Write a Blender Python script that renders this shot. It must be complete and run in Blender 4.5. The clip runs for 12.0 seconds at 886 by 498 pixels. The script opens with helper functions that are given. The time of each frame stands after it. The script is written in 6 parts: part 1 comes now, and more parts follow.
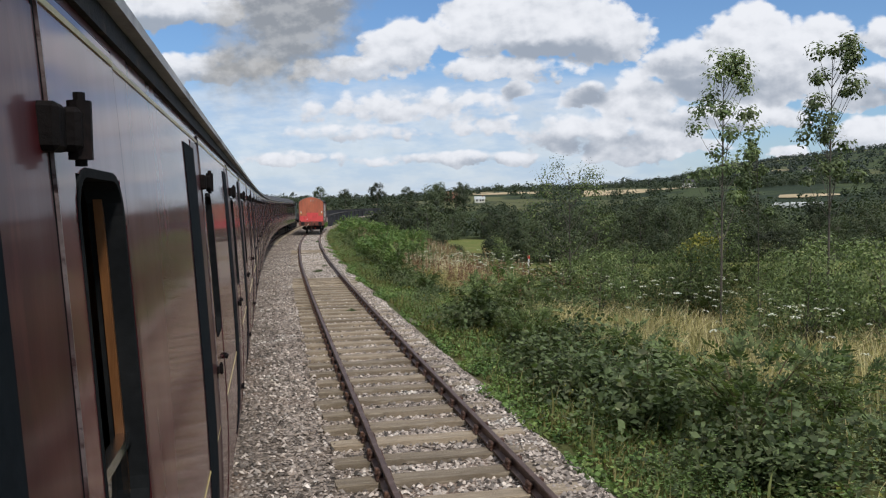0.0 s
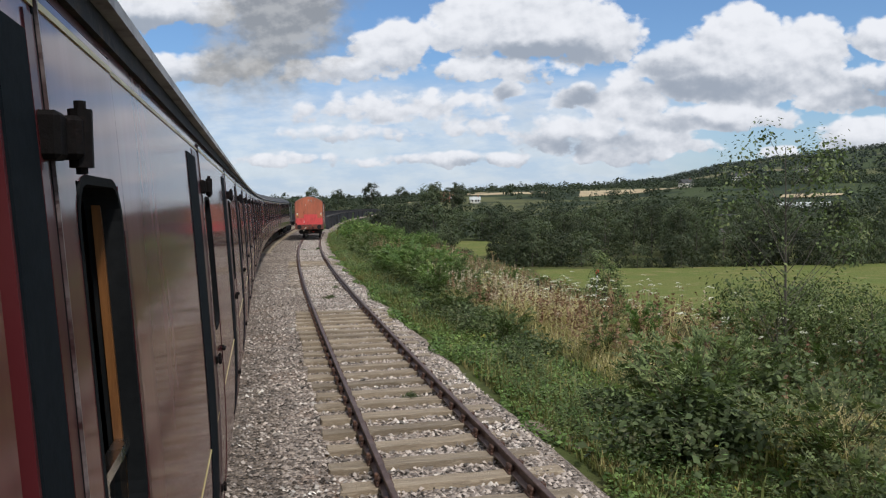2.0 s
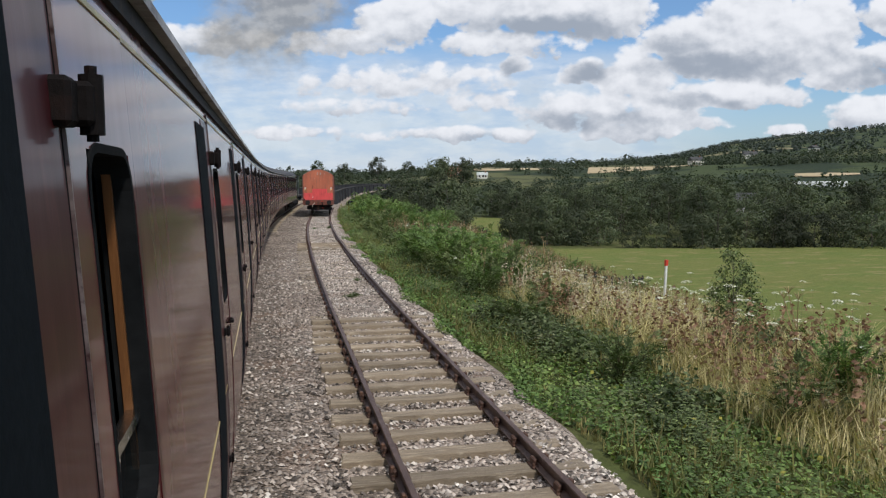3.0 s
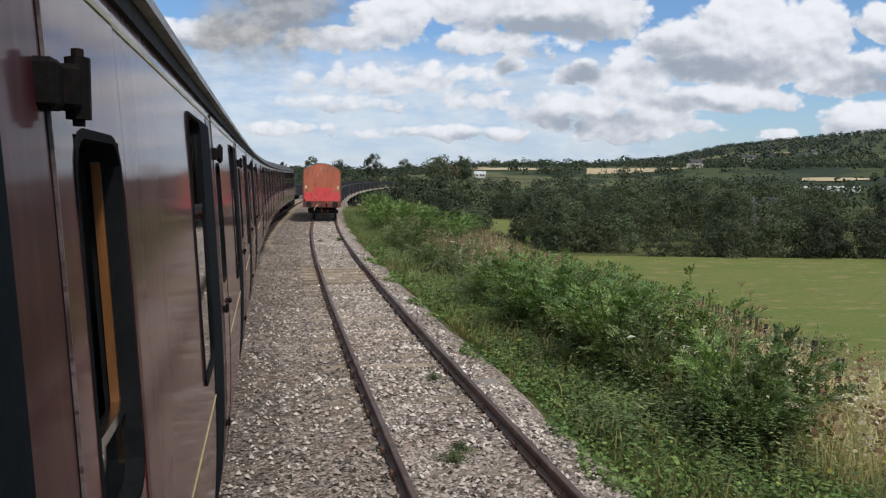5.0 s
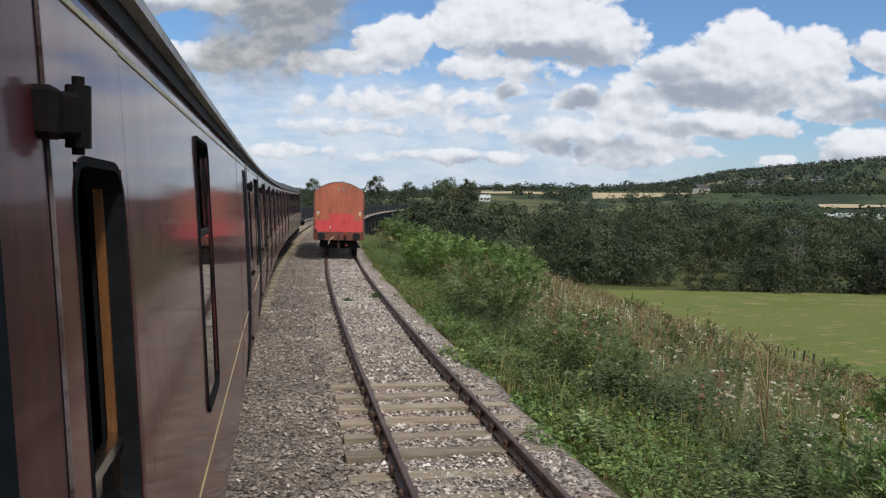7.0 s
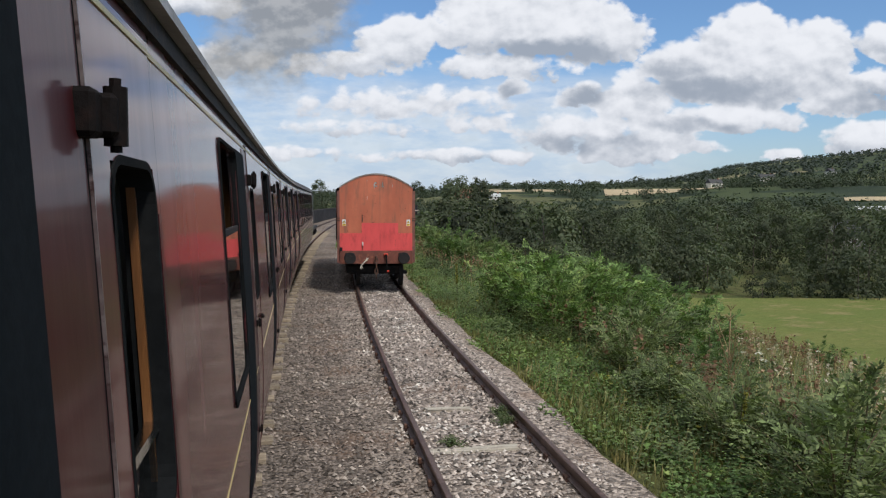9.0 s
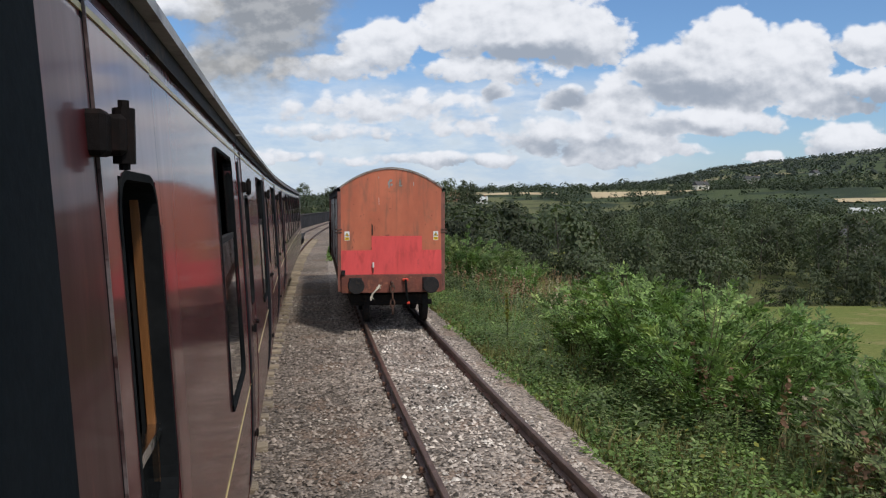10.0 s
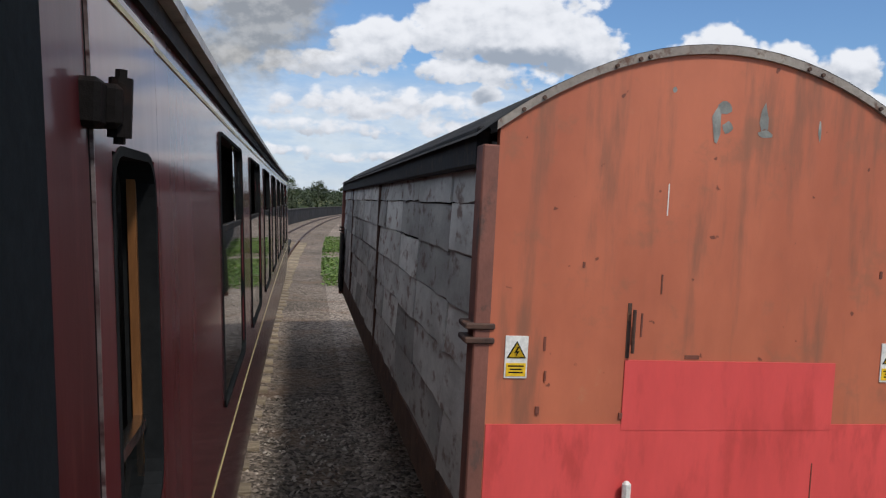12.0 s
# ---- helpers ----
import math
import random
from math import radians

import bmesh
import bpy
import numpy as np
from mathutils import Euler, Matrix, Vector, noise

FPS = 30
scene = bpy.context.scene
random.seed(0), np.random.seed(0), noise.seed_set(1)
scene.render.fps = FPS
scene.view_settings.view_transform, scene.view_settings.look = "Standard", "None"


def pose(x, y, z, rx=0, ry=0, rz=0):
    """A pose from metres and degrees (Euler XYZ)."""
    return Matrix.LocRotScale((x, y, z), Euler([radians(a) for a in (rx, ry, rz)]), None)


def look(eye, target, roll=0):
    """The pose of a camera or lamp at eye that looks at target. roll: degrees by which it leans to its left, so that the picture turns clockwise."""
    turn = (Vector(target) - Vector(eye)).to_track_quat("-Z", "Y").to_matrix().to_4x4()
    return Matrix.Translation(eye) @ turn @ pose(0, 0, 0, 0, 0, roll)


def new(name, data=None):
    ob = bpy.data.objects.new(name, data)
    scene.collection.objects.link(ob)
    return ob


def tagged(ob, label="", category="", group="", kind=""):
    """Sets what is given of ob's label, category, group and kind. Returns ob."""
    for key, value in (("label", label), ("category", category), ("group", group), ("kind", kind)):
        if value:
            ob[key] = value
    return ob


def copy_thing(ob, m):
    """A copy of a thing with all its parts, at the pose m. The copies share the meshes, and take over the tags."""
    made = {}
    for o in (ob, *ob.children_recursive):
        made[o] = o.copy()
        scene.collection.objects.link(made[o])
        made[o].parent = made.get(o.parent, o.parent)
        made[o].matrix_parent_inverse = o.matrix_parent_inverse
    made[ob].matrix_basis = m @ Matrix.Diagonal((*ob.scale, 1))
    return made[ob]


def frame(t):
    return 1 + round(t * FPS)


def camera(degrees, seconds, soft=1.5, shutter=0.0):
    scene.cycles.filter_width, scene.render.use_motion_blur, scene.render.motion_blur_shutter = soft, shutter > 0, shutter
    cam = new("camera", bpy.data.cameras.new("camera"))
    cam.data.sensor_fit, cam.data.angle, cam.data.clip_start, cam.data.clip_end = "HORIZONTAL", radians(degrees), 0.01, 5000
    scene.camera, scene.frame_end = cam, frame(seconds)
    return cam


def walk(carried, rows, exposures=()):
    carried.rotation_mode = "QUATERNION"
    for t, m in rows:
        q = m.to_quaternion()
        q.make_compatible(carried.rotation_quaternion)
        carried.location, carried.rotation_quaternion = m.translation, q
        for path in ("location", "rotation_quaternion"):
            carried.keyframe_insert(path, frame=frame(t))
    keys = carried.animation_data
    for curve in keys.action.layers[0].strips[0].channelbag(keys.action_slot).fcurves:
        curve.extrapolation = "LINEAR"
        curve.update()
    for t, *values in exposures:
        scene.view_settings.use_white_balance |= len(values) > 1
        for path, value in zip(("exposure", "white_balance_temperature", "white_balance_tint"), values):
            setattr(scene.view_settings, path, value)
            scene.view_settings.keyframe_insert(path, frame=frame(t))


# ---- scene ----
cam = camera(59.0, 12.0, soft=1.2)
PATH = [
    (0, (1.766, -3.023, 2.896), (3.931, 6.723, 2.321), -0.67),
    (0.5, (1.756, -0.596, 2.909), (3.929, 9.147, 2.322), -0.30),
    (1, (1.750, 1.934, 2.918), (3.975, 11.671, 2.421), -0.41),
    (1.5, (1.754, 4.568, 2.909), (4.061, 14.287, 2.437), -0.31),
    (2, (1.758, 7.296, 2.906), (4.025, 17.019, 2.336), -0.74),
    (2.5, (1.750, 10.093, 2.899), (4.007, 19.811, 2.219), -0.98),
    (3, (1.757, 12.980, 2.902), (3.962, 22.694, 2.018), -0.10),
    (5, (1.838, 25.298, 2.892), (4.142, 34.987, 1.991), 0.83),
    (5.5, (1.881, 28.552, 2.885), (4.233, 38.239, 2.092), 0.87),
    (6, (1.925, 31.868, 2.893), (4.307, 41.566, 2.370), 1.50),
    (6.5, (1.979, 35.240, 2.903), (4.288, 44.960, 2.452), 1.60),
    (7, (2.043, 38.660, 2.904), (4.356, 48.370, 2.297), 1.31),
    (9, (2.432, 52.751, 2.890), (4.675, 62.477, 2.277), 0.33),
    (9.5, (2.579, 56.349, 2.893), (4.924, 66.044, 2.181), -0.43),
    (10, (2.731, 59.972, 2.904), (5.163, 69.655, 2.335), 0.04),
    (10.5, (2.921, 63.611, 2.900), (5.402, 73.282, 2.327), 0.78),
    (11, (3.124, 67.303, 2.920), (5.668, 76.957, 2.338), 1.69),
    (11.5, (3.359, 70.947, 2.921), (5.908, 80.604, 2.416), 2.38),
    (12, (3.615, 74.608, 2.892), (6.261, 84.236, 2.341), 2.91),
]
walk(cam, [(t, look(eye, target, roll)) for t, eye, target, roll in PATH])

# ---- sky and sun ----
world = bpy.data.worlds.new("world")
scene.world = world
world.use_nodes = True
wt = world.node_tree


def wire(tree, a, socket):
    if isinstance(a, (int, float)):
        socket.default_value = a
    elif isinstance(a, tuple):
        socket.default_value = a if len(a) == len(socket.default_value) else (*a, 1)
    elif a is not None:
        tree.links.new(a, socket)


def calc(tree, op, a, b=None, c=None, clamp=False):
    n = tree.nodes.new("ShaderNodeMath")
    n.operation, n.use_clamp = op, clamp
    for k, v in enumerate((a, b, c)):
        wire(tree, v, n.inputs[k])
    return n.outputs[0]


def span(tree, v, lo, hi, to_lo=0.0, to_hi=1.0):
    n = tree.nodes.new("ShaderNodeMapRange")
    n.interpolation_type = "SMOOTHSTEP"
    for k, a in enumerate((v, lo, hi, to_lo, to_hi)):
        wire(tree, a, n.inputs[k])
    return n.outputs[0]


def blend(tree, f, a, b, mode="MIX"):
    n = tree.nodes.new("ShaderNodeMix")
    n.data_type, n.blend_type = "RGBA", mode
    wire(tree, f, n.inputs[0])
    wire(tree, a, n.inputs[6])
    wire(tree, b, n.inputs[7])
    return n.outputs[2]


def fbm(tree, vec, scale, detail=6.0, rough=0.55, lac=2.0):
    n = tree.nodes.new("ShaderNodeTexNoise")
    n.inputs["Scale"].default_value, n.inputs["Detail"].default_value = scale, detail
    n.inputs["Roughness"].default_value, n.inputs["Lacunarity"].default_value = rough, lac
    wire(tree, vec, n.inputs["Vector"])
    return n.outputs[0]


SUN_AZ, SUN_EL = radians(162), radians(52)   # clockwise from the track's bearing, and above the horizon
sky = wt.nodes.new("ShaderNodeTexSky")
sky.sky_type, sky.sun_disc = "NISHITA", False
sky.sun_elevation, sky.sun_rotation = SUN_EL, SUN_AZ
sky.altitude, sky.dust_density, sky.ozone_density = 50, 1.2, 2.5
ray = wt.nodes.new("ShaderNodeTexCoord").outputs["Generated"]
cut = wt.nodes.new("ShaderNodeSeparateXYZ")
wt.links.new(ray, cut.inputs[0])
ca, sa = math.cos(radians(13.2)), math.sin(radians(13.2))
fwd = calc(wt, "ADD", calc(wt, "MULTIPLY", cut.outputs[0], sa), calc(wt, "MULTIPLY", cut.outputs[1], ca))
side = calc(wt, "SUBTRACT", calc(wt, "MULTIPLY", cut.outputs[0], ca), calc(wt, "MULTIPLY", cut.outputs[1], sa))
fwd = calc(wt, "MAXIMUM", calc(wt, "ABSOLUTE", fwd), 0.03)
# sky plane: hundreds of units to the right of the middle, and above the horizon
U = calc(wt, "MULTIPLY", calc(wt, "DIVIDE", side, fwd), 13.85)
V = calc(wt, "MULTIPLY", calc(wt, "DIVIDE", cut.outputs[2], fwd), 13.85)
# cumulus heads: centre, half-width, height above and depth below the centre, weight
BANKS = [(1.45, 2.95, 1.75, 1.3, 0.42, 1.0), (2.6, 2.75, 1.0, 0.55, 0.3, 0.9), (-0.85, 2.75, 0.75, 0.48, 0.36, 0.95), (-1.75, 2.35, 1.3, 0.26, 0.22, 0.8), (0.9, 2.3, 1.3, 0.3, 0.2, 0.75),
         (5.2, 2.65, 0.8, 0.75, 0.6, 1.0), (6.45, 2.55, 0.75, 0.62, 0.55, 1.0), (4.3, 2.4, 0.9, 0.45, 0.5, 0.95), (5.6, 1.95, 2.1, 0.5, 0.3, 0.95), (7.7, 2.75, 0.6, 0.42, 0.4, 0.95), (8.0, 2.05, 1.0, 0.4, 0.3, 0.9),
         (3.25, 1.65, 0.75, 0.62, 0.45, 0.95), (2.35, 1.85, 0.48, 0.28, 0.22, 0.75), (1.15, 1.95, 0.3, 0.24, 0.14, 0.65), (4.9, 1.42, 1.45, 0.3, 0.22, 0.9), (6.9, 1.75, 1.0, 0.25, 0.2, 0.85), (1.0, 1.35, 1.3, 0.25, 0.2, 0.6), (-1.6, 1.25, 1.5, 0.2, 0.16, 0.6), (4.1, 0.95, 0.7, 0.16, 0.12, 0.75), (2.7, 1.15, 1.8, 0.4, 0.34, 0.75), (3.2, 0.8, 1.0, 0.2, 0.16, 0.8),
         (7.35, 1.08, 0.85, 0.36, 0.24, 0.95), (5.9, 0.86, 0.4, 0.13, 0.1, 0.7), (-5.6, 3.4, 2.2, 0.6, 0.3, 0.8), (-4.3, 2.4, 1.4, 0.32, 0.26, 0.8), (-0.6, 1.7, 2.4, 0.34, 0.3, 0.62), (0.2, 0.78, 1.5, 0.17, 0.13, 0.72), (-2.6, 0.82, 1.2, 0.16, 0.12, 0.65)]
# their grey bases
BASES = [(1.65, 2.62, 1.15, 0.2, 1.0), (4.75, 1.98, 1.9, 0.26, 0.7), (7.9, 1.85, 1.1, 0.25, 0.8), (2.3, 1.84, 0.42, 0.2, 1.0), (1.12, 1.97, 0.24, 0.17, 0.8), (4.2, 2.28, 0.6, 0.2, 0.55), (2.7, 1.0, 1.7, 0.2, 0.5), (4.4, 1.36, 0.9, 0.12, 0.45),
         (-1.2, 2.4, 1.2, 0.12, 0.3), (-5.4, 3.2, 1.8, 0.2, 0.6), (-4.2, 2.2, 1.3, 0.1, 0.4), (0.2, 0.72, 1.3, 0.08, 0.3)]
flat = wt.nodes.new("ShaderNodeCombineXYZ")
wire(wt, U, flat.inputs[0])
wire(wt, calc(wt, "MULTIPLY", V, 1.35), flat.inputs[1])
puffs = fbm(wt, flat.outputs[0], 1.7, 9, 0.56)
broad = fbm(wt, flat.outputs[0], 0.5, 5, 0.55)
lumps = wt.nodes.new("ShaderNodeTexVoronoi")
lumps.feature = "SMOOTH_F1"
lumps.inputs["Scale"].default_value, lumps.inputs["Smoothness"].default_value, lumps.inputs["Detail"].default_value = 2.3, 0.5, 2.0
wire(wt, flat.outputs[0], lumps.inputs["Vector"])
billow = calc(wt, "SUBTRACT", 0.42, lumps.outputs["Distance"])
sway = calc(wt, "MULTIPLY", calc(wt, "SUBTRACT", broad, 0.5), 1.1)
Uw, Vw = calc(wt, "ADD", U, sway), calc(wt, "ADD", V, calc(wt, "MULTIPLY", calc(wt, "SUBTRACT", puffs, 0.5), 0.35))


def oval(cx, cy, rx, up, down):
    """Distance from the middle of a lopsided oval, 1 at its rim, and the height within it."""
    du = calc(wt, "DIVIDE", calc(wt, "SUBTRACT", Uw, cx), rx)
    h = calc(wt, "SUBTRACT", Vw, cy)
    dv = calc(wt, "ADD", calc(wt, "DIVIDE", calc(wt, "MAXIMUM", h, 0.0), up), calc(wt, "DIVIDE", calc(wt, "MINIMUM", h, 0.0), down))
    return calc(wt, "SQRT", calc(wt, "ADD", calc(wt, "MULTIPLY", du, du), calc(wt, "MULTIPLY", dv, dv))), dv


dens, low, total = 0.0, 0.0, 0.001
for cx, cy, rx, up, down, wgt in BANKS:
    rr, dv = oval(cx, cy, rx, up, down)
    b = calc(wt, "MULTIPLY", span(wt, rr, 1.6, 0.45), wgt)
    dens = calc(wt, "MAXIMUM", dens, b)
    low = calc(wt, "SUBTRACT", low, calc(wt, "MULTIPLY", calc(wt, "MULTIPLY", dv, b), b))
    total = calc(wt, "ADD", total, calc(wt, "MULTIPLY", b, b))
overhead = calc(wt, "MULTIPLY", span(wt, V, 4.6, 7.0), 0.62)
dens = calc(wt, "MAXIMUM", dens, overhead)
field = calc(wt, "ADD", dens, calc(wt, "ADD", calc(wt, "MULTIPLY", calc(wt, "SUBTRACT", puffs, 0.5), 1.4), calc(wt, "MULTIPLY", billow, 0.42)))
cover = span(wt, field, 0.17, 0.45)
# relief: lit from above, grey below
moved = wt.nodes.new("ShaderNodeVectorMath")
moved.operation = "ADD"
wire(wt, flat.outputs[0], moved.inputs[0])
moved.inputs[1].default_value = (0.06, 0.16, 0.0)
relief = calc(wt, "SUBTRACT", fbm(wt, moved.outputs[0], 1.9, 5, 0.52), fbm(wt, flat.outputs[0], 1.9, 5, 0.52))
under = calc(wt, "DIVIDE", low, total)
base = 0.0
for cx, cy, rx, ry, wgt in BASES:
    rr, dv = oval(cx, cy, rx, ry, ry)
    base = calc(wt, "MAXIMUM", base, calc(wt, "MULTIPLY", span(wt, rr, 1.4, 0.2), wgt))
grey = calc(wt, "ADD", calc(wt, "MULTIPLY", under, 0.5), calc(wt, "MULTIPLY", base, 1.0))
grey = calc(wt, "ADD", grey, calc(wt, "MULTIPLY", calc(wt, "SUBTRACT", broad, 0.5), 0.5))
grey = calc(wt, "SUBTRACT", grey, calc(wt, "MULTIPLY", billow, 0.3))
grey = span(wt, calc(wt, "ADD", grey, calc(wt, "MULTIPLY", relief, 1.3)), -0.3, 1.15)
cloud = blend(wt, grey, (7.7, 7.9, 8.4), (3.15, 3.6, 4.35))
blue = blend(wt, 1.0, sky.outputs[0], (0.8, 1.0, 1.2), "MULTIPLY")
# thin streaked layer low in the sky
long_ = wt.nodes.new("ShaderNodeCombineXYZ")
wire(wt, calc(wt, "MULTIPLY", U, 0.8), long_.inputs[0])
wire(wt, calc(wt, "MULTIPLY", V, 2.6), long_.inputs[1])
streaks = fbm(wt, long_.outputs[0], 1.0, 8, 0.58)
veil = calc(wt, "MULTIPLY", calc(wt, "MULTIPLY", span(wt, V, 2.5, 1.8), span(wt, U, 5.5, 2.5)), 0.72)
thin = blend(wt, span(wt, streaks, 0.36, 0.62), (4.1, 5.2, 6.9), (7.0, 7.3, 7.8))
thin = blend(wt, calc(wt, "MULTIPLY", span(wt, calc(wt, "SUBTRACT", streaks, puffs), 0.0, 0.22), 0.5), thin, (4.9, 5.4, 6.1))
haze = calc(wt, "MULTIPLY", span(wt, V, 2.2, 0.0), 0.42)
blue = blend(wt, haze, blend(wt, veil, blue, thin), (5.6, 6.5, 7.6))
heaven = blend(wt, cover, blue, cloud)
# drifting engine smoke, a soft grey bank low over the train
drift = fbm(wt, flat.outputs[0], 1.05, 8, 0.6)
du = calc(wt, "DIVIDE", calc(wt, "ADD", calc(wt, "SUBTRACT", U, calc(wt, "MULTIPLY", V, 0.4)), 4.1), 1.2)
dv = calc(wt, "DIVIDE", calc(wt, "SUBTRACT", V, 3.5), 1.75)
rr = calc(wt, "SQRT", calc(wt, "ADD", calc(wt, "MULTIPLY", du, du), calc(wt, "MULTIPLY", dv, dv)))
reek = calc(wt, "SUBTRACT", calc(wt, "ADD", 1.15, calc(wt, "MULTIPLY", calc(wt, "SUBTRACT", drift, 0.5), 1.9)), rr)
reek = calc(wt, "MULTIPLY", span(wt, reek, -0.2, 0.6), 0.9)
reek = calc(wt, "MULTIPLY", reek, span(wt, V, 1.3, 2.3))
fume = blend(wt, span(wt, calc(wt, "ADD", puffs, calc(wt, "MULTIPLY", relief, 1.2)), 0.35, 0.7), (2.75, 2.83, 2.95), (4.1, 4.12, 4.15))
heaven = blend(wt, reek, heaven, fume)
wire(wt, heaven, wt.nodes["Background"].inputs[0])
wt.nodes["Background"].inputs[1].default_value = 0.11

sun = new("sun", bpy.data.lights.new("sun", "SUN"))
sun.data.energy, sun.data.angle, sun.data.color = 2.45, radians(5), (1.0, 0.95, 0.87)
SUN_TO = Vector((math.sin(SUN_AZ) * math.cos(SUN_EL), math.cos(SUN_AZ) * math.cos(SUN_EL), math.sin(SUN_EL)))
sun.matrix_world = look(SUN_TO * 60, (0, 0, 0))


# ---- materials ----
def stuff(name, cols, scale=2.0, rough=0.7, metal=0.0, bump=0.3, fine=40.0, depth=0.01, vary=0.0, island=0.0, stretch=(1, 1, 1), spec=0.5, coat=0.0, thin=0.0, grain=0.9):
    """Two scales of noise over up to three colours, with fine relief. vary, island: lightness that changes from object to object and piece to piece."""
    m = bpy.data.materials.new(name)
    m.use_nodes = True
    t = m.node_tree
    p = t.nodes["Principled BSDF"]
    tc = t.nodes.new("ShaderNodeTexCoord").outputs["Object"]
    mp = t.nodes.new("ShaderNodeMapping")
    mp.inputs["Scale"].default_value = stretch
    wire(t, tc, mp.inputs[0])
    v = mp.outputs[0]
    if vary:
        shift = t.nodes.new("ShaderNodeVectorMath")
        shift.operation = "ADD"
        wire(t, v, shift.inputs[0])
        wire(t, calc(t, "MULTIPLY", t.nodes.new("ShaderNodeObjectInfo").outputs["Random"], 61.0), shift.inputs[1])
        v = shift.outputs[0]
    big, small = fbm(t, v, scale, 4), fbm(t, v, fine, 5, 0.65)
    col = blend(t, span(t, big, 0.35, 0.65), cols[0], cols[1])
    if len(cols) > 2:
        col = blend(t, span(t, fbm(t, v, scale * 3.7, 5, 0.6), 0.52, 0.68), col, cols[2])
    lum = calc(t, "ADD", calc(t, "MULTIPLY", calc(t, "SUBTRACT", small, 0.5), grain), 1.0)
    if vary:
        r = t.nodes.new("ShaderNodeObjectInfo").outputs["Random"]
        lum = calc(t, "MULTIPLY", lum, calc(t, "ADD", calc(t, "MULTIPLY", calc(t, "SUBTRACT", r, 0.5), vary), 1.0))
    if island:
        r = t.nodes.new("ShaderNodeNewGeometry").outputs["Random Per Island"]
        lum = calc(t, "MULTIPLY", lum, calc(t, "ADD", calc(t, "MULTIPLY", calc(t, "SUBTRACT", r, 0.5), island), 1.0))
    hsv = t.nodes.new("ShaderNodeHueSaturation")
    wire(t, lum, hsv.inputs["Value"])
    wire(t, col, hsv.inputs["Color"])
    wire(t, hsv.outputs[0], p.inputs["Base Color"])
    wire(t, calc(t, "ADD", calc(t, "MULTIPLY", calc(t, "SUBTRACT", big, 0.5), 0.3), rough, clamp=True), p.inputs["Roughness"])
    p.inputs["Metallic"].default_value = metal
    p.inputs["Specular IOR Level"].default_value = spec
    p.inputs["Coat Weight"].default_value = coat
    p.inputs["Coat Roughness"].default_value = 0.09
    if bump:
        b = t.nodes.new("ShaderNodeBump")
        b.inputs["Strength"].default_value, b.inputs["Distance"].default_value = bump, depth
        wire(t, small, b.inputs["Height"])
        wire(t, b.outputs[0], p.inputs["Normal"])
    if thin:
        tr = t.nodes.new("ShaderNodeBsdfTranslucent")
        wire(t, blend(t, 1.0, hsv.outputs[0], (1.0, 1.15, 0.55), "MULTIPLY"), tr.inputs[0])
        mx = t.nodes.new("ShaderNodeMixShader")
        mx.inputs[0].default_value = thin
        wire(t, p.outputs[0], mx.inputs[1])
        wire(t, tr.outputs[0], mx.inputs[2])
        wire(t, mx.outputs[0], t.nodes["Material Output"].inputs[0])
    return m


def leafy(name, a, b, c, island=1.15, vary=0.45, thin=0.27, grain=0.9):
    return stuff(name, (a, b, c), 0.6, 0.7, bump=0, fine=9, vary=vary, island=island, thin=thin, spec=0.3, grain=grain)


MAROON = stuff("maroon_paint", ((0.1, 0.014, 0.018), (0.075, 0.011, 0.014), (0.1, 0.021, 0.023)), 1.4, 0.5, bump=0.06, fine=7, depth=0.004, coat=0.72, stretch=(1, 2.5, 0.35), spec=0.25, grain=0.3)
# darker copy of the maroon: weak or dark reflections put into the colour
MAROON_DARKENED = stuff("darkened_maroon_paint", ((0.055, 0.008, 0.01), (0.04, 0.006, 0.008), (0.07, 0.016, 0.016)), 2.2, 0.5, bump=0.1, fine=14, depth=0.003, stretch=(1, 2.5, 0.5), spec=0.2, coat=0.3, grain=0.35)
ROOF_GREY = stuff("roof_grey", ((0.055, 0.055, 0.058), (0.038, 0.038, 0.041), (0.08, 0.08, 0.08)), 0.8, 0.7, fine=25)
GUTTER = stuff("gutter_paint", ((0.32, 0.31, 0.31), (0.2, 0.2, 0.2), (0.1, 0.09, 0.09)), 1.5, 0.5, bump=0.2)
# chipped door edge; the paler tone also paints its thin highlight
WORN_EDGE = stuff("worn_door_edge", ((0.06, 0.035, 0.035), (0.15, 0.12, 0.12), (0.03, 0.01, 0.01)), 7, 0.4, bump=0.2, stretch=(1, 1, 2))
LINING = stuff("lining_yellow", ((0.5, 0.42, 0.17), (0.4, 0.33, 0.14)), 3, 0.4, bump=0)
BLACK = stuff("black_metal", ((0.018, 0.018, 0.02), (0.03, 0.028, 0.028), (0.05, 0.038, 0.03)), 4, 0.7, bump=0.3, fine=60, spec=0.1)
HINGE = stuff("dark_painted_hinge", ((0.007, 0.006, 0.006), (0.01, 0.008, 0.008), (0.016, 0.01, 0.009)), 6, 0.7, bump=0.3, fine=60, spec=0.08)
RUBBER = stuff("black_rubber", ((0.009, 0.010, 0.011), (0.015, 0.016, 0.017)), 4, 0.95, bump=0.1, spec=0.03)
# for the added strips that stand in for the camera's own window edge
SLATE = stuff("near_window_black", ((0.006, 0.009, 0.012), (0.009, 0.012, 0.015)), 3, 0.85, bump=0.1, spec=0.05)
# near-black browns: the shade of unlit rooms is put into the colour
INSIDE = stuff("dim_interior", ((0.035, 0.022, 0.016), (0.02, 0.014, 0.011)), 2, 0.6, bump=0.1)
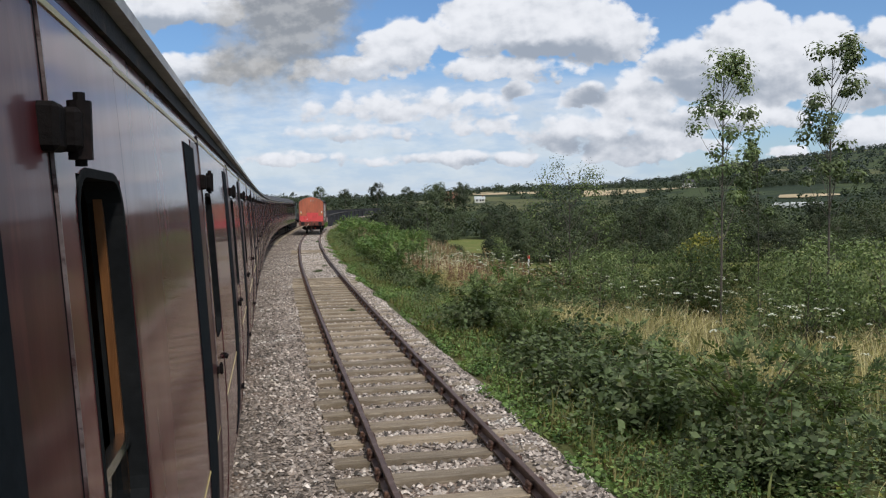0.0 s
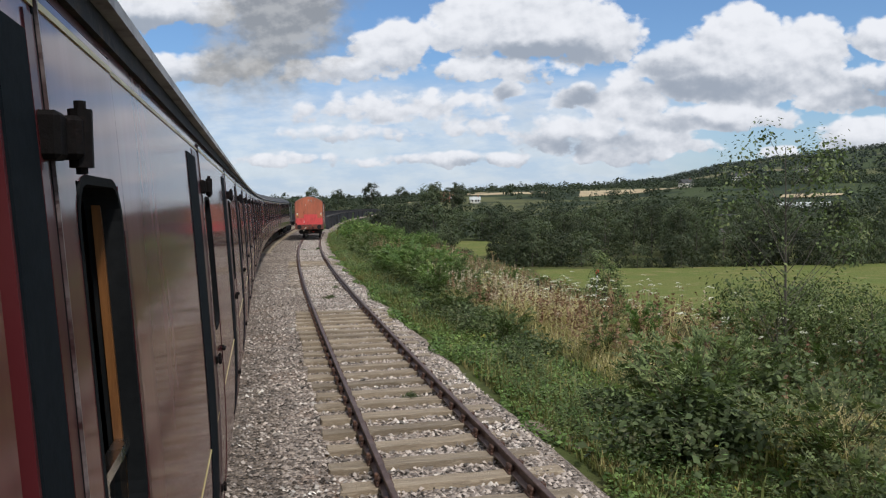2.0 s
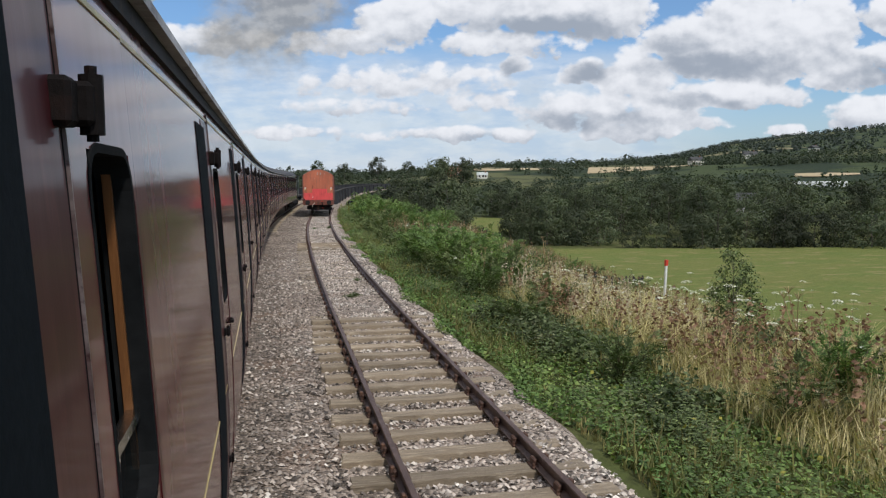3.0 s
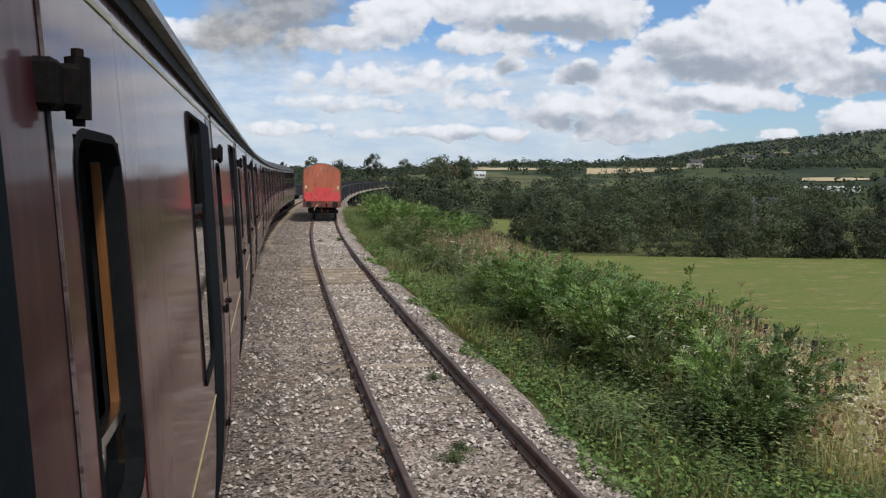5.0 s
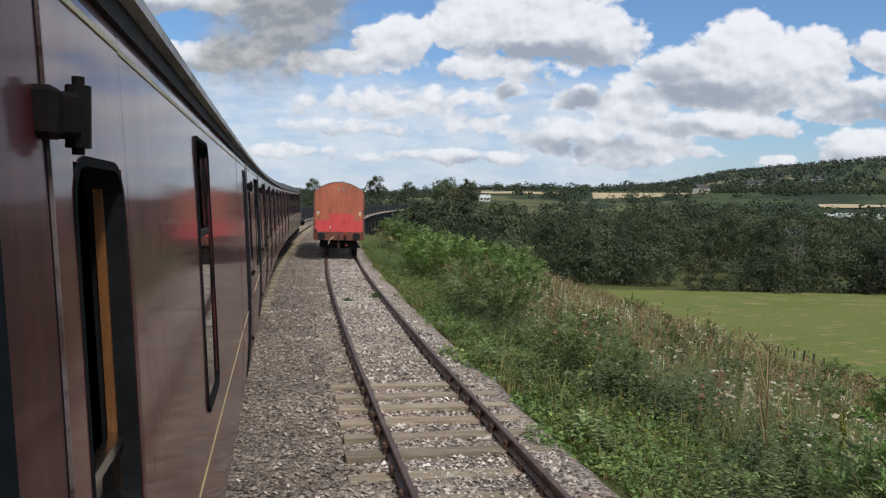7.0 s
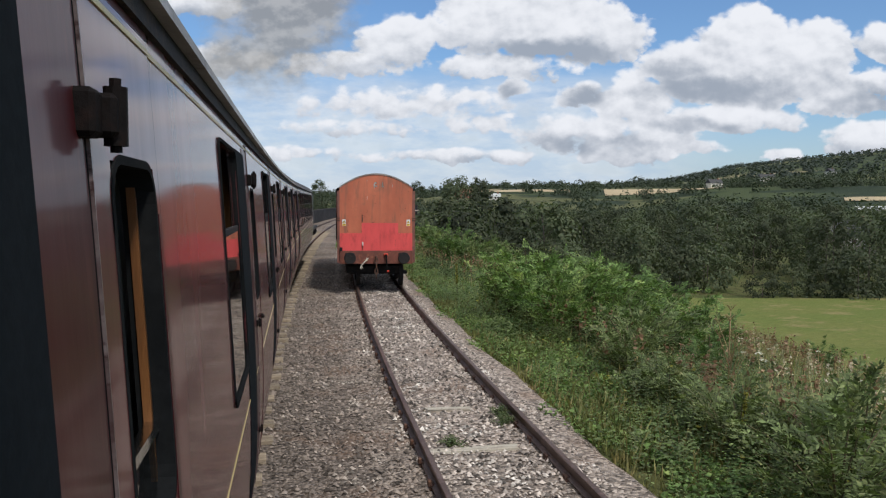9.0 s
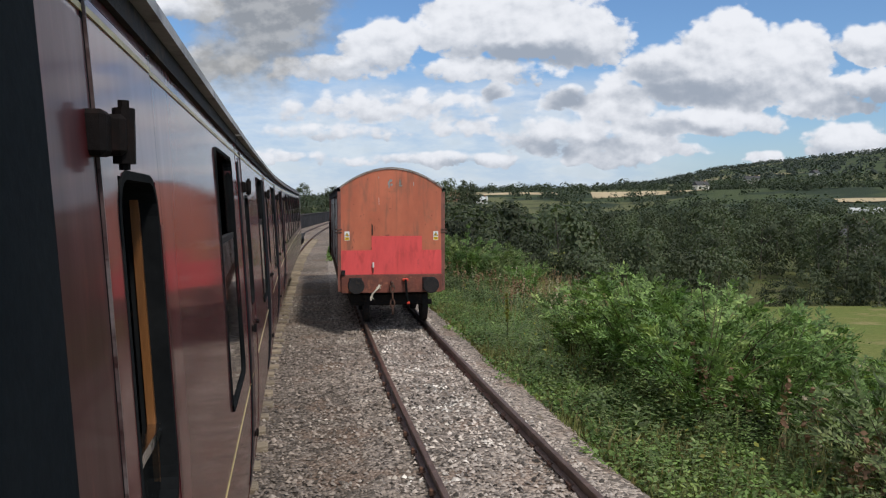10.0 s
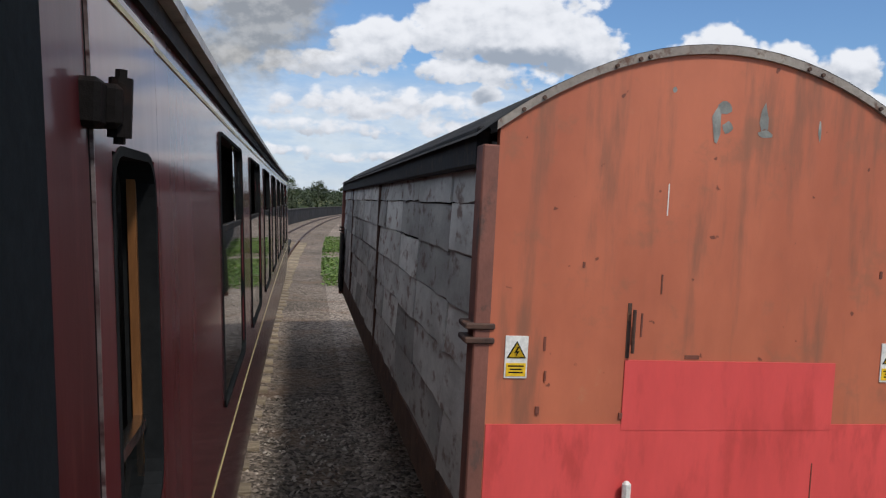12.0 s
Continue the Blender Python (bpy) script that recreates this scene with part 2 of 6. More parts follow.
PINE = stuff("varnished_wood", ((0.2, 0.085, 0.028), (0.12, 0.05, 0.018)), 2, 0.35, stretch=(6, 6, 0.6), bump=0.1)
CHROME = stuff("bright_metal", ((0.62, 0.62, 0.62), (0.5, 0.5, 0.5)), 5, 0.22, metal=1.0, bump=0.05)
RUST = stuff("rusty_steel", ((0.09, 0.045, 0.03), (0.055, 0.03, 0.024), (0.14, 0.065, 0.035)), 3, 0.75, bump=0.4, fine=50)
RAIL_TOP = stuff("rail_steel", ((0.11, 0.065, 0.048), (0.085, 0.05, 0.04), (0.16, 0.1, 0.08)), 2, 0.5, metal=0.3, bump=0.25, fine=60)
SLEEPER = stuff("sleeper_wood", ((0.31, 0.25, 0.178), (0.23, 0.183, 0.13), (0.4, 0.335, 0.25)), 1.6, 0.85, stretch=(0.6, 6, 3), bump=0.6, fine=30, depth=0.02, vary=0.5)
STONES = stuff("ballast_stones", ((0.39, 0.338, 0.295), (0.285, 0.243, 0.213), (0.57, 0.53, 0.48)), 0.35, 0.85, bump=0.5, fine=70, island=1.8, spec=0.25)
OLD_STONES = stuff("old_ballast_stones", ((0.27, 0.225, 0.19), (0.19, 0.158, 0.135), (0.4, 0.35, 0.3)), 0.35, 0.9, bump=0.5, fine=70, island=1.5, spec=0.2)
PALE_TIMBER = stuff("bleached_timber", ((0.5, 0.46, 0.38), (0.4, 0.36, 0.29), (0.3, 0.26, 0.21)), 2, 0.85, stretch=(0.6, 6, 3), bump=0.5, fine=30)
PLASTER = stuff("pale_render", ((0.7, 0.68, 0.62), (0.6, 0.58, 0.52)), 0.3, 0.8)
TILE_RED = stuff("clay_roof", ((0.28, 0.13, 0.08), (0.2, 0.1, 0.07)), 0.8, 0.8)
ROOF_PALE = stuff("pale_sheet_roof", ((0.5, 0.52, 0.5), (0.4, 0.42, 0.41)), 0.3, 0.5)
BLUE_BRICK = stuff("engineering_brick", ((0.05, 0.05, 0.055), (0.035, 0.036, 0.04), (0.07, 0.066, 0.066)), 0.6, 0.9, fine=12, spec=0.08)
COPING = stuff("grey_stone", ((0.24, 0.22, 0.2), (0.18, 0.165, 0.15)), 0.8, 0.8)
DARK_COPING = stuff("sooty_coping", ((0.07, 0.068, 0.066), (0.05, 0.048, 0.046), (0.1, 0.095, 0.09)), 0.8, 0.95, spec=0.05)
POST_WOOD = stuff("weathered_post", ((0.05, 0.042, 0.034), (0.032, 0.028, 0.024)), 3, 0.85, vary=0.4)
WIRE = stuff("fence_wire", ((0.3, 0.3, 0.3), (0.22, 0.2, 0.18)), 5, 0.5, metal=0.8, bump=0)
WHITE = stuff("white_paint", ((0.78, 0.78, 0.76), (0.68, 0.67, 0.64)), 4, 0.5, bump=0.1)
SIGNAL_RED = stuff("red_paint", ((0.65, 0.06, 0.03), (0.55, 0.045, 0.025)), 4, 0.45, bump=0.1)
SIGN_YELLOW = stuff("sign_yellow", ((0.85, 0.55, 0.02), (0.8, 0.5, 0.02)), 4, 0.4, bump=0)
ENGINE_GREEN = stuff("engine_green", ((0.018, 0.035, 0.025), (0.012, 0.024, 0.018), (0.03, 0.04, 0.035)), 1, 0.35, bump=0.1, coat=0.3)
ROPE = stuff("pale_rope", ((0.6, 0.55, 0.45), (0.45, 0.4, 0.33)), 8, 0.9)
PATCHED = stuff("grey_green_scuff", ((0.43, 0.44, 0.42), (0.33, 0.34, 0.32)), 8, 0.8)

BUSH_LEAF = leafy("bush_leaf", (0.149, 0.189, 0.075), (0.106, 0.145, 0.057), (0.226, 0.240, 0.109))
ASH_LEAF = leafy("ash_leaf", (0.157, 0.233, 0.071), (0.105, 0.177, 0.056), (0.251, 0.316, 0.102))
BRAMBLE_LEAF = leafy("bramble_leaf", (0.121, 0.156, 0.067), (0.087, 0.120, 0.054), (0.188, 0.198, 0.110))
TREE_LEAF = leafy("tree_leaf", (0.075, 0.092, 0.047), (0.055, 0.073, 0.041), (0.105, 0.106, 0.06), island=0.15, vary=1.15, thin=0.3, grain=0.3)
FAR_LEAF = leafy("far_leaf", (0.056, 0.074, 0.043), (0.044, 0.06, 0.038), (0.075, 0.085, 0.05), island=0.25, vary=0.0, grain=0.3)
# bluish leaf green for the far hill: distance haze mixed into the colour
HAZED_HILL_LEAF = leafy("hazed_hill_leaf", (0.056, 0.072, 0.058), (0.046, 0.06, 0.052), (0.078, 0.09, 0.064), island=0.25, vary=0.0)
POPLAR_LEAF = leafy("silver_leaf", (0.18, 0.22, 0.1), (0.13, 0.17, 0.075), (0.28, 0.31, 0.19))
GRASS = leafy("grass_blade", (0.155, 0.178, 0.06), (0.225, 0.21, 0.085), (0.35, 0.275, 0.13), island=0.9, vary=0)
DRY_GRASS = leafy("dry_grass", (0.56, 0.48, 0.26), (0.42, 0.36, 0.17), (0.64, 0.56, 0.34), island=0.7, vary=0)
DRY_STALK = leafy("seeded_stalk", (0.35, 0.255, 0.14), (0.26, 0.18, 0.1), (0.42, 0.32, 0.19), island=0.8, vary=0)
SEED_HEAD = leafy("seed_head", (0.286, 0.176, 0.110), (0.220, 0.121, 0.077), (0.418, 0.297, 0.187), island=0.6, vary=0)
DOWN = leafy("thistle_down", (0.575, 0.494, 0.380), (0.483, 0.391, 0.287), (0.667, 0.598, 0.483), island=0.4, vary=0)
BLOOM = leafy("white_bloom", (0.72, 0.72, 0.62), (0.6, 0.6, 0.5), (0.78, 0.76, 0.68), island=0.3, vary=0)
YELLOW_LEAF = leafy("yellow_leaf", (0.3, 0.28, 0.05), (0.22, 0.22, 0.045), (0.36, 0.33, 0.08))
MULLEIN_LEAF = leafy("mullein_leaf", (0.26, 0.33, 0.14), (0.2, 0.27, 0.1), (0.34, 0.38, 0.2), island=0.4)
BARK = stuff("bark", ((0.13, 0.11, 0.085), (0.085, 0.075, 0.06)), 3, 0.9, bump=0.5)
STEM = stuff("green_stem", ((0.09, 0.09, 0.04), (0.12, 0.08, 0.04)), 3, 0.8, bump=0)


def glass_pane(name):
    m = bpy.data.materials.new(name)
    m.use_nodes = True
    p = m.node_tree.nodes["Principled BSDF"]
    p.inputs["Base Color"].default_value = (0.75, 0.8, 0.78, 1)
    p.inputs["Roughness"].default_value, p.inputs["Transmission Weight"].default_value, p.inputs["IOR"].default_value = 0.02, 1.0, 1.5
    return m


GLASS = glass_pane("window_glass")


def paint_end():
    """Faded orange wagon paint, streaked downwards, with rust spots and grey scuffs."""
    m = stuff("faded_orange_paint", ((0.54, 0.155, 0.08), (0.43, 0.116, 0.06)), 0.9, 0.6, bump=0.2, fine=5, depth=0.004, stretch=(1, 1, 0.45), grain=0.4)
    t = m.node_tree
    p = t.nodes["Principled BSDF"]
    col = p.inputs["Base Color"].links[0].from_socket
    tc = t.nodes.new("ShaderNodeTexCoord").outputs["Object"]
    mp = t.nodes.new("ShaderNodeMapping")
    mp.inputs["Scale"].default_value = (5, 5, 0.7)
    wire(t, tc, mp.inputs[0])
    streak = span(t, fbm(t, mp.outputs[0], 1.1, 6, 0.62), 0.5, 0.7)
    col = blend(t, calc(t, "MULTIPLY", streak, 0.72), col, (0.2, 0.095, 0.06))
    smear = span(t, fbm(t, tc, 2.6, 5, 0.65), 0.54, 0.66)
    col = blend(t, calc(t, "MULTIPLY", smear, 0.45), col, (0.27, 0.12, 0.07))
    spots = span(t, fbm(t, tc, 13, 3, 0.4), 0.7, 0.74)
    col = blend(t, calc(t, "MULTIPLY", spots, 0.8), col, (0.1, 0.03, 0.02))
    pale = span(t, fbm(t, tc, 2.1, 5, 0.7), 0.62, 0.72)
    col = blend(t, calc(t, "MULTIPLY", pale, 0.3), col, (0.5, 0.27, 0.15))
    wire(t, col, p.inputs["Base Color"])
    return m


ORANGE = paint_end()
RED_PATCH = stuff("fresh_red_paint", ((0.74, 0.092, 0.09), (0.65, 0.075, 0.072), (0.55, 0.065, 0.06)), 0.8, 0.45, bump=0.15, stretch=(1.6, 1.6, 0.5), fine=4, grain=0.35)
BEAM_PAINT = stuff("rusty_red_beam", ((0.2, 0.06, 0.04), (0.13, 0.045, 0.032), (0.26, 0.09, 0.05)), 3, 0.7, bump=0.4, fine=45)
OLD_BOARD = stuff("weathered_grey_board", ((0.52, 0.525, 0.5), (0.36, 0.36, 0.345), (0.2, 0.15, 0.13)), 1.3, 0.75, bump=0.4, stretch=(1, 0.8, 1.6), fine=14, vary=0.85, grain=0.45)
WAGON_ROOF = stuff("tarred_roof", ((0.05, 0.05, 0.052), (0.035, 0.035, 0.038), (0.09, 0.085, 0.08)), 1.5, 0.8, bump=0.4)
BEAD = stuff("grey_roof_bead", ((0.33, 0.29, 0.255), (0.24, 0.2, 0.175), (0.13, 0.07, 0.05)), 4, 0.7)
POST_RED = stuff("red_brown_post", ((0.24, 0.09, 0.065), (0.16, 0.065, 0.05), (0.1, 0.055, 0.045)), 2.5, 0.7, bump=0.3, fine=20, stretch=(1, 1, 0.6))


def ballast_bed(name, a, b):
    m = stuff(name, (a, b), 0.22, 0.95, bump=0, spec=0.2)
    t = m.node_tree
    p = t.nodes["Principled BSDF"]
    tc = t.nodes.new("ShaderNodeTexCoord").outputs["Object"]
    vo = t.nodes.new("ShaderNodeTexVoronoi")
    vo.inputs["Scale"].default_value = 21
    wire(t, tc, vo.inputs["Vector"])
    col = p.inputs["Base Color"].links[0].from_socket
    shade = t.nodes.new("ShaderNodeSeparateColor")
    wire(t, vo.outputs["Color"], shade.inputs[0])
    each = t.nodes.new("ShaderNodeHueSaturation")
    wire(t, calc(t, "ADD", calc(t, "MULTIPLY", shade.outputs[0], 1.35), 0.33), each.inputs["Value"])
    wire(t, col, each.inputs["Color"])
    wire(t, each.outputs[0], p.inputs["Base Color"])
    warm = span(t, fbm(t, tc, 0.9, 5, 0.6), 0.5, 0.66)
    wire(t, blend(t, calc(t, "MULTIPLY", warm, 0.4), each.outputs[0], (0.27, 0.17, 0.115)), p.inputs["Base Color"])
    b = t.nodes.new("ShaderNodeBump")
    b.inputs["Strength"].default_value, b.inputs["Distance"].default_value, b.invert = 1.0, 0.05, True
    wire(t, vo.outputs["Distance"], b.inputs["Height"])
    wire(t, b.outputs[0], p.inputs["Normal"])
    return m


BALLAST = ballast_bed("ballast_bed", (0.345, 0.288, 0.245), (0.25, 0.21, 0.178))
OLD_BALLAST = ballast_bed("old_ballast", (0.25, 0.205, 0.17), (0.17, 0.14, 0.118))


def land():
    """Meadow green near the line; a patchwork of pasture, stubble and hedged ground far off."""
    m = stuff("land", ((0.08, 0.098, 0.033), (0.105, 0.105, 0.045), (0.055, 0.06, 0.027)), 0.3, 0.95, bump=0.6, fine=9, depth=0.08, spec=0.08)
    t = m.node_tree
    p = t.nodes["Principled BSDF"]
    tc = t.nodes.new("ShaderNodeTexCoord").outputs["Object"]
    near = p.inputs["Base Color"].links[0].from_socket
    vo = t.nodes.new("ShaderNodeTexVoronoi")
    vo.inputs["Scale"].default_value = 0.0055
    wire(t, tc, vo.inputs["Vector"])
    pick = t.nodes.new("ShaderNodeSeparateColor")
    wire(t, vo.outputs["Color"], pick.inputs[0])
    tint = blend(t, span(t, pick.outputs[0], 0.62, 0.64), (0.06, 0.078, 0.036), (0.11, 0.115, 0.055))
    tint = blend(t, span(t, pick.outputs[1], 0.94, 0.96), tint, (0.30, 0.25, 0.15))
    tint = blend(t, span(t, fbm(t, tc, 0.012, 5), 0.5, 0.58), tint, (0.032, 0.045, 0.028))
    ln = t.nodes.new("ShaderNodeVectorMath")
    ln.operation = "LENGTH"
    wire(t, tc, ln.inputs[0])
    far = span(t, ln.outputs["Value"], 230, 330)
    wire(t, blend(t, far, near, tint), p.inputs["Base Color"])
    return m


LAND = land()
STUBBLE = stuff("stubble_field", ((0.48, 0.39, 0.25), (0.4, 0.32, 0.2)), 0.03, 0.95, bump=0, spec=0.08)
PASTURE = stuff("mown_pasture", ((0.128, 0.158, 0.046), (0.155, 0.167, 0.055), (0.225, 0.2, 0.088)), 0.1, 0.95, bump=0.6, fine=2.2, depth=0.25, spec=0.05, stretch=(0.7, 1.3, 1))


# ---- the line of the track and geometry helpers ----
_S = np.arange(-80.0, 900.0, 0.5)
_K = np.where(_S < 0, 4.7e-5, np.where(_S < 80, 4.73e-5 + 2.495e-5 * _S, 0.0009))
_H = np.concatenate(([0], np.cumsum((_K[1:] + _K[:-1]) * 0.25)))
_H -= np.interp(0, _S, _H)
_X = np.concatenate(([0], np.cumsum((np.sin(_H[1:]) + np.sin(_H[:-1])) * 0.25)))
_Y = np.concatenate(([0], np.cumsum((np.cos(_H[1:]) + np.cos(_H[:-1])) * 0.25)))
_X -= np.interp(0, _S, _X)
_Y -= np.interp(0, _S, _Y)


def bend(p):
    """(u to the right, s along, z) beside the main track to world places."""
    p = np.asarray(p, float)
    s = p[..., 1]
    h, x, y = np.interp(s, _S, _H), np.interp(s, _S, _X), np.interp(s, _S, _Y)
    return np.stack((x + p[..., 0] * np.cos(h), y - p[..., 0] * np.sin(h), p[..., 2]), -1)


def unbend(x, y):
    s = np.array(y, float)
    for _ in range(4):
        h = np.interp(s, _S, _H)
        u = (x - np.interp(s, _S, _X)) * np.cos(h) - (y - np.interp(s, _S, _Y)) * np.sin(h)
        s = s + (y - np.interp(s, _S, _Y)) * np.cos(h) + (x - np.interp(s, _S, _X)) * np.sin(h)
    return u, s


def heading(s):
    return float(np.interp(s, _S, _H))


def siding(s):
    s = np.minimum(s, 100)
    return 3.689 + 0.003015 * s + 2.29e-5 * s * s


def place(u, s, z, turn=0.0):
    """Matrix at a place beside the track, y along it."""
    return Matrix.Translation([float(a) for a in bend((u, s, z))]) @ Matrix.Rotation(-heading(s) + turn, 4, "Z")


def mesh_of(name, verts, faces, mat, smooth=False):
    me = bpy.data.meshes.new(name)
    me.from_pydata([tuple(map(float, v)) for v in verts], [], [tuple(map(int, f)) for f in faces])
    me.materials.append(mat)
    if smooth:
        me.polygons.foreach_set("use_smooth", [True] * len(me.polygons))
    me.update()
    return me


def quads(name, q, mat, smooth=False):
    """One mesh of loose quads, from an array (n, 4, 3)."""
    q = np.asarray(q, np.float32)
    n = len(q)
    me = bpy.data.meshes.new(name)
    me.vertices.add(n * 4)
    me.vertices.foreach_set("co", q.ravel())
    me.loops.add(n * 4)
    me.loops.foreach_set("vertex_index", np.arange(n * 4, dtype=np.int32))
    me.polygons.add(n)
    me.polygons.foreach_set("loop_start", np.arange(0, n * 4, 4, dtype=np.int32))
    me.materials.append(mat)
    me.update(calc_edges=True)
    return me


def shape(bm, mat, name):
    me = bpy.data.meshes.new(name)
    bm.to_mesh(me)
    bm.free()
    me.materials.append(mat)
    return me


def part(name, data, mat, parent, label=""):
    """Links a bmesh or a mesh as one mesh object under a thing or a part."""
    me = data if isinstance(data, bpy.types.Mesh) else shape(data, mat, name)
    ob = new(name, me)
    ob.parent = parent
    if label:
        tagged(ob, label)
    return ob


def thing(name, m, label, category, group="", kind=""):
    ob = new(name)
    ob.empty_display_size = 0.2
    ob.matrix_world = m
    return tagged(ob, label, category, group, kind)


def cube(bm, lo, hi, bev=0.0):
    made = bmesh.ops.create_cube(bm, size=1)["verts"]
    for v in made:
        v.co = Vector([lo[i] + (v.co[i] + 0.5) * (hi[i] - lo[i]) for i in range(3)])
    if bev:
        edges = list({e for v in made for e in v.link_edges})
        bmesh.ops.bevel(bm, geom=edges, offset=bev, segments=1, affect="EDGES")
    return bm


def block(lo, hi, bev=0.0):
    return cube(bmesh.new(), lo, hi, bev)


def rod(bm, a, b, r, r2=None, n=8):
    a, b = Vector(a), Vector(b)
    d = b - a
    m = Matrix.Translation((a + b) / 2) @ d.to_track_quat("Z", "Y").to_matrix().to_4x4()
    bmesh.ops.create_cone(bm, cap_ends=True, segments=n, radius1=r, radius2=r if r2 is None else r2, depth=d.length, matrix=m)
    return bm


def sweep(outline, stops, closed=True):
    """Verts and faces of an outline of (u, z) points drawn along the track at the given s stops."""
    n = len(outline)
    v = np.array([[(u, s, z) for u, z in outline] for s in stops])
    f = []
    for i in range(len(stops) - 1):
        for j in range(n if closed else n - 1):
            k = (j + 1) % n
            f.append((i * n + j, i * n + k, (i + 1) * n + k, (i + 1) * n + j))
    if closed:
        f += [tuple(range(n))[::-1], tuple(range((len(stops) - 1) * n, len(stops) * n))]
    return v.reshape(-1, 3), f


# ---- ground ----
EYE0 = np.array((2.0, 30.0))


def step01(x, a, b):
    t = np.clip((x - a) / (b - a), 0, 1)
    return t * t * (3 - 2 * t)


def wave(x, y, k, seed=0.0):
    return (np.sin(x * k + seed) * np.cos(y * k * 1.3 + seed * 2.1) + np.sin((x + y) * k * 0.7 + seed * 3.3) + 0.5 * np.sin((x - 1.7 * y) * k * 1.9 + seed)) / 2.5


def ground_z(x, y):
    x, y = np.asarray(x, float), np.asarray(y, float)
    u, s = unbend(x, y)
    r = np.hypot(x - EYE0[0], y - EYE0[1])
    az = np.degrees(np.arctan2(x - EYE0[0], y - EYE0[1]))
    edge = 7.3 + 7.4 * step01(s, 33, 16)
    right = -(0.222 * np.clip(u - edge, 0, 12) + 0.3 * np.maximum(u - edge - 12, 0))
    right = np.maximum(right, -9.6)
    left = -0.3 * np.maximum(-u - 9, 0)
    left = np.maximum(left, -7.0)
    bank = np.where(u > 0, right, left) - 0.28 + 0.12 * wave(x, y, 0.9) * step01(np.abs(u - 1.5), 4.2, 7)
    bank = bank + 0.3 * wave(x, y, 0.23, 2.0) * step01(u, 7, 12)
    floor = -9.8 + 0.5 * wave(x, y, 0.03, 1.0)
    keep = step01(s, 124, 112) * step01(r, 260, 190)
    z = np.where(r < 300, np.maximum(floor, bank * keep + floor * (1 - keep)), floor)
    start = 340 - 110 * step01(az, 22, 34)
    rise = (r - start) * (0.060 + 0.012 * step01(az, 26, 45))
    crest = np.radians(np.interp(az, (-180, -20, 8, 24, 29, 33, 40, 50, 90, 180), (0.3, 0.3, 0.35, 0.75, 1.3, 2.2, 3.0, 3.9, 3.0, 0.5)))
    top = 13 + np.maximum(r - 750, 0) * crest * 1.15 - 13 * step01(az, 18, 6)
    rise = np.clip(rise, 0, 23 - 11 * step01(az, 19, 8))
    z = z + rise + np.where(r > 750, np.minimum((r - 750), 2300) * crest * 1.3, 0)
    return z + np.where(r > 900, 5 * wave(x, y, 0.004, 5.0), 0)


radii = np.concatenate((np.arange(0.6, 60, 0.8), np.geomspace(60, 4600, 110)))
turns = np.radians(np.concatenate((np.arange(-180, -30, 4), np.arange(-30, 70, 0.6), np.arange(70, 180, 4))))
gx = EYE0[0] + radii[:, None] * np.sin(turns)[None]
gy = EYE0[1] + radii[:, None] * np.cos(turns)[None]
gv = np.stack((gx, gy, ground_z(gx, gy)), -1).reshape(-1, 3)
nr, na = len(radii), len(turns)
gf = [(i * na + j, i * na + (j + 1) % na, (i + 1) * na + (j + 1) % na, (i + 1) * na + j) for i in range(nr - 1) for j in range(na)]
gf += [tuple(range(na))[::-1]]
ground = new("ground", mesh_of("ground", gv, [f[::-1] for f in gf], LAND, True))
tagged(ground, "rough grassy railway bank falling to valley farmland and wooded hills", "ground", kind="structure")


def sheet(name, cols, rows, lift, mat, label):
    """A patch of land cover that follows the ground: rows of azimuth and distance, seen from the bank."""
    a = np.radians(np.linspace(cols[0], cols[1], 40))[None]
    r = np.linspace(0, 1, 14)[:, None]
    edge0 = rows[0] * (1 + 0.012 * np.sin(a * 61))
    edge1 = rows[1] * (1 + 0.015 * np.sin(a * 47 + 1))
    rr = edge0 + (edge1 - edge0) * r
    x, y = EYE0[0] + rr * np.sin(a), EYE0[1] + rr * np.cos(a)
    v = np.stack((x, y, ground_z(x, y) + lift), -1).reshape(-1, 3)
    f = [(i * 40 + j + 40, i * 40 + j + 41, i * 40 + j + 1, i * 40 + j) for i in range(13) for j in range(39)]
    return tagged(new(name, mesh_of(name, v, f, mat, True)), label, "field", kind="structure")


sheet("stubble_field", (23.8, 31.5), (600, 760), 0.5, STUBBLE, "pale harvested stubble field on the far slope")
sheet("stubble_field", (15.2, 21.5), (680, 800), 0.5, STUBBLE, "pale harvested stubble strip between far hedges")
sheet("stubble_field", (38.2, 42.2), (430, 450), 0.5, STUBBLE, "narrow pale stubble strip on the hillside")

sheet("pasture", (14.6, 20.6), (168, 246), 0.1, PASTURE, "green pasture glimpsed past the end of the wood")

# mown pasture beyond the fence
pu, ps = np.meshgrid(np.linspace(0, 1, 40), np.linspace(26, 150, 90))
inner = 17.4 + (ps - 47) * 0.54 - 0.0022 * (ps - 47) ** 2 - 9 * step01(ps, 72, 95)
inner = np.maximum(inner, 17.5)
uu = inner + (170 - inner) * pu ** 1.6
pb = bend(np.stack((uu, ps, 0 * uu), -1))
pb[..., 2] = ground_z(pb[..., 0], pb[..., 1]) + 0.22 - 0.3 * (pu == 0)
pf = [(i * 40 + j, i * 40 + j + 1, i * 40 + j + 41, i * 40 + j + 40) for i in range(89) for j in range(39)]
tagged(new("pasture", mesh_of("pasture", pb.reshape(-1, 3), pf, PASTURE, True)), "smooth mown green pasture below the railway bank", "field", kind="structure")

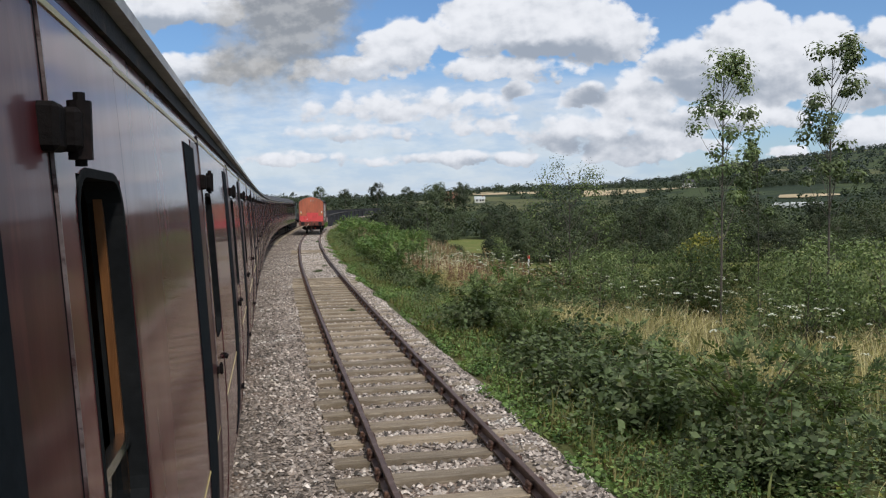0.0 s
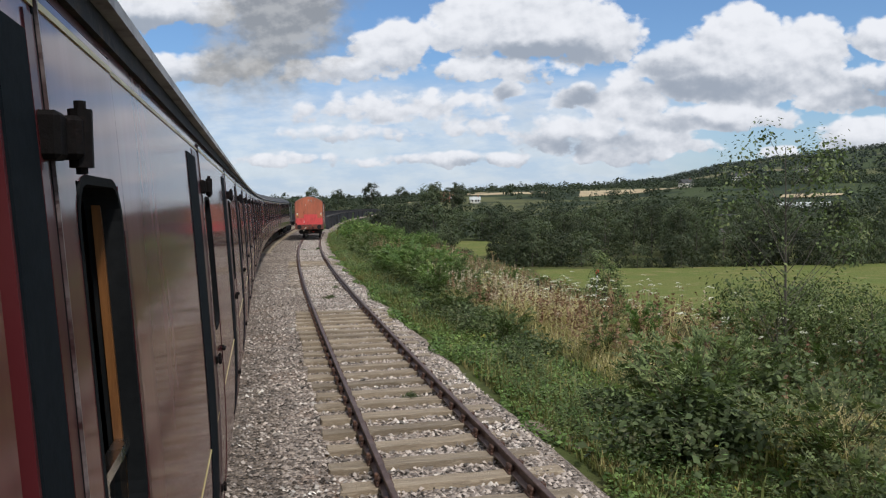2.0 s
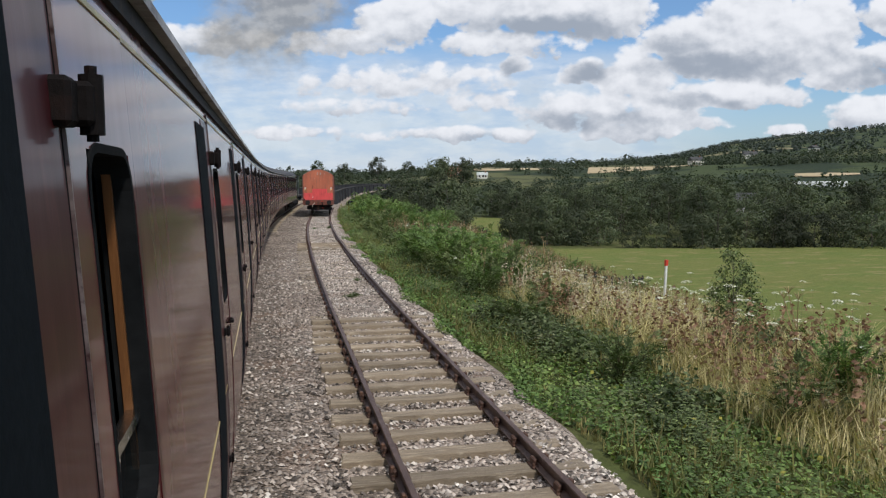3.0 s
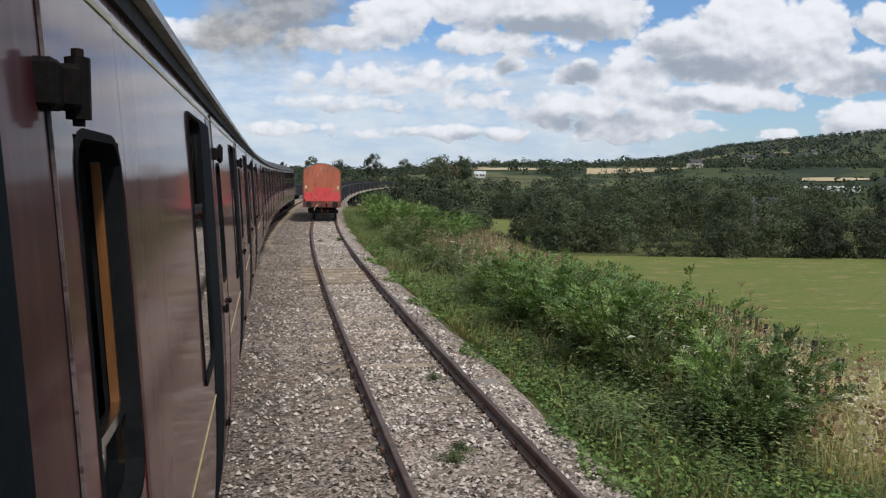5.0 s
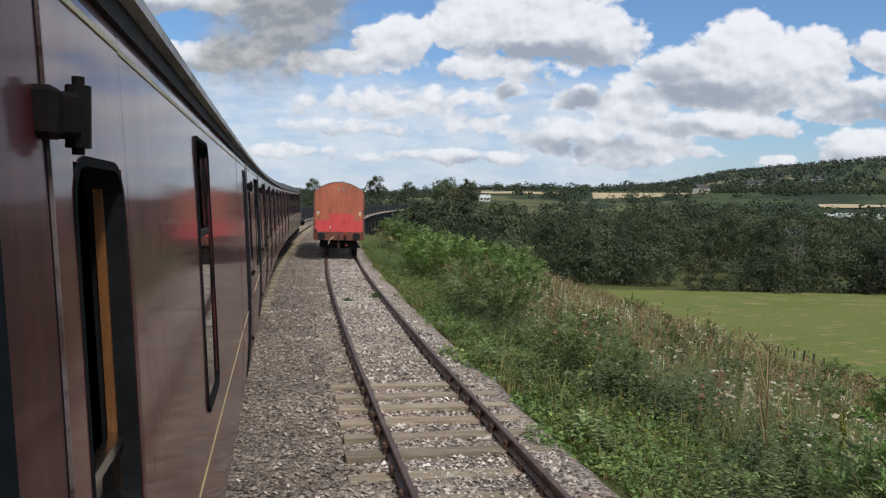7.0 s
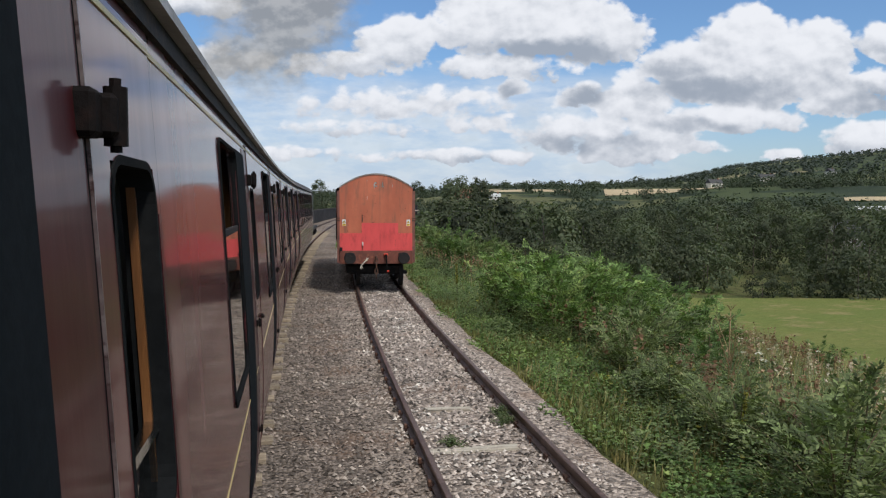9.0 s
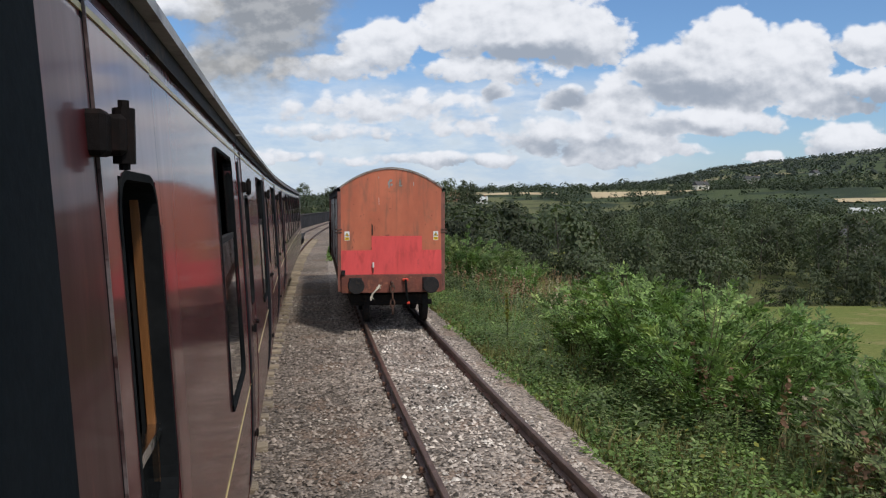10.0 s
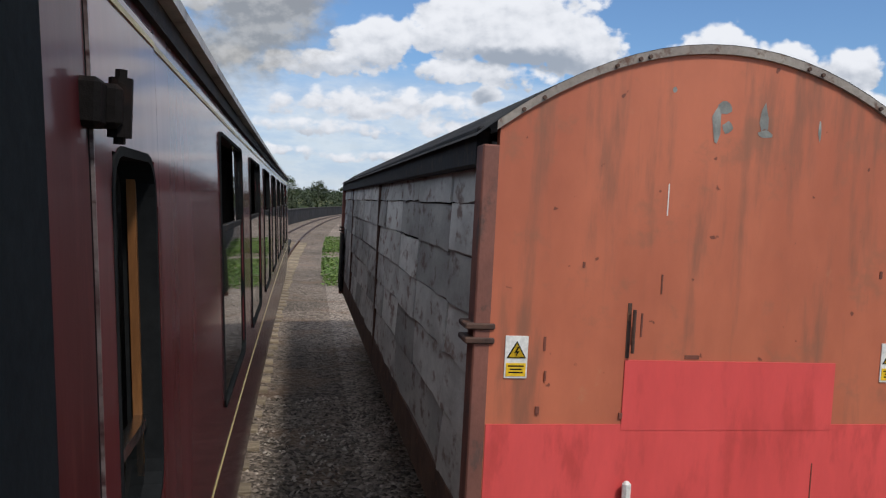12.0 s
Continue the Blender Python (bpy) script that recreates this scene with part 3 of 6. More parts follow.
# ballast: one bed under both tracks, with shoulders
stops = np.arange(-30, 330, 1.0)
bed = [(-3.4, -0.5), (-2.3, -0.19), (-0.95, -0.17), (0, -0.17), (0.95, -0.17), (1.9, -0.2), (2.3, -0.2), (2.6, -0.19), (3.1, -0.18), (4.0, -0.18), (4.5, -0.18), (4.75, -0.18), (5.15, -0.2), (5.75, -0.55)]


def low_bed(s):
    """1 where the siding's sleepers stand clear of the stone."""
    return np.maximum(step01(s, 32, 30), 0.62 * step01(s, 34, 36) * step01(s, 58, 56))


bv, bf = sweep(bed, stops, False)
bv[:, 2] += 0.018 * wave(bv[:, 0], bv[:, 1], 2.1) * (np.abs(bv[:, 2]) < 0.3)
mid = (bv[:, 0] > 2.5) & (bv[:, 0] < 4.6)
bv[mid, 2] -= 0.055 * low_bed(bv[mid, 1])
over = bv[:, 0] > 4.6
bv[over, 0] += (siding(bv[over, 1]) - 3.689) * step01(bv[over, 1], 140, 110) + 0.12 * wave(bv[over, 0], bv[over, 1], 1.3)
bed_mesh = mesh_of("ballast_bed", bend(bv), bf, BALLAST, True)
bed_mesh.materials.append(OLD_BALLAST)
for q, vs in zip(bed_mesh.polygons, bf):
    cu, cs_ = bv[list(vs), 0].mean(), bv[list(vs), 1].mean()
    q.material_index = 1 if cu < 2.0 or (cu < 2.5 and cs_ > 46 + 3 * math.sin(cu * 5)) else 0
tagged(new("ballast_bed", bed_mesh), "pale pinkish-grey crushed stone ballast bed", "ballast", kind="structure")

# loose stones on the bed
rng = np.random.default_rng(4)
n = 84000
ss = 1.0 + 86 * rng.random(n) ** 1.25
sc = siding(ss)
su = 0.95 + (sc + 1.85 - 0.95) * rng.random(n) ** 0.75 + 0.15 * wave(ss, ss, 1.3)
base = np.interp(su, [a for a, _ in bed], [b for _, b in bed])
r = 0.017 + 0.026 * rng.random(n) ** 1.6
octa = np.array([(1, 0, 0), (0, 1, 0), (-1, 0, 0), (0, -1, 0), (0, 0, 0.85), (0, 0, -0.6)], float)
pts = octa[None] * (r[:, None, None] * (0.7 + 0.6 * rng.random((n, 6, 3))))
ang = rng.random(n) * 6.28
cs, sn = np.cos(ang)[:, None], np.sin(ang)[:, None]
px_, py_ = pts[..., 0] * cs - pts[..., 1] * sn, pts[..., 0] * sn + pts[..., 1] * cs
tilt = rng.normal(0, 0.5, n)[:, None]
pz_ = pts[..., 2] * np.cos(tilt) + px_ * np.sin(tilt)
base = base - 0.055 * low_bed(ss) * ((su > 2.5) & (su < 4.7))
centre = bend(np.stack((su, ss, base + 0.012 + 0.018 * wave(su, ss, 2.1)), -1))
vv = np.stack((px_, py_, pz_), -1) + centre[:, None]
tri = np.array([(0, 1, 4), (1, 2, 4), (2, 3, 4), (3, 0, 4)], np.int32)
fi = (np.arange(n, dtype=np.int32)[:, None, None] * 6 + tri[None]).ravel()
me = bpy.data.meshes.new("loose_stones")
me.vertices.add(n * 6)
me.vertices.foreach_set("co", vv.astype(np.float32).ravel())
me.loops.add(len(fi))
me.loops.foreach_set("vertex_index", fi)
me.polygons.add(n * 4)
me.polygons.foreach_set("loop_start", np.arange(0, n * 12, 3, dtype=np.int32))
me.materials.append(STONES)
me.materials.append(OLD_STONES)
me.polygons.foreach_set("material_index", np.repeat((su < siding(ss) - 0.95 + 0.3 * wave(su, ss, 1.7)) & ((ss > 44 + 5 * rng.random(n)) | (rng.random(n) < 0.45)), 4).astype(np.int32))
me.update(calc_edges=True)
tagged(new("loose_stones", me), "loose angular ballast stones in pink and grey", "gravel", kind="stuff")


# ---- track ----
RAIL = [(-0.07, -0.15), (0.07, -0.15), (0.07, -0.135), (0.012, -0.115), (0.012, -0.04), (0.035, -0.028), (0.035, -0.006), (0.028, 0), (-0.028, 0), (-0.035, -0.006), (-0.035, -0.028), (-0.012, -0.04), (-0.012, -0.115), (-0.07, -0.135)]


def rail_mesh(offset, s0, s1, step=1.5):
    st = np.arange(s0, s1 + 0.1, step)
    v, f = sweep(RAIL, st)
    v[:, 0] += offset(v[:, 1])
    return mesh_of("rail", bend(v), f, RAIL_TOP)


main_track = thing("main_track", Matrix(), "rusty bullhead main line track on ballast", "railway track", kind="structure")
side_track = thing("siding_track", Matrix(), "rust-brown siding track with weathered timber sleepers in ballast", "railway track", kind="structure")
for off in (-0.7525, 0.7525):
    part("rail", rail_mesh(lambda s: off + 0 * s, -30, 330, 3), RAIL_TOP, main_track)
    part("rail", rail_mesh(lambda s: siding(s) + off, -24, 99), RAIL_TOP, side_track)


def sleeper_shape(k):
    bm = block((-1.28, -0.125, -0.13), (1.28, 0.125, 0.0), 0.012)
    bmesh.ops.subdivide_edges(bm, edges=[e for e in bm.edges if abs(e.verts[0].co.x - e.verts[1].co.x) > 1], cuts=7)
    r = random.Random(k)
    for v in bm.verts:
        v.co += Vector((r.uniform(-0.012, 0.012), r.uniform(-0.008, 0.008), r.uniform(-0.009, 0.009) if v.co.z > -0.06 else 0))
    return shape(bm, SLEEPER, "sleeper")


def chair_shape():
    bm = block((-0.1, -0.1, 0.0), (0.1, 0.1, 0.028), 0.008)
    for sx in (-1, 1):
        cube(bm, (sx * 0.055 - 0.025, -0.07, 0.02), (sx * 0.055 + 0.025, 0.07, 0.1), 0.012)
    cube(bm, (-0.105, -0.035, 0.06), (-0.06, 0.035, 0.13), 0.008)
    rod(bm, (0.08, 0.07, 0.02), (0.08, 0.07, 0.055), 0.016, n=6)
    rod(bm, (-0.08, -0.07, 0.02), (-0.08, -0.07, 0.055), 0.016, n=6)
    return shape(bm, RUST, "chair")


sleepers = [sleeper_shape(k) for k in range(5)]
chair = chair_shape()
srng = random.Random(5)
s = -3.0
while s < 99:
    # bare timber at first, sunk in stone further on, with a short bare stretch between
    bare = s < 30.5 or 47.5 < s < 51.8
    sink = 0.0 if bare else srng.choice((0.05, 0.055, 0.06, 0.045, 0.035))
    m = place(float(siding(s)) + srng.uniform(-0.05, 0.05), s, -0.155 - sink + srng.uniform(-0.008, 0.006), srng.uniform(-0.02, 0.02))
    ob = part("sleeper", srng.choice(sleepers), SLEEPER, side_track)
    ob.matrix_world = m
    for off in (-0.7525, 0.7525):
        ob2 = part("chair", chair, RUST, side_track)
        ob2.matrix_world = place(float(siding(s)) + off, s, -0.16 if bare else -0.215, math.pi if off > 0 else 0)
    s += 0.72 + srng.uniform(-0.03, 0.03)
s = 60.0
while s < 130:
    ob = part("sleeper", srng.choice(sleepers), SLEEPER, main_track)
    ob.matrix_world = place(srng.uniform(0.06, 0.14), s, -0.125 + srng.uniform(-0.012, 0.006), 0)
    for off in (-0.7525, 0.7525):
        part("chair", chair, RUST, main_track).matrix_world = place(off, s, -0.14, math.pi if off > 0 else 0)
    s += 0.72


# ---- the standing train on the main line ----
# half-section of a coach side, from skirt to cantrail
SIDE = [(1.455, 0.95), (1.507, 1.25), (1.527, 1.6), (1.525, 1.92), (1.51, 2.3), (1.493, 2.6), (1.475, 2.92), (1.46, 3.14), (1.447, 3.3)]


_SZ = np.array([b for _, b in SIDE])
_SU = np.poly1d(np.polyfit(_SZ, [a for a, _ in SIDE], 4))


def side_u(z):
    return _SU(np.asarray(z, float))


def skin(s_cuts, z_cuts, holes, flip=1, lift=0.0, max_step=0.8):
    """The coach side between the cuts as a bent sheet with a return into each opening; holes are (s0, s1, z0, z1)."""
    ss = sorted({round(a, 4) for a in s_cuts})
    ss = sorted({round(a + (b - a) * k / max(1, math.ceil((b - a) / max_step)), 4) for a, b in zip(ss, ss[1:]) for k in range(max(1, math.ceil((b - a) / max_step)) + 1)})
    zz = sorted({round(a, 4) for a in z_cuts})
    v = np.array([[(flip * (side_u(z) + lift), a, z) for z in zz] for a in ss])
    nz = len(zz)
    f = []
    for i in range(len(ss) - 1):
        for j in range(nz - 1):
            sm, zm = (ss[i] + ss[i + 1]) / 2, (zz[j] + zz[j + 1]) / 2
            if any(h[0] < sm < h[1] and h[2] < zm < h[3] for h in holes):
                continue
            f.append((i * nz + j, (i + 1) * nz + j, (i + 1) * nz + j + 1, i * nz + j + 1)[::flip])
    return v.reshape(-1, 3), f


def solid(name, v, f, mat, thick=0.03, smooth=True):
    """A bent sheet given thickness inwards."""
    me = mesh_of(name, bend(v), f, mat, False)
    bm = bmesh.new()
    bm.from_mesh(me)
    bmesh.ops.delete(bm, geom=[x for x in bm.verts if not x.link_faces], context="VERTS")
    bmesh.ops.solidify(bm, geom=bm.faces[:], thickness=thick)
    for face in bm.faces:
        face.smooth = smooth
    bm.to_mesh(me)
    bm.free()
    me.set_sharp_from_angle(angle=radians(25))
    return me


def ring(s0, s1, z0, z1, wide, out, deep, corner=0.07):
    """A rounded frame round an opening in the coach side."""
    bm = bmesh.new()
    loops = []
    for grow, lift in ((0, -deep), (0, out), (wide, out), (wide, 0.0)):
        pts = []
        for cs, cz, a0 in ((s1, z1, 0), (s0, z1, 90), (s0, z0, 180), (s1, z0, 270)):
            ox, oz = cs + (-corner if cs == s1 else corner), cz + (-corner if cz == z1 else corner)
            for k in range(5):
                a = radians(a0 + 22.5 * k)
                pts.append((ox + math.cos(a) * (corner + grow), oz + math.sin(a) * (corner + grow)))
        loops.append([bm.verts.new(bend((float(side_u(z)) + lift, a, z))) for a, z in pts])
    for la, lb in zip(loops, loops[1:]):
        for k in range(len(la)):
            j = (k + 1) % len(la)
            bm.faces.new((la[k], lb[k], lb[j], la[j]))
    bmesh.ops.recalc_face_normals(bm, faces=bm.faces[:])
    return bm


def pane(s0, s1, z0, z1, deep, thick=0.006):
    v = [(float(side_u(z)) - deep + d, a, z) for d in (0, thick) for a, z in ((s0, z0), (s1, z0), (s1, z1), (s0, z1))]
    f = [(4, 5, 6, 7), (3, 2, 1, 0), (0, 1, 5, 4), (1, 2, 6, 5), (2, 3, 7, 6), (3, 0, 4, 7)]
    return mesh_of("pane", bend(np.array(v)), f, GLASS)


def bar(name, s0, s1, z0, z1, out0, out1, mat, step=0.8):
    """A strip that lies on the coach side."""
    st = np.linspace(s0, s1, max(2, int((s1 - s0) / step) + 1))
    v, f = [], []
    for a in st:
        v += [(float(side_u(z0)) + out0, a, z0), (float(side_u(z0)) + out1, a, z0), (float(side_u(z1)) + out1, a, z1), (float(side_u(z1)) + out0, a, z1)]
    for i in range(len(st) - 1):
        for j in range(4):
            k = (j + 1) % 4
            f.append((i * 4 + j, (i + 1) * 4 + j, (i + 1) * 4 + k, i * 4 + k))
    e = (len(st) - 1) * 4
    f += [(0, 1, 2, 3), (e + 3, e + 2, e + 1, e)]
    return mesh_of(name, bend(np.array(v)), [q[::-1] for q in f], mat)


def upright(name, s0, s1, z0, z1, out0, out1, mat, n=14):
    """An upright strip that follows the swell of the coach side."""
    zz = np.linspace(z0, z1, n)
    v = np.array([[(float(side_u(z)) + o, a, z) for o, a in ((out0, s0), (out1, s0), (out1, s1), (out0, s1))] for z in zz]).reshape(-1, 3)
    f = [(i * 4 + j, i * 4 + (j + 1) % 4, i * 4 + 4 + (j + 1) % 4, i * 4 + 4 + j) for i in range(n - 1) for j in range(4)]
    f += [(3, 2, 1, 0), (n * 4 - 4, n * 4 - 3, n * 4 - 2, n * 4 - 1)]
    return mesh_of(name, bend(v), [q[::-1] for q in f], mat)


def chips(s, z0, z1, n, seed):
    """Flakes of lost paint along a door edge."""
    g = random.Random(seed)
    v, f = [], []
    for _ in range(n):
        z, a = g.uniform(z0, z1), s - abs(g.gauss(0, 0.012)) - 0.006
        h, w = g.uniform(0.006, 0.03), g.uniform(0.003, 0.011)
        b = len(v)
        for da, dz in ((-w, -h * 0.3), (w * 0.4, -h), (w, 0.1 * h), (0.2 * w, h), (-0.8 * w, 0.5 * h)):
            v.append((float(side_u(z + dz)) + 0.0015, a + da, z + dz))
        f.append((b, b + 1, b + 2, b + 3, b + 4))
    me = mesh_of("chipped_edge", bend(np.array(v)), f, HINGE)
    return me


def hinge(thing_door, s, z, k=1.0):
    bm = bmesh.new()
    for lo, hi in (((-0.01, -0.06, -0.036), (0.03, 0.0, 0.036)), ((0.008, -0.015, -0.033), (0.05, 0.03, 0.033))):
        cube(bm, lo, hi, 0.008)
    rod(bm, (0.042, 0.02, -0.045), (0.042, 0.02, 0.045), 0.018, n=10)
    rod(bm, (0.042, 0.02, 0.044), (0.042, 0.02, 0.058), 0.009, n=8)
    rod(bm, (0.042, 0.02, -0.044), (0.042, 0.02, -0.055), 0.009, n=8)
    me = shape(bm, HINGE, "hinge")
    me.transform(place(float(side_u(z)), s, z) @ Matrix.Scale(k, 4))
    return part("hinge", me, HINGE, thing_door, "black cast hinge")


def coach(s0, s1, doors, windows, label):
    """A coach between two places on the line, with slam doors and windows at the given starts. doors: s of the hinge edge; windows: (s0, s1)."""
    c = thing("railway_coach", place(0, (s0 + s1) / 2, 0), label, "railway coach", "coaches of the standing train")
    keep = c.matrix_world.inverted()

    def add(name, data, mat, parent=None, text=""):
        ob = part(name, data, mat, parent or c, text)
        ob.matrix_parent_inverse = keep if parent is None else Matrix()
        return ob

    DOOR_W, Z0, Z1 = 0.56, 1.16, 3.215
    drops = [(d + 0.13, d + 0.5, 2.28, 2.95) for d in doors]
    wins = [(a, b, 2.07, 3.12) for a, b in windows]
    door_holes = [(d, d + DOOR_W, Z0, Z1) for d in doors]
    z_all = list(np.linspace(0.95, 3.3, 22))
    cuts = [s0, s1] + [x for h in door_holes + wins for x in h[:2]]
    v, f = skin(cuts, z_all + [Z0, Z1, 2.07, 3.12], door_holes + wins)
    add("side_panel", solid("side_panel", v, f, MAROON, 0.04), MAROON)
    v, f = skin([s0, s1], z_all, [], -1)
    add("side_panel", solid("side_panel", v, f, MAROON, 0.04), MAROON)
    # roof
    arc = [(1.47, 3.30), (1.435, 3.36), (1.34, 3.47), (1.1, 3.60), (0.8, 3.71), (0.4, 3.78), (0, 3.80)]
    arc = arc + [(-a, b) for a, b in arc[-2::-1]]
    under = [(a * 0.97, b - 0.04) for a, b in arc[::-1]]
    v, f = sweep(arc + under, np.linspace(s0, s1, 12))
    add("roof", mesh_of("roof", bend(v), f, ROOF_GREY, False), ROOF_GREY, None, "dull grey roof")
    add("gutter", bar("gutter", s0, s1, 3.285, 3.315, 0.0, 0.045, GUTTER), GUTTER, None, "pale worn gutter strip")
    # black strip that paints the shadow band below the gutter
    add("cornice", bar("cornice", s0, s1, 3.232, 3.284, 0.0, 0.014, BLACK), BLACK)
    gaps = sorted([s0] + [x for d in doors for x in (d, d + DOOR_W)] + [s1])
    for a, b in zip(gaps[::2], gaps[1::2]):
        if b - a > 0.05:
            add("lining", bar("lining", a, b, 3.182, 3.193, 0.0, 0.003, LINING), LINING, None, "thin yellow lining")
            add("lining", bar("lining", a, b, 1.88, 1.886, 0.0, 0.003, LINING), LINING, None, "thin yellow lining")
    # ends, floor, frame and the dim inside
    for s_end in (s0, s1):
        prof = [(a - 0.03, b) for a, b in SIDE] + arc[1:-1] + [(-a + 0.03, b) for a, b in SIDE[::-1]]
        v, f = sweep(prof, [s_end - 0.02, s_end + 0.02])
        add("end_wall", mesh_of("end_wall", bend(v), f, BLACK), BLACK)
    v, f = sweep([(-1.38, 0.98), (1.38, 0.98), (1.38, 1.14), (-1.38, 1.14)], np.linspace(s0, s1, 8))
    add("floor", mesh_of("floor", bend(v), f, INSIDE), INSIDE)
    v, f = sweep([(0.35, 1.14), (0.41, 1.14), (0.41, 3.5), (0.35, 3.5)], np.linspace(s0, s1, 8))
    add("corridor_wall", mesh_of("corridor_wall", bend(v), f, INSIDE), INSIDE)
    v, f = sweep([(1.12, 0.80), (1.2, 0.80), (1.2, 0.98), (1.12, 0.98)], np.linspace(s0, s1, 8))
    add("sole_bar", mesh_of("sole_bar", bend(v), f, BLACK), BLACK)
    for mid in (s0 + 3.2, s1 - 3.2):
        for off in (-1.3, 1.3):
            bm = bmesh.new()
            for u in (-0.72, 0.72):
                rod(bm, (u - 0.065, 0, 0.46), (u + 0.065, 0, 0.46), 0.46, n=28)
            rod(bm, (-1.0, 0, 0.46), (1.0, 0, 0.46), 0.07)
            me = shape(bm, RUST, "wheel_set")
            me.transform(place(0, mid + off, 0))
            add("wheel_set", me, RUST)
        bm = bmesh.new()
        for u in (-1.0, 1.0):
            cube(bm, (u - 0.06, -1.9, 0.42), (u + 0.06, 1.9, 0.6), 0.02)
            for off in (-1.3, 1.3):
                cube(bm, (u - 0.1, off - 0.14, 0.32), (u + 0.1, off + 0.14, 0.62), 0.03)
        cube(bm, (-0.9, -0.2, 0.5), (0.9, 0.2, 0.8), 0.02)
        me = shape(bm, BLACK, "bogie_frame")
        me.transform(place(0, mid, 0))
        add("bogie_frame", me, BLACK)
    # slam doors
    for (d, e, z0, z1), dr in zip(door_holes, drops):
        v, f = skin([d + 0.006, e - 0.006, dr[0], dr[1]], [Z0 + 0.006, Z1 - 0.006] + [z for z in z_all if Z0 < z < Z1] + [dr[2], dr[3]], [dr], lift=0.004)
        door = add("door", solid("door", v, f, MAROON, 0.05), MAROON, None, "maroon slam door with its window lowered")
        door.matrix_parent_inverse = keep
        sub = lambda nm, data, mat, text="": part(nm, data, mat, door, text)
        sub("droplight_frame", ring(dr[0] + 0.004, dr[1] - 0.004, dr[2] + 0.004, dr[3] - 0.004, 0.016, 0.006, 0.06, 0.066), RUBBER, "rounded black droplight frame")
        sub("droplight_jamb", bar("droplight_jamb", dr[1] - 0.014, dr[1] - 0.001, dr[2], dr[3], -0.047, -0.03, PINE), PINE, "varnished wooden jamb")
        sub("lowered_pane", pane(dr[0] - 0.01, dr[1] + 0.01, dr[2] - 0.2, dr[2] + 0.15, 0.035), GLASS)
        sub("sill_bar", bar("sill_bar", dr[0], dr[1], dr[2] + 0.14, dr[2] + 0.162, -0.045, -0.02, CHROME), CHROME, "bright metal sash bar")
        # dark strip that paints the ground's reflection on the glossy door edge
        sub("lock_stile", upright("lock_stile", dr[1] + 0.016, e - 0.008, Z0 + 0.02, 2.86, 0.002, 0.0065, MAROON_DARKENED), MAROON_DARKENED, "maroon lock stile, coloured dark like the ground it reflects")
        for z, k in ((1.5, 0.45), (2.15, 0.5), (3.006, 0.92)):
            hinge(door, d + 0.012, z, k)
        bm = bmesh.new()
        rod(bm, (0, 0, 0), (0.022, 0, 0), 0.016, n=10)
        cube(bm, (0.016, -0.05, -0.009), (0.03, 0.015, 0.009), 0.004)
        me = shape(bm, HINGE, "handle")
        me.transform(place(float(side_u(2.2)), e - 0.05, 2.12))
        sub("handle", me, HINGE, "dark metal door handle")
        add("door_seam", upright("door_seam", d - 0.0045, d + 0.0045, Z0, Z1, -0.03, 0.002, RUBBER), BLACK)
        add("door_seam", upright("door_seam", e - 0.0055, e + 0.003, Z0, Z1, -0.03, 0.003, RUBBER), BLACK)
        add("chipped_edge", chips(d, 1.5, 3.1, 34, int(d * 10)), HINGE, None, "chipped paint along the door edge")["kind"] = "stuff"
        add("edge_beading", upright("edge_beading", d + 0.0055, d + 0.0095, Z0, Z1, 0.002, 0.007, WORN_EDGE), WORN_EDGE, None, "worn door edge with its highlight in the colour")
        a = max(s0 + 0.01, d - (0.62 if d < 26 else 0.8))
        # added strip, no coach part: stands in for the dark near window edge
        add("dark_pillar_strip", upright("dark_pillar_strip", a, max(a + 0.13, d - (0.24 if d < 8 or 44 < d < 66 else 0.2)), 1.3, 3.14, -0.01, 0.004, SLATE), SLATE, None, "added slate-black strip standing in for the near window's edge")
        a = max(s0 + 0.15, d - 0.34)
        if d - a > 0.05:
            # coloured darker for the weaker sky reflection beside the door
            add("pillar_panel", upright("pillar_panel", a, d - 0.006, Z0, 3.17, -0.004, 0.0025, MAROON_DARKENED), MAROON_DARKENED, None, "maroon pillar panel, coloured dark where little sky is reflected")
        add("lining", bar("lining", d + 0.01, e - 0.01, 3.182, 3.193, 0.004, 0.007, LINING), LINING, None, "thin yellow lining")
        bm = bmesh.new()
        cube(bm, (0.85, d + 0.36, 1.15), (1.38, d + 0.39, 3.2), 0.004)
        for w in bm.verts:
            w.co = Vector(bend(tuple(w.co)))
        add("partition_post", bm, PINE, None, "varnished orange-brown wooden partition")
    # windows
    for a, b, z0, z1 in wins:
        w = add("window", ring(a, b, z0, z1, 0.014, 0.008, 0.018, 0.05), RUBBER, None, "tall framed window with its top light slid open")
        w.matrix_parent_inverse = keep
        part("pane", pane(a, b, z0, 2.74, 0.009), GLASS, w)
        part("top_light", pane(b - 0.3 * (b - a), b, 2.76, z1, 0.02), GLASS, w)
        bm = bmesh.new()
        cube(bm, (-0.03, a, 2.735), (-0.008, b, 2.765), 0.003)
        for q in bm.verts:
            q.co = Vector(bend((float(side_u(2.75)) + q.co.x, q.co.y, q.co.z)))
        part("transom", bm, BLACK, w)
    return c


def row(first, pitch, count):
    return [first + pitch * k for k in range(count)]


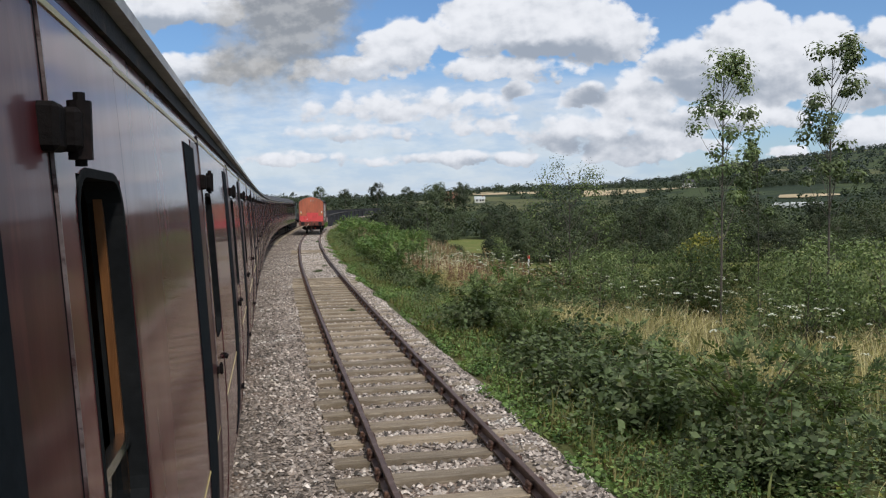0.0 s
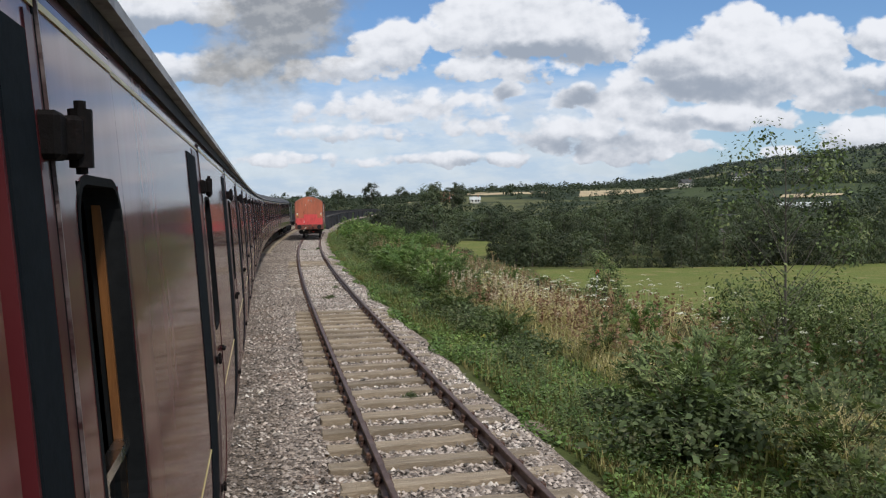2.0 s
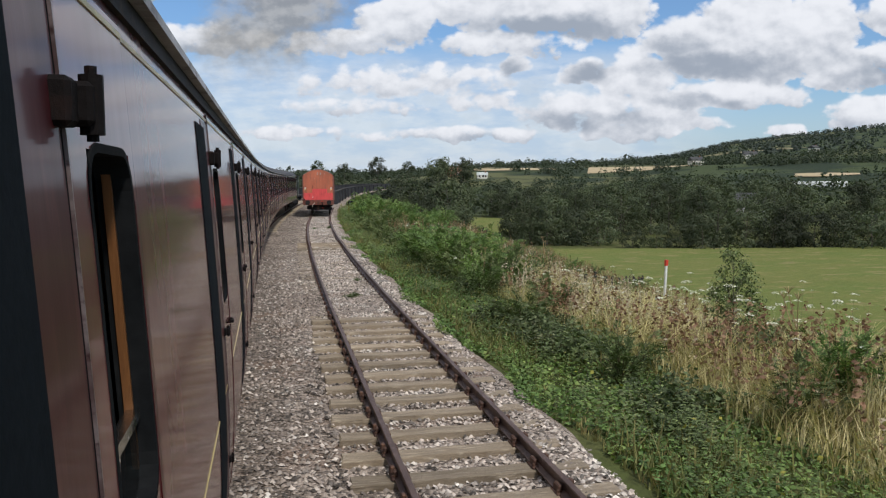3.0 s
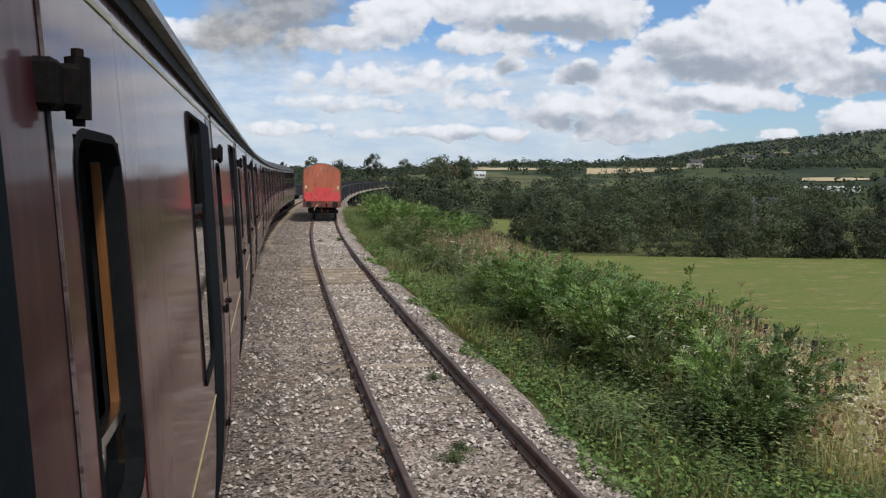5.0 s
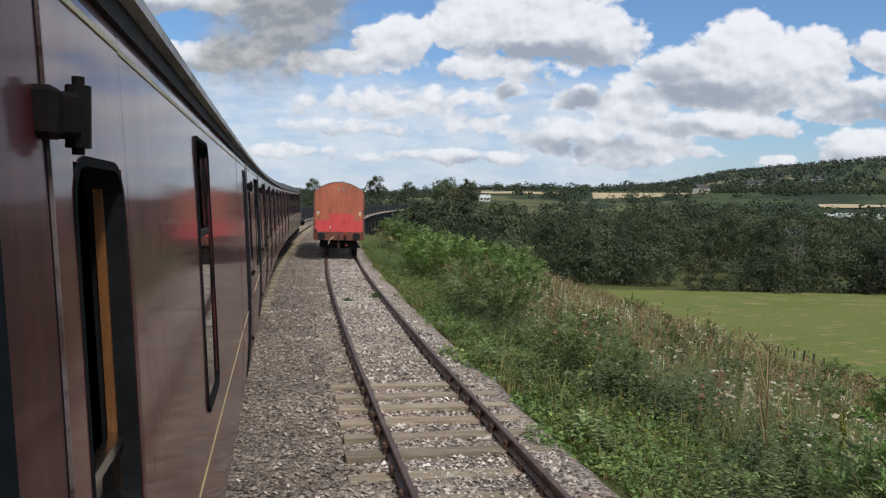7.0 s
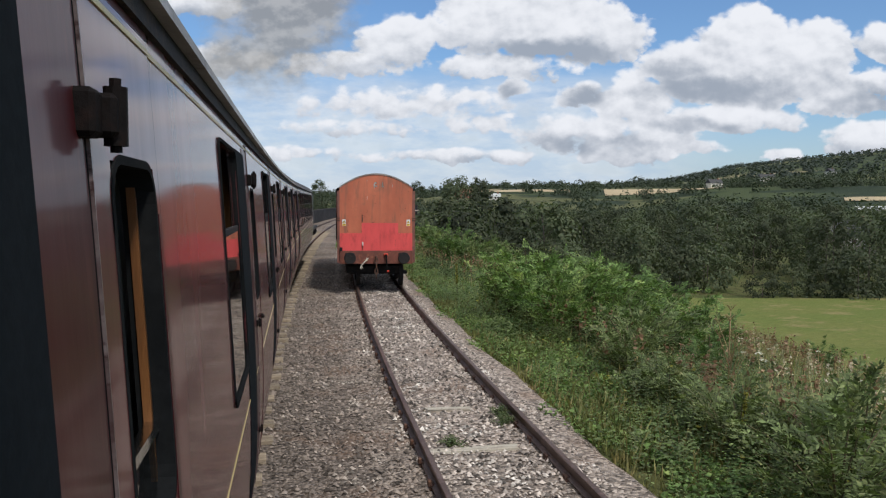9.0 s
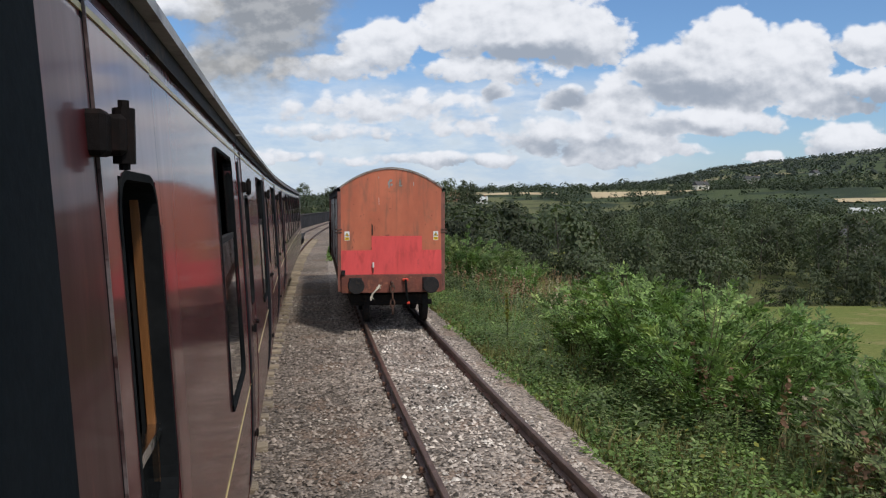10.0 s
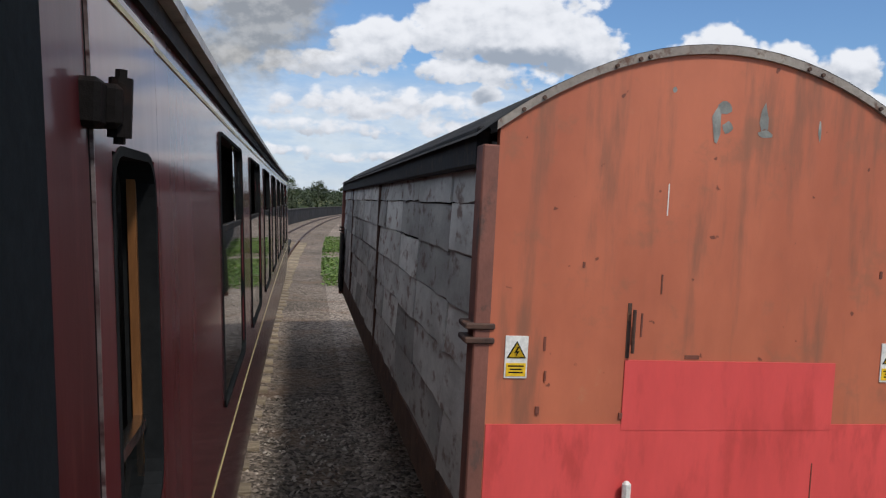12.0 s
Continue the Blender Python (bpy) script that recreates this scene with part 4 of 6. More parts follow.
# suburban compartment coaches: a door to each compartment; saloon coaches with windows between the doors
d = row(-9.41, 2.52, 7)
coach(-10.9, 8.22, d, [], "maroon compartment coach with a slam door to each bay")
d = row(8.48, 2.83, 6)
coach(8.28, 25.44, d, [], "maroon compartment coach with a slam door to each bay")
d = row(26.45, 3.34, 5)
coach(25.5, 44.84, d, [(x + 2.0, x + 2.53) for x in d], "maroon saloon coach with slam doors and tall windows")
d = row(46.66, 3.66, 5)
coach(44.9, 64.54, d, [(x + 2.0, x + 2.83) for x in d], "maroon saloon coach with slam doors and tall windows")
d = row(64.95, 3.66, 4)
coach(64.6, 92.0, d, [(x + 2.0, x + 2.83) for x in d[:-1]] + [(77.89, 79.09)] + [(79.82 + 1.93 * k, 81.02 + 1.93 * k) for k in range(6)], "long maroon saloon coach with tall windows and slam doors")

# gangway bellows between the coaches
for a, b in ((8.2, 8.3), (25.42, 25.52), (44.82, 44.92), (64.52, 64.62)):
    g = thing("gangway_bellows", place(0, (a + b) / 2, 0), "black ribbed gangway bellows between two coaches", "gangway", "gangway bellows")
    v, f = [], []
    ribs = np.linspace(a, b, 9)
    prof = [(0.62, 1.1), (0.62, 3.05), (0.45, 3.25), (-0.45, 3.25), (-0.62, 3.05), (-0.62, 1.1)]
    v = np.array([[(u * (1.0 if i % 2 else 0.93), s, z if i % 2 else z - 0.03) for u, z in prof] for i, s in enumerate(ribs)]).reshape(-1, 3)
    f = [(i * 6 + j, i * 6 + (j + 1) % 6, i * 6 + 6 + (j + 1) % 6, i * 6 + 6 + j) for i in range(8) for j in range(6)]
    part("bellows", mesh_of("bellows", bend(v), f, RUBBER), RUBBER, g).matrix_parent_inverse = g.matrix_world.inverted()
    bm = bmesh.new()
    rod(bm, (0, -(b - a) / 2, 0.95), (0, (b - a) / 2, 0.95), 0.05)
    part("coupling_bar", bm, BLACK, g)


# steam engine at the head, running tender first
def engine(s):
    e = thing("steam_engine", place(0, s, 0), "dark green steam engine with black tender and red-lined wheels", "locomotive")
    bm = block((-1.22, 0, 1.25), (1.22, 5.6, 2.75), 0.03)
    cube(bm, (-1.26, -0.03, 2.7), (1.26, 5.63, 2.8), 0.02)
    part("tender_tank", bm, ENGINE_GREEN, e)
    part("running_plate", block((-1.3, -0.2, 1.08), (1.3, 15, 1.2), 0.01), BLACK, e)
    bm = block((-1.25, 6.4, 1.2), (1.25, 8.2, 3.3), 0.05)
    part("cab", bm, ENGINE_GREEN, e, "dark green cab")
    bm = bmesh.new()
    arc = [(1.36 * math.sin(radians(a)), 3.28 + 0.5 * math.cos(radians(a)) - 0.18) for a in range(-80, 81, 16)]
    vs = [[bm.verts.new((x, y, z)) for x, z in arc] for y in (6.0, 8.3)]
    for k in range(len(arc) - 1):
        bm.faces.new((vs[0][k], vs[0][k + 1], vs[1][k + 1], vs[1][k]))
    bmesh.ops.solidify(bm, geom=bm.faces[:], thickness=0.05)
    part("cab_roof", bm, BLACK, e)
    part("boiler", rod(bmesh.new(), (0, 8.2, 2.25), (0, 13.6, 2.25), 0.78, n=24), ENGINE_GREEN, e)
    part("smoke_box", rod(bmesh.new(), (0, 13.6, 2.25), (0, 14.8, 2.25), 0.82, n=24), BLACK, e)
    part("chimney", rod(bmesh.new(), (0, 14.1, 3.0), (0, 14.1, 3.75), 0.24, 0.29, 16), BLACK, e)
    part("dome", rod(bmesh.new(), (0, 11.2, 2.9), (0, 11.2, 3.5), 0.35, 0.2, 16), ENGINE_GREEN, e)
    for y, rad in ((0.9, 0.6), (2.8, 0.6), (4.7, 0.6), (7.6, 0.85), (9.6, 0.85), (11.6, 0.85), (13.8, 0.48)):
        for u in (-0.75, 0.75):
            w = part("wheel", rod(bmesh.new(), (u - 0.06, y, rad), (u + 0.06, y, rad), rad, n=28), BLACK, e)
            part("hub", rod(bmesh.new(), (u - 0.1, y, rad), (u + 0.1, y, rad), rad * 0.25, n=12), BEAM_PAINT, w)
    for u in (-1.02, 1.02):
        part("frame_plate", block((u - 0.03, 0.1, 0.55), (u + 0.03, 5.5, 1.1), 0.02), BLACK, e)
        part("connecting_rod", block((u - 0.03, 7.6, 0.72), (u + 0.03, 11.6, 0.82), 0.01), CHROME, e)
        part("cylinder", rod(bmesh.new(), (u, 12.9, 0.85), (u, 13.9, 0.85), 0.28, n=18), BLACK, e)
    for u in (-0.86, 0.86):
        part("buffer", rod(bmesh.new(), (u, -0.6, 1.05), (u, -0.1, 1.05), 0.16, n=16), BLACK, e)
    part("buffer_beam", block((-1.25, -0.16, 0.85), (1.25, -0.04, 1.2), 0.01), SIGNAL_RED, e)
    part("lamp_iron", block((1.0, 5.7, 1.2), (1.06, 6.3, 2.9), 0.01), BLACK, e)
    bm = bmesh.new()
    for k in range(26):
        x, y = random.uniform(-0.9, 0.9), random.uniform(0.4, 5.2)
        bmesh.ops.create_icosphere(bm, subdivisions=1, radius=random.uniform(0.15, 0.35), matrix=Matrix.Translation((x, y, 2.75)))
    part("coal", bm, BLACK, e)


engine(92.6)


# ---- the van standing on the siding ----
WAG_S, WAG_L = 78.47, 13.6
WAG_C = float(siding(WAG_S)) - 0.165
van = thing("covered_van", place(WAG_C, WAG_S, 0, -0.0085), "derelict covered van with a faded orange end and grey boarded sides", "railway van")
HW, SILL, EAVE, RISE = 1.185, 1.26, 3.32, 0.44


def arch(x, extra=0.0):
    return EAVE + extra + RISE * (1 - (abs(x) / HW) ** 2.0)


def arched(y0, y1, hw, z0, extra, mat, n=18):
    bm = bmesh.new()
    xs = [-hw + 2 * hw * k / n for k in range(n + 1)]
    front = [bm.verts.new((x, y0, arch(x, extra))) for x in xs] + [bm.verts.new((hw, y0, z0)), bm.verts.new((-hw, y0, z0))]
    back = [bm.verts.new((v.co.x, y1, v.co.z)) for v in front]
    bm.faces.new(front[::-1])
    bm.faces.new(back)
    for k in range(len(front)):
        j = (k + 1) % len(front)
        bm.faces.new((front[k], front[j], back[j], back[k]))
    bmesh.ops.recalc_face_normals(bm, faces=bm.faces[:])
    return bm


part("end_panel", arched(0.0, 0.06, HW, SILL, 0.0, ORANGE), ORANGE, van, "faded orange end with rust streaks")
part("end_panel", arched(WAG_L - 0.06, WAG_L, HW, SILL, 0.0, ORANGE), ORANGE, van)
# fresh red paint over the lower end: a full-width band and a taller piece in the middle
part("painted_band", block((-HW + 0.004, -0.005, SILL), (HW - 0.004, 0.0, 1.83)), RED_PATCH, van, "brighter red repainted lower band")
part("painted_patch", block((-0.475, -0.007, 1.80), (0.715, 0.0, 2.16)), RED_PATCH, van, "brighter red repainted square")
# side boards between posts, each sheet a little uneven
wr = random.Random(8)
for sx in (-1, 1):
    rows = [SILL - 0.02, 1.62, 1.98, 2.3, 2.62, 2.92, 3.24]
    y = 0.14
    widths = []
    while y < WAG_L - 0.2:
        w = min(wr.choice((0.55, 0.95, 1.15, 1.35, 0.75)), WAG_L - 0.14 - y)
        for z0, z1 in zip(rows, rows[1:]):
            bm = block((-0.012, 0.004, 0.004), (0.012, w - 0.006, z1 - z0 - 0.008))
            bmesh.ops.subdivide_edges(bm, edges=[e for e in bm.edges if abs(e.verts[0].co.y - e.verts[1].co.y) > 0.2], cuts=3)
            for v in bm.verts:
                v.co.z += wr.uniform(-0.012, 0.012) if v.co.z < 0.1 else 0
                v.co.x += wr.uniform(-0.006, 0.006)
            ob = part("side_board", bm, OLD_BOARD, van)
            ob.matrix_basis = Matrix.Translation((sx * (HW + 0.004 + wr.uniform(0, 0.012)), y, z0 + wr.uniform(-0.008, 0.008))) @ Matrix.Rotation(-sx * 0.05, 4, "Y")
        widths.append(y + w)
        y += w
    part("side_lining", block((sx * (HW - 0.1) - 0.02, 0.06, SILL), (sx * (HW - 0.1) + 0.02, WAG_L - 0.06, 3.3)), BLACK, van)
    for y in widths[4:-1:5]:
        part("side_post", block((sx * (HW + 0.015) - 0.02, y - 0.035, SILL - 0.1), (sx * (HW + 0.015) + 0.02, y + 0.035, 3.25), 0.006), RUST, van)
    for y in (0.07, WAG_L - 0.07):
        p = part("corner_post", block((sx * (HW + 0.03) - 0.05, y - 0.07, 0.86), (sx * (HW + 0.03) + 0.05, y + 0.075, 3.2), 0.008), POST_RED, van, "rusty red-brown corner post")
        part("bracket", block((sx * (HW + 0.05) - 0.075, y - 0.085, 2.23), (sx * (HW + 0.05) + 0.075, y + 0.09, 2.26), 0.006), RUST, p)
        part("bracket", block((sx * (HW + 0.05) - 0.075, y - 0.085, 2.30), (sx * (HW + 0.05) + 0.075, y + 0.09, 2.33), 0.006), RUST, p)
    part("sole_bar", block((sx * (HW - 0.02) - 0.05, 0.0, 0.92), (sx * (HW - 0.02) + 0.06, WAG_L, SILL), 0.012), RUST, van)
    part("cant_rail", block((sx * (HW + 0.03) - 0.05, 0.15, 3.1), (sx * (HW + 0.03) + 0.02, WAG_L, 3.3), 0.012), BLACK, van)
# roof and its end bead
bm = bmesh.new()
n = 20
cols = []
for y in (-0.02, WAG_L + 0.02):
    cols.append([bm.verts.new((-(HW + 0.12) + 2 * (HW + 0.12) * k / n, y, arch(-(HW + 0.12) + 2 * (HW + 0.12) * k / n, 0.012))) for k in range(n + 1)])
for k in range(n):
    bm.faces.new((cols[0][k], cols[0][k + 1], cols[1][k + 1], cols[1][k]))
bmesh.ops.solidify(bm, geom=bm.faces[:], thickness=-0.035)
part("roof", bm, WAGON_ROOF, van, "tarred dark arched roof")
bm = bmesh.new()
xs = [-(HW + 0.02) + 2 * (HW + 0.02) * k / 24 for k in range(25)]
loops = [[bm.verts.new((x, y, arch(x, dz))) for x in xs] for y, dz in ((0.0, -0.035), (-0.018, -0.035), (-0.018, 0.01), (0.0, 0.01))]
for la, lb in zip(loops, loops[1:]):
    for k in range(24):
        bm.faces.new((la[k], la[k + 1], lb[k + 1], lb[k]))
bmesh.ops.recalc_face_normals(bm, faces=bm.faces[:])
bead = part("end_bead", bm, BEAD, van, "worn grey roof bead")
for x in (-1.08, -0.98, -0.62, -0.5, -0.45, 0.42, 0.5, 0.85, 1.05):
    part("bolt", rod(bmesh.new(), (x, -0.03, arch(x, -0.02)), (x, -0.015, arch(x, -0.02)), 0.011, n=6), RUST, bead)
# frame, buffers, couplings
beam = part("buffer_beam", block((-HW, -0.05, 0.83), (HW, 0.02, SILL - 0.004), 0.008), BEAM_PAINT, van, "rust-red steel buffer beam")
for gx_ in (-1.08, -0.62, -0.4, 0.4, 0.56, 1.08):
    for gz_ in (0.92, 1.0, 1.09, 1.18):
        part("rivet", rod(bmesh.new(), (gx_, -0.062, gz_), (gx_, -0.048, gz_), 0.013, n=6), BEAM_PAINT, beam)
for bx in (-0.86, 0.87):
    b = part("buffer", rod(bmesh.new(), (bx, -0.42, 1.04), (bx, -0.05, 1.04), 0.09, 0.12, 16), BLACK, van, "black greasy buffer")
    bm = bmesh.new()
    rod(bm, (bx, -0.47, 1.04), (bx, -0.42, 1.04), 0.185, 0.195, 28)
    bmesh.ops.bevel(bm, geom=[e for e in bm.edges if abs(e.verts[0].co.y - e.verts[1].co.y) < 0.001], offset=0.008, segments=1, affect="EDGES")
    part("buffer_head", bm, BLACK, b)
    part("buffer_plate", block((bx - 0.15, -0.075, 0.9), (bx + 0.15, -0.05, 1.19), 0.006), BLACK, b)
hook = part("draw_hook", block((-0.04, -0.3, 0.98), (0.02, -0.04, 1.1), 0.015), RUST, van)
for k, zc in enumerate((0.95, 0.78, 0.6, 0.45)):
    bm = bmesh.new()
    for i in range(12):
        a, b = 2 * math.pi * i / 12, 2 * math.pi * (i + 1) / 12
        ax, bx = (0.048 * math.cos(a), 0.048 * math.cos(b))
        pa = (ax - 0.01, -0.26, zc + 0.1 * math.sin(a)) if k % 2 == 0 else (-0.01, -0.26 + ax, zc + 0.1 * math.sin(a))
        pb = (bx - 0.01, -0.26, zc + 0.1 * math.sin(b)) if k % 2 == 0 else (-0.01, -0.26 + bx, zc + 0.1 * math.sin(b))
        rod(bm, pa, pb, 0.02, n=6)
    part("chain_link", bm, RUST, hook)
bm = bmesh.new()
hp = [(0.31, -0.06, 1.15), (0.31, -0.14, 1.12), (0.32, -0.17, 1.0), (0.33, -0.17, 0.8), (0.35, -0.15, 0.66), (0.37, -0.13, 0.6)]
for a, b in zip(hp, hp[1:]):
    rod(bm, a, b, 0.028, n=8)
pipe = part("brake_hose", bm, RUBBER, van, "black brake hose with red taps")
part("tap", block((0.24, -0.13, 1.1), (0.38, -0.06, 1.17), 0.02), SIGNAL_RED, pipe)
part("tap", block((0.34, -0.17, 0.56), (0.41, -0.1, 0.63), 0.015), SIGNAL_RED, pipe)
bm = bmesh.new()
hp = [(-0.3, -0.06, 1.02), (-0.34, -0.09, 0.94), (-0.42, -0.11, 0.86), (-0.47, -0.1, 0.8), (-0.5, -0.09, 0.73)]
for a, b in zip(hp, hp[1:]):
    rod(bm, a, b, 0.022, n=7)
for k in range(26):
    a = Vector(wr.choice(((-0.34, -0.1, 0.95), (-0.3, -0.08, 1.0), (-0.5, -0.1, 0.73), (-0.48, -0.1, 0.76))))
    rod(bm, a, a + Vector((wr.uniform(-0.05, 0.05), wr.uniform(-0.05, 0.0), wr.uniform(-0.08, 0.03))), 0.007, n=4)
part("rope_end", bm, ROPE, van, "frayed pale rope end")
lamp = part("lamp_bracket", block((-0.455, -0.05, 1.3), (-0.43, -0.01, 1.5), 0.004), RUST, van)
part("marker", block((-0.465, -0.065, 1.42), (-0.42, -0.025, 1.55), 0.014), WHITE, lamp, "white marker cap")
part("corner_step", block((-HW, -0.09, 1.25), (-HW + 0.09, -0.02, 1.37), 0.006), BLACK, van)
part("handrail", rod(bmesh.new(), (-0.45, -0.03, 2.2), (-0.45, -0.03, 2.42), 0.009, n=6), RUST, van)
part("rust_scar", block((-0.475, -0.0035, 2.17), (-0.455, 0.0, 2.45), 0.0), RUST, van)
for x, z0, z1, w in ((-0.395, 2.28, 2.4, 0.006), (-0.44, 2.24, 2.33, 0.01), (-0.9, 2.2, 2.27, 0.008), (-0.89, 2.05, 2.1, 0.006), (-0.92, 1.88, 1.92, 0.012), (-0.48, 1.86, 1.89, 0.012), (-0.1, 2.17, 2.19, 0.05), (0.95, 2.62, 2.66, 0.01), (-0.72, 2.62, 2.65, 0.008), (0.62, 1.4, 1.62, 0.003), (-0.3, 2.5, 2.6, 0.005)):
    part("rust_scar", block((x - w, -0.0085 if z1 < 2.16 else -0.0035, z0), (x + w * 0.6, 0.0, z1), 0.0), BEAM_PAINT, van, "dark rust run in the paint")
for sx_, sz_, sw, sh in ((-0.06, 3.38, 0.035, 0.17), (-0.02, 3.46, 0.05, 0.06), (0.0, 3.36, 0.03, 0.06), (0.2, 3.42, 0.035, 0.15), (0.21, 3.34, 0.05, 0.04), (0.52, 3.38, 0.012, 0.1), (-0.3, 3.53, 0.014, 0.03)):
    bm = bmesh.new()
    rim = [bm.verts.new((sx_ + sw * math.cos(k * 0.7) * wr.uniform(0.5, 1.1), -0.002, sz_ + sh * 0.6 * math.sin(k * 0.7) * wr.uniform(0.6, 1.1))) for k in range(9)]
    f = bm.faces.new(rim)
    bmesh.ops.solidify(bm, geom=[f], thickness=0.0015)
    part("scuff", bm, PATCHED, van, "worn grey patch in the paint")
part("scratch", block((-0.3, -0.002, 2.9), (-0.294, 0.0, 3.06)), WHITE, van)
# warning signs: white card, yellow triangle with a black bolt, yellow text panel with bars
for x in (-1.045, 1.045):
    sgn = part("warning_sign", block((x - 0.058, -0.006, 2.09), (x + 0.058, 0.0, 2.30), 0.0), WHITE, van, "small white and yellow electrical warning sign")
    sgn.location.z -= 0.028

    def tri_mesh(cx, cz, r, y):
        bm = bmesh.new()
        f = bm.faces.new([bm.verts.new((cx + r * math.cos(a), y, cz + r * math.sin(a))) for a in (radians(90), radians(210), radians(330))])
        bmesh.ops.solidify(bm, geom=[f], thickness=0.001)
        return bm
    part("triangle_border", tri_mesh(x, 2.218, 0.058, -0.0075), RUBBER, sgn)
    part("triangle", tri_mesh(x, 2.218, 0.046, -0.0095), SIGN_YELLOW, sgn)
    bm = bmesh.new()
    f = bm.faces.new([bm.verts.new((x + a, -0.012, 2.218 + b)) for a, b in ((0.004, 0.03), (-0.014, -0.002), (0.0, 0.001), (-0.006, -0.022), (0.014, 0.009), (0.001, 0.007), (0.012, 0.03))])
    bmesh.ops.solidify(bm, geom=[f], thickness=0.001)
    part("bolt_mark", bm, RUBBER, sgn)
    part("text_panel", block((x - 0.05, -0.008, 2.1), (x + 0.05, -0.006, 2.165)), SIGN_YELLOW, sgn)
    for k, wd in enumerate((0.04, 0.03, 0.036)):
        part("text_bar", block((x - wd, -0.0095, 2.148 - 0.016 * k), (x + wd, -0.008, 2.154 - 0.016 * k)), RUBBER, sgn)
# running gear
for y in (2.2, WAG_L - 2.2):
    part("bogie_frame", block((-0.95, y - 1.5, 0.45), (0.95, y + 1.5, 0.72), 0.03), BLACK, van)
    for off in (-1.1, 1.1):
        bm = bmesh.new()
        for u in (-0.72, 0.72):
            rod(bm, (u + 0.165 - 0.065, y + off, 0.46), (u + 0.165 + 0.065, y + off, 0.46), 0.46, n=28)
        rod(bm, (-0.85, y + off, 0.46), (1.1, y + off, 0.46), 0.07)
        part("wheel_set", bm, BLACK, van)
part("floor_frame", block((-0.9, 0.05, 0.9), (0.9, WAG_L - 0.05, SILL), 0.02), BLACK, van)
part("brake_rigging", block((-1.0, 4.6, 0.5), (-0.94, 9.0, 0.56), 0.01), RUST, van)
part("black_panel", block((-HW - 0.1, WAG_L - 0.9, 1.0), (-HW - 0.06, WAG_L - 0.02, 2.2), 0.01), BLACK, van, "black steel panel by the far corner")


# ---- viaduct, fence and far buildings ----
via = thing("viaduct", place(0, 118, 0), "dark brick railway viaduct with pilasters curving over the valley", "viaduct", kind="structure")
vkeep = via.matrix_world.inverted()


def vpart(name, v, f, mat, label=""):
    ob = part(name, mesh_of(name, bend(np.asarray(v, float)), f, mat), mat, via, label)
    ob.matrix_parent_inverse = vkeep
    return ob


for u0, u1 in ((-3.6, -3.15), (4.75, 5.2)):
    st = np.arange(112, 330, 3.0)
    v, f = sweep([(u0, -1.2), (u1, -1.2), (u1, 1.35), (u0, 1.35)], st)
    vpart("parapet", v, f, BLUE_BRICK)
    v, f = sweep([(u0 - 0.06, 1.35), (u1 + 0.06, 1.35), (u1 + 0.06, 1.48), (u0 - 0.06, 1.48)], st)
    vpart("coping", v, f, DARK_COPING, "sooty stone coping")
v, f = sweep([(-3.2, -1.0), (4.8, -1.0), (4.8, -0.45), (-3.2, -0.45)], np.arange(112, 330, 3.0))
vpart("deck", v, f, BLUE_BRICK)
for k in range(18):
    s0 = 120 + 12 * k
    v, f = sweep([(-3.5, -11), (5.1, -11), (5.1, -1.0), (-3.5, -1.0)], [s0, s0 + 0.9, s0 + 1.8])
    vpart("pier", v, f, BLUE_BRICK)
    v, f = sweep([(5.15, -11), (5.42, -11), (5.42, 1.3), (5.15, 1.3)], [s0 + 0.3, s0 + 0.9, s0 + 1.5])
    vpart("pilaster", v, f, BLUE_BRICK)
    for u0, u1 in ((-3.45, -3.1), (4.7, 5.1)):
        vs, fs = [], []
        for i in range(13):
            a = math.pi * i / 12
            y = s0 + 6.9 - 5.1 * math.cos(a)
            vs += [(u0, y, -6.6 + 4.9 * math.sin(a)), (u1, y, -6.6 + 4.9 * math.sin(a)), (u1, y, -1.0), (u0, y, -1.0)]
        for i in range(12):
            for j in range(4):
                fs.append((i * 4 + j, i * 4 + (j + 1) % 4, i * 4 + 4 + (j + 1) % 4, i * 4 + 4 + j))
        vpart("arch_wall", vs, fs, BLUE_BRICK)
v, f = sweep([(-3.6, -10.5), (5.2, -10.5), (5.2, -0.6), (-3.6, -0.6)], [111.5, 113, 115])
vpart("abutment", v, f, BLUE_BRICK)

# post and wire fence along the pasture
fence = thing("field_fence", Matrix(), "dark weathered post and wire fence along the pasture", "fence")
post_shapes = []
for k in range(3):
    bm = block((-0.05, -0.05, -0.4), (0.05, 0.05, 0.92), 0.01)
    r = random.Random(k)
    for v in bm.verts:
        v.co += Vector((r.uniform(-0.012, 0.012), r.uniform(-0.012, 0.012), r.uniform(-0.02, 0.02)))
    post_shapes.append(shape(bm, POST_WOOD, "post"))
tops = []
fr = random.Random(3)
for k in range(24):
    s = 37.5 + 2.5 * k
    u = 17.2 + (s - 47) * 0.54 - 0.0022 * (s - 47) ** 2
    x, y, _ = bend((u, s, 0))
    z = float(ground_z(x, y))
    ob = part("post", fr.choice(post_shapes), POST_WOOD, fence)
    ob.matrix_basis = Matrix.Translation((x, y, z)) @ Euler((fr.uniform(-0.06, 0.06), fr.uniform(-0.06, 0.06), fr.uniform(0, 3))).to_matrix().to_4x4()
    tops.append(Vector((x, y, z)))
for h in (0.28, 0.52, 0.78):
    bm = bmesh.new()
    for a, b in zip(tops, tops[1:]):
        rod(bm, a + Vector((0, 0, h)), b + Vector((0, 0, h)), 0.0035, n=3)
    part("wire", bm, WIRE, fence)

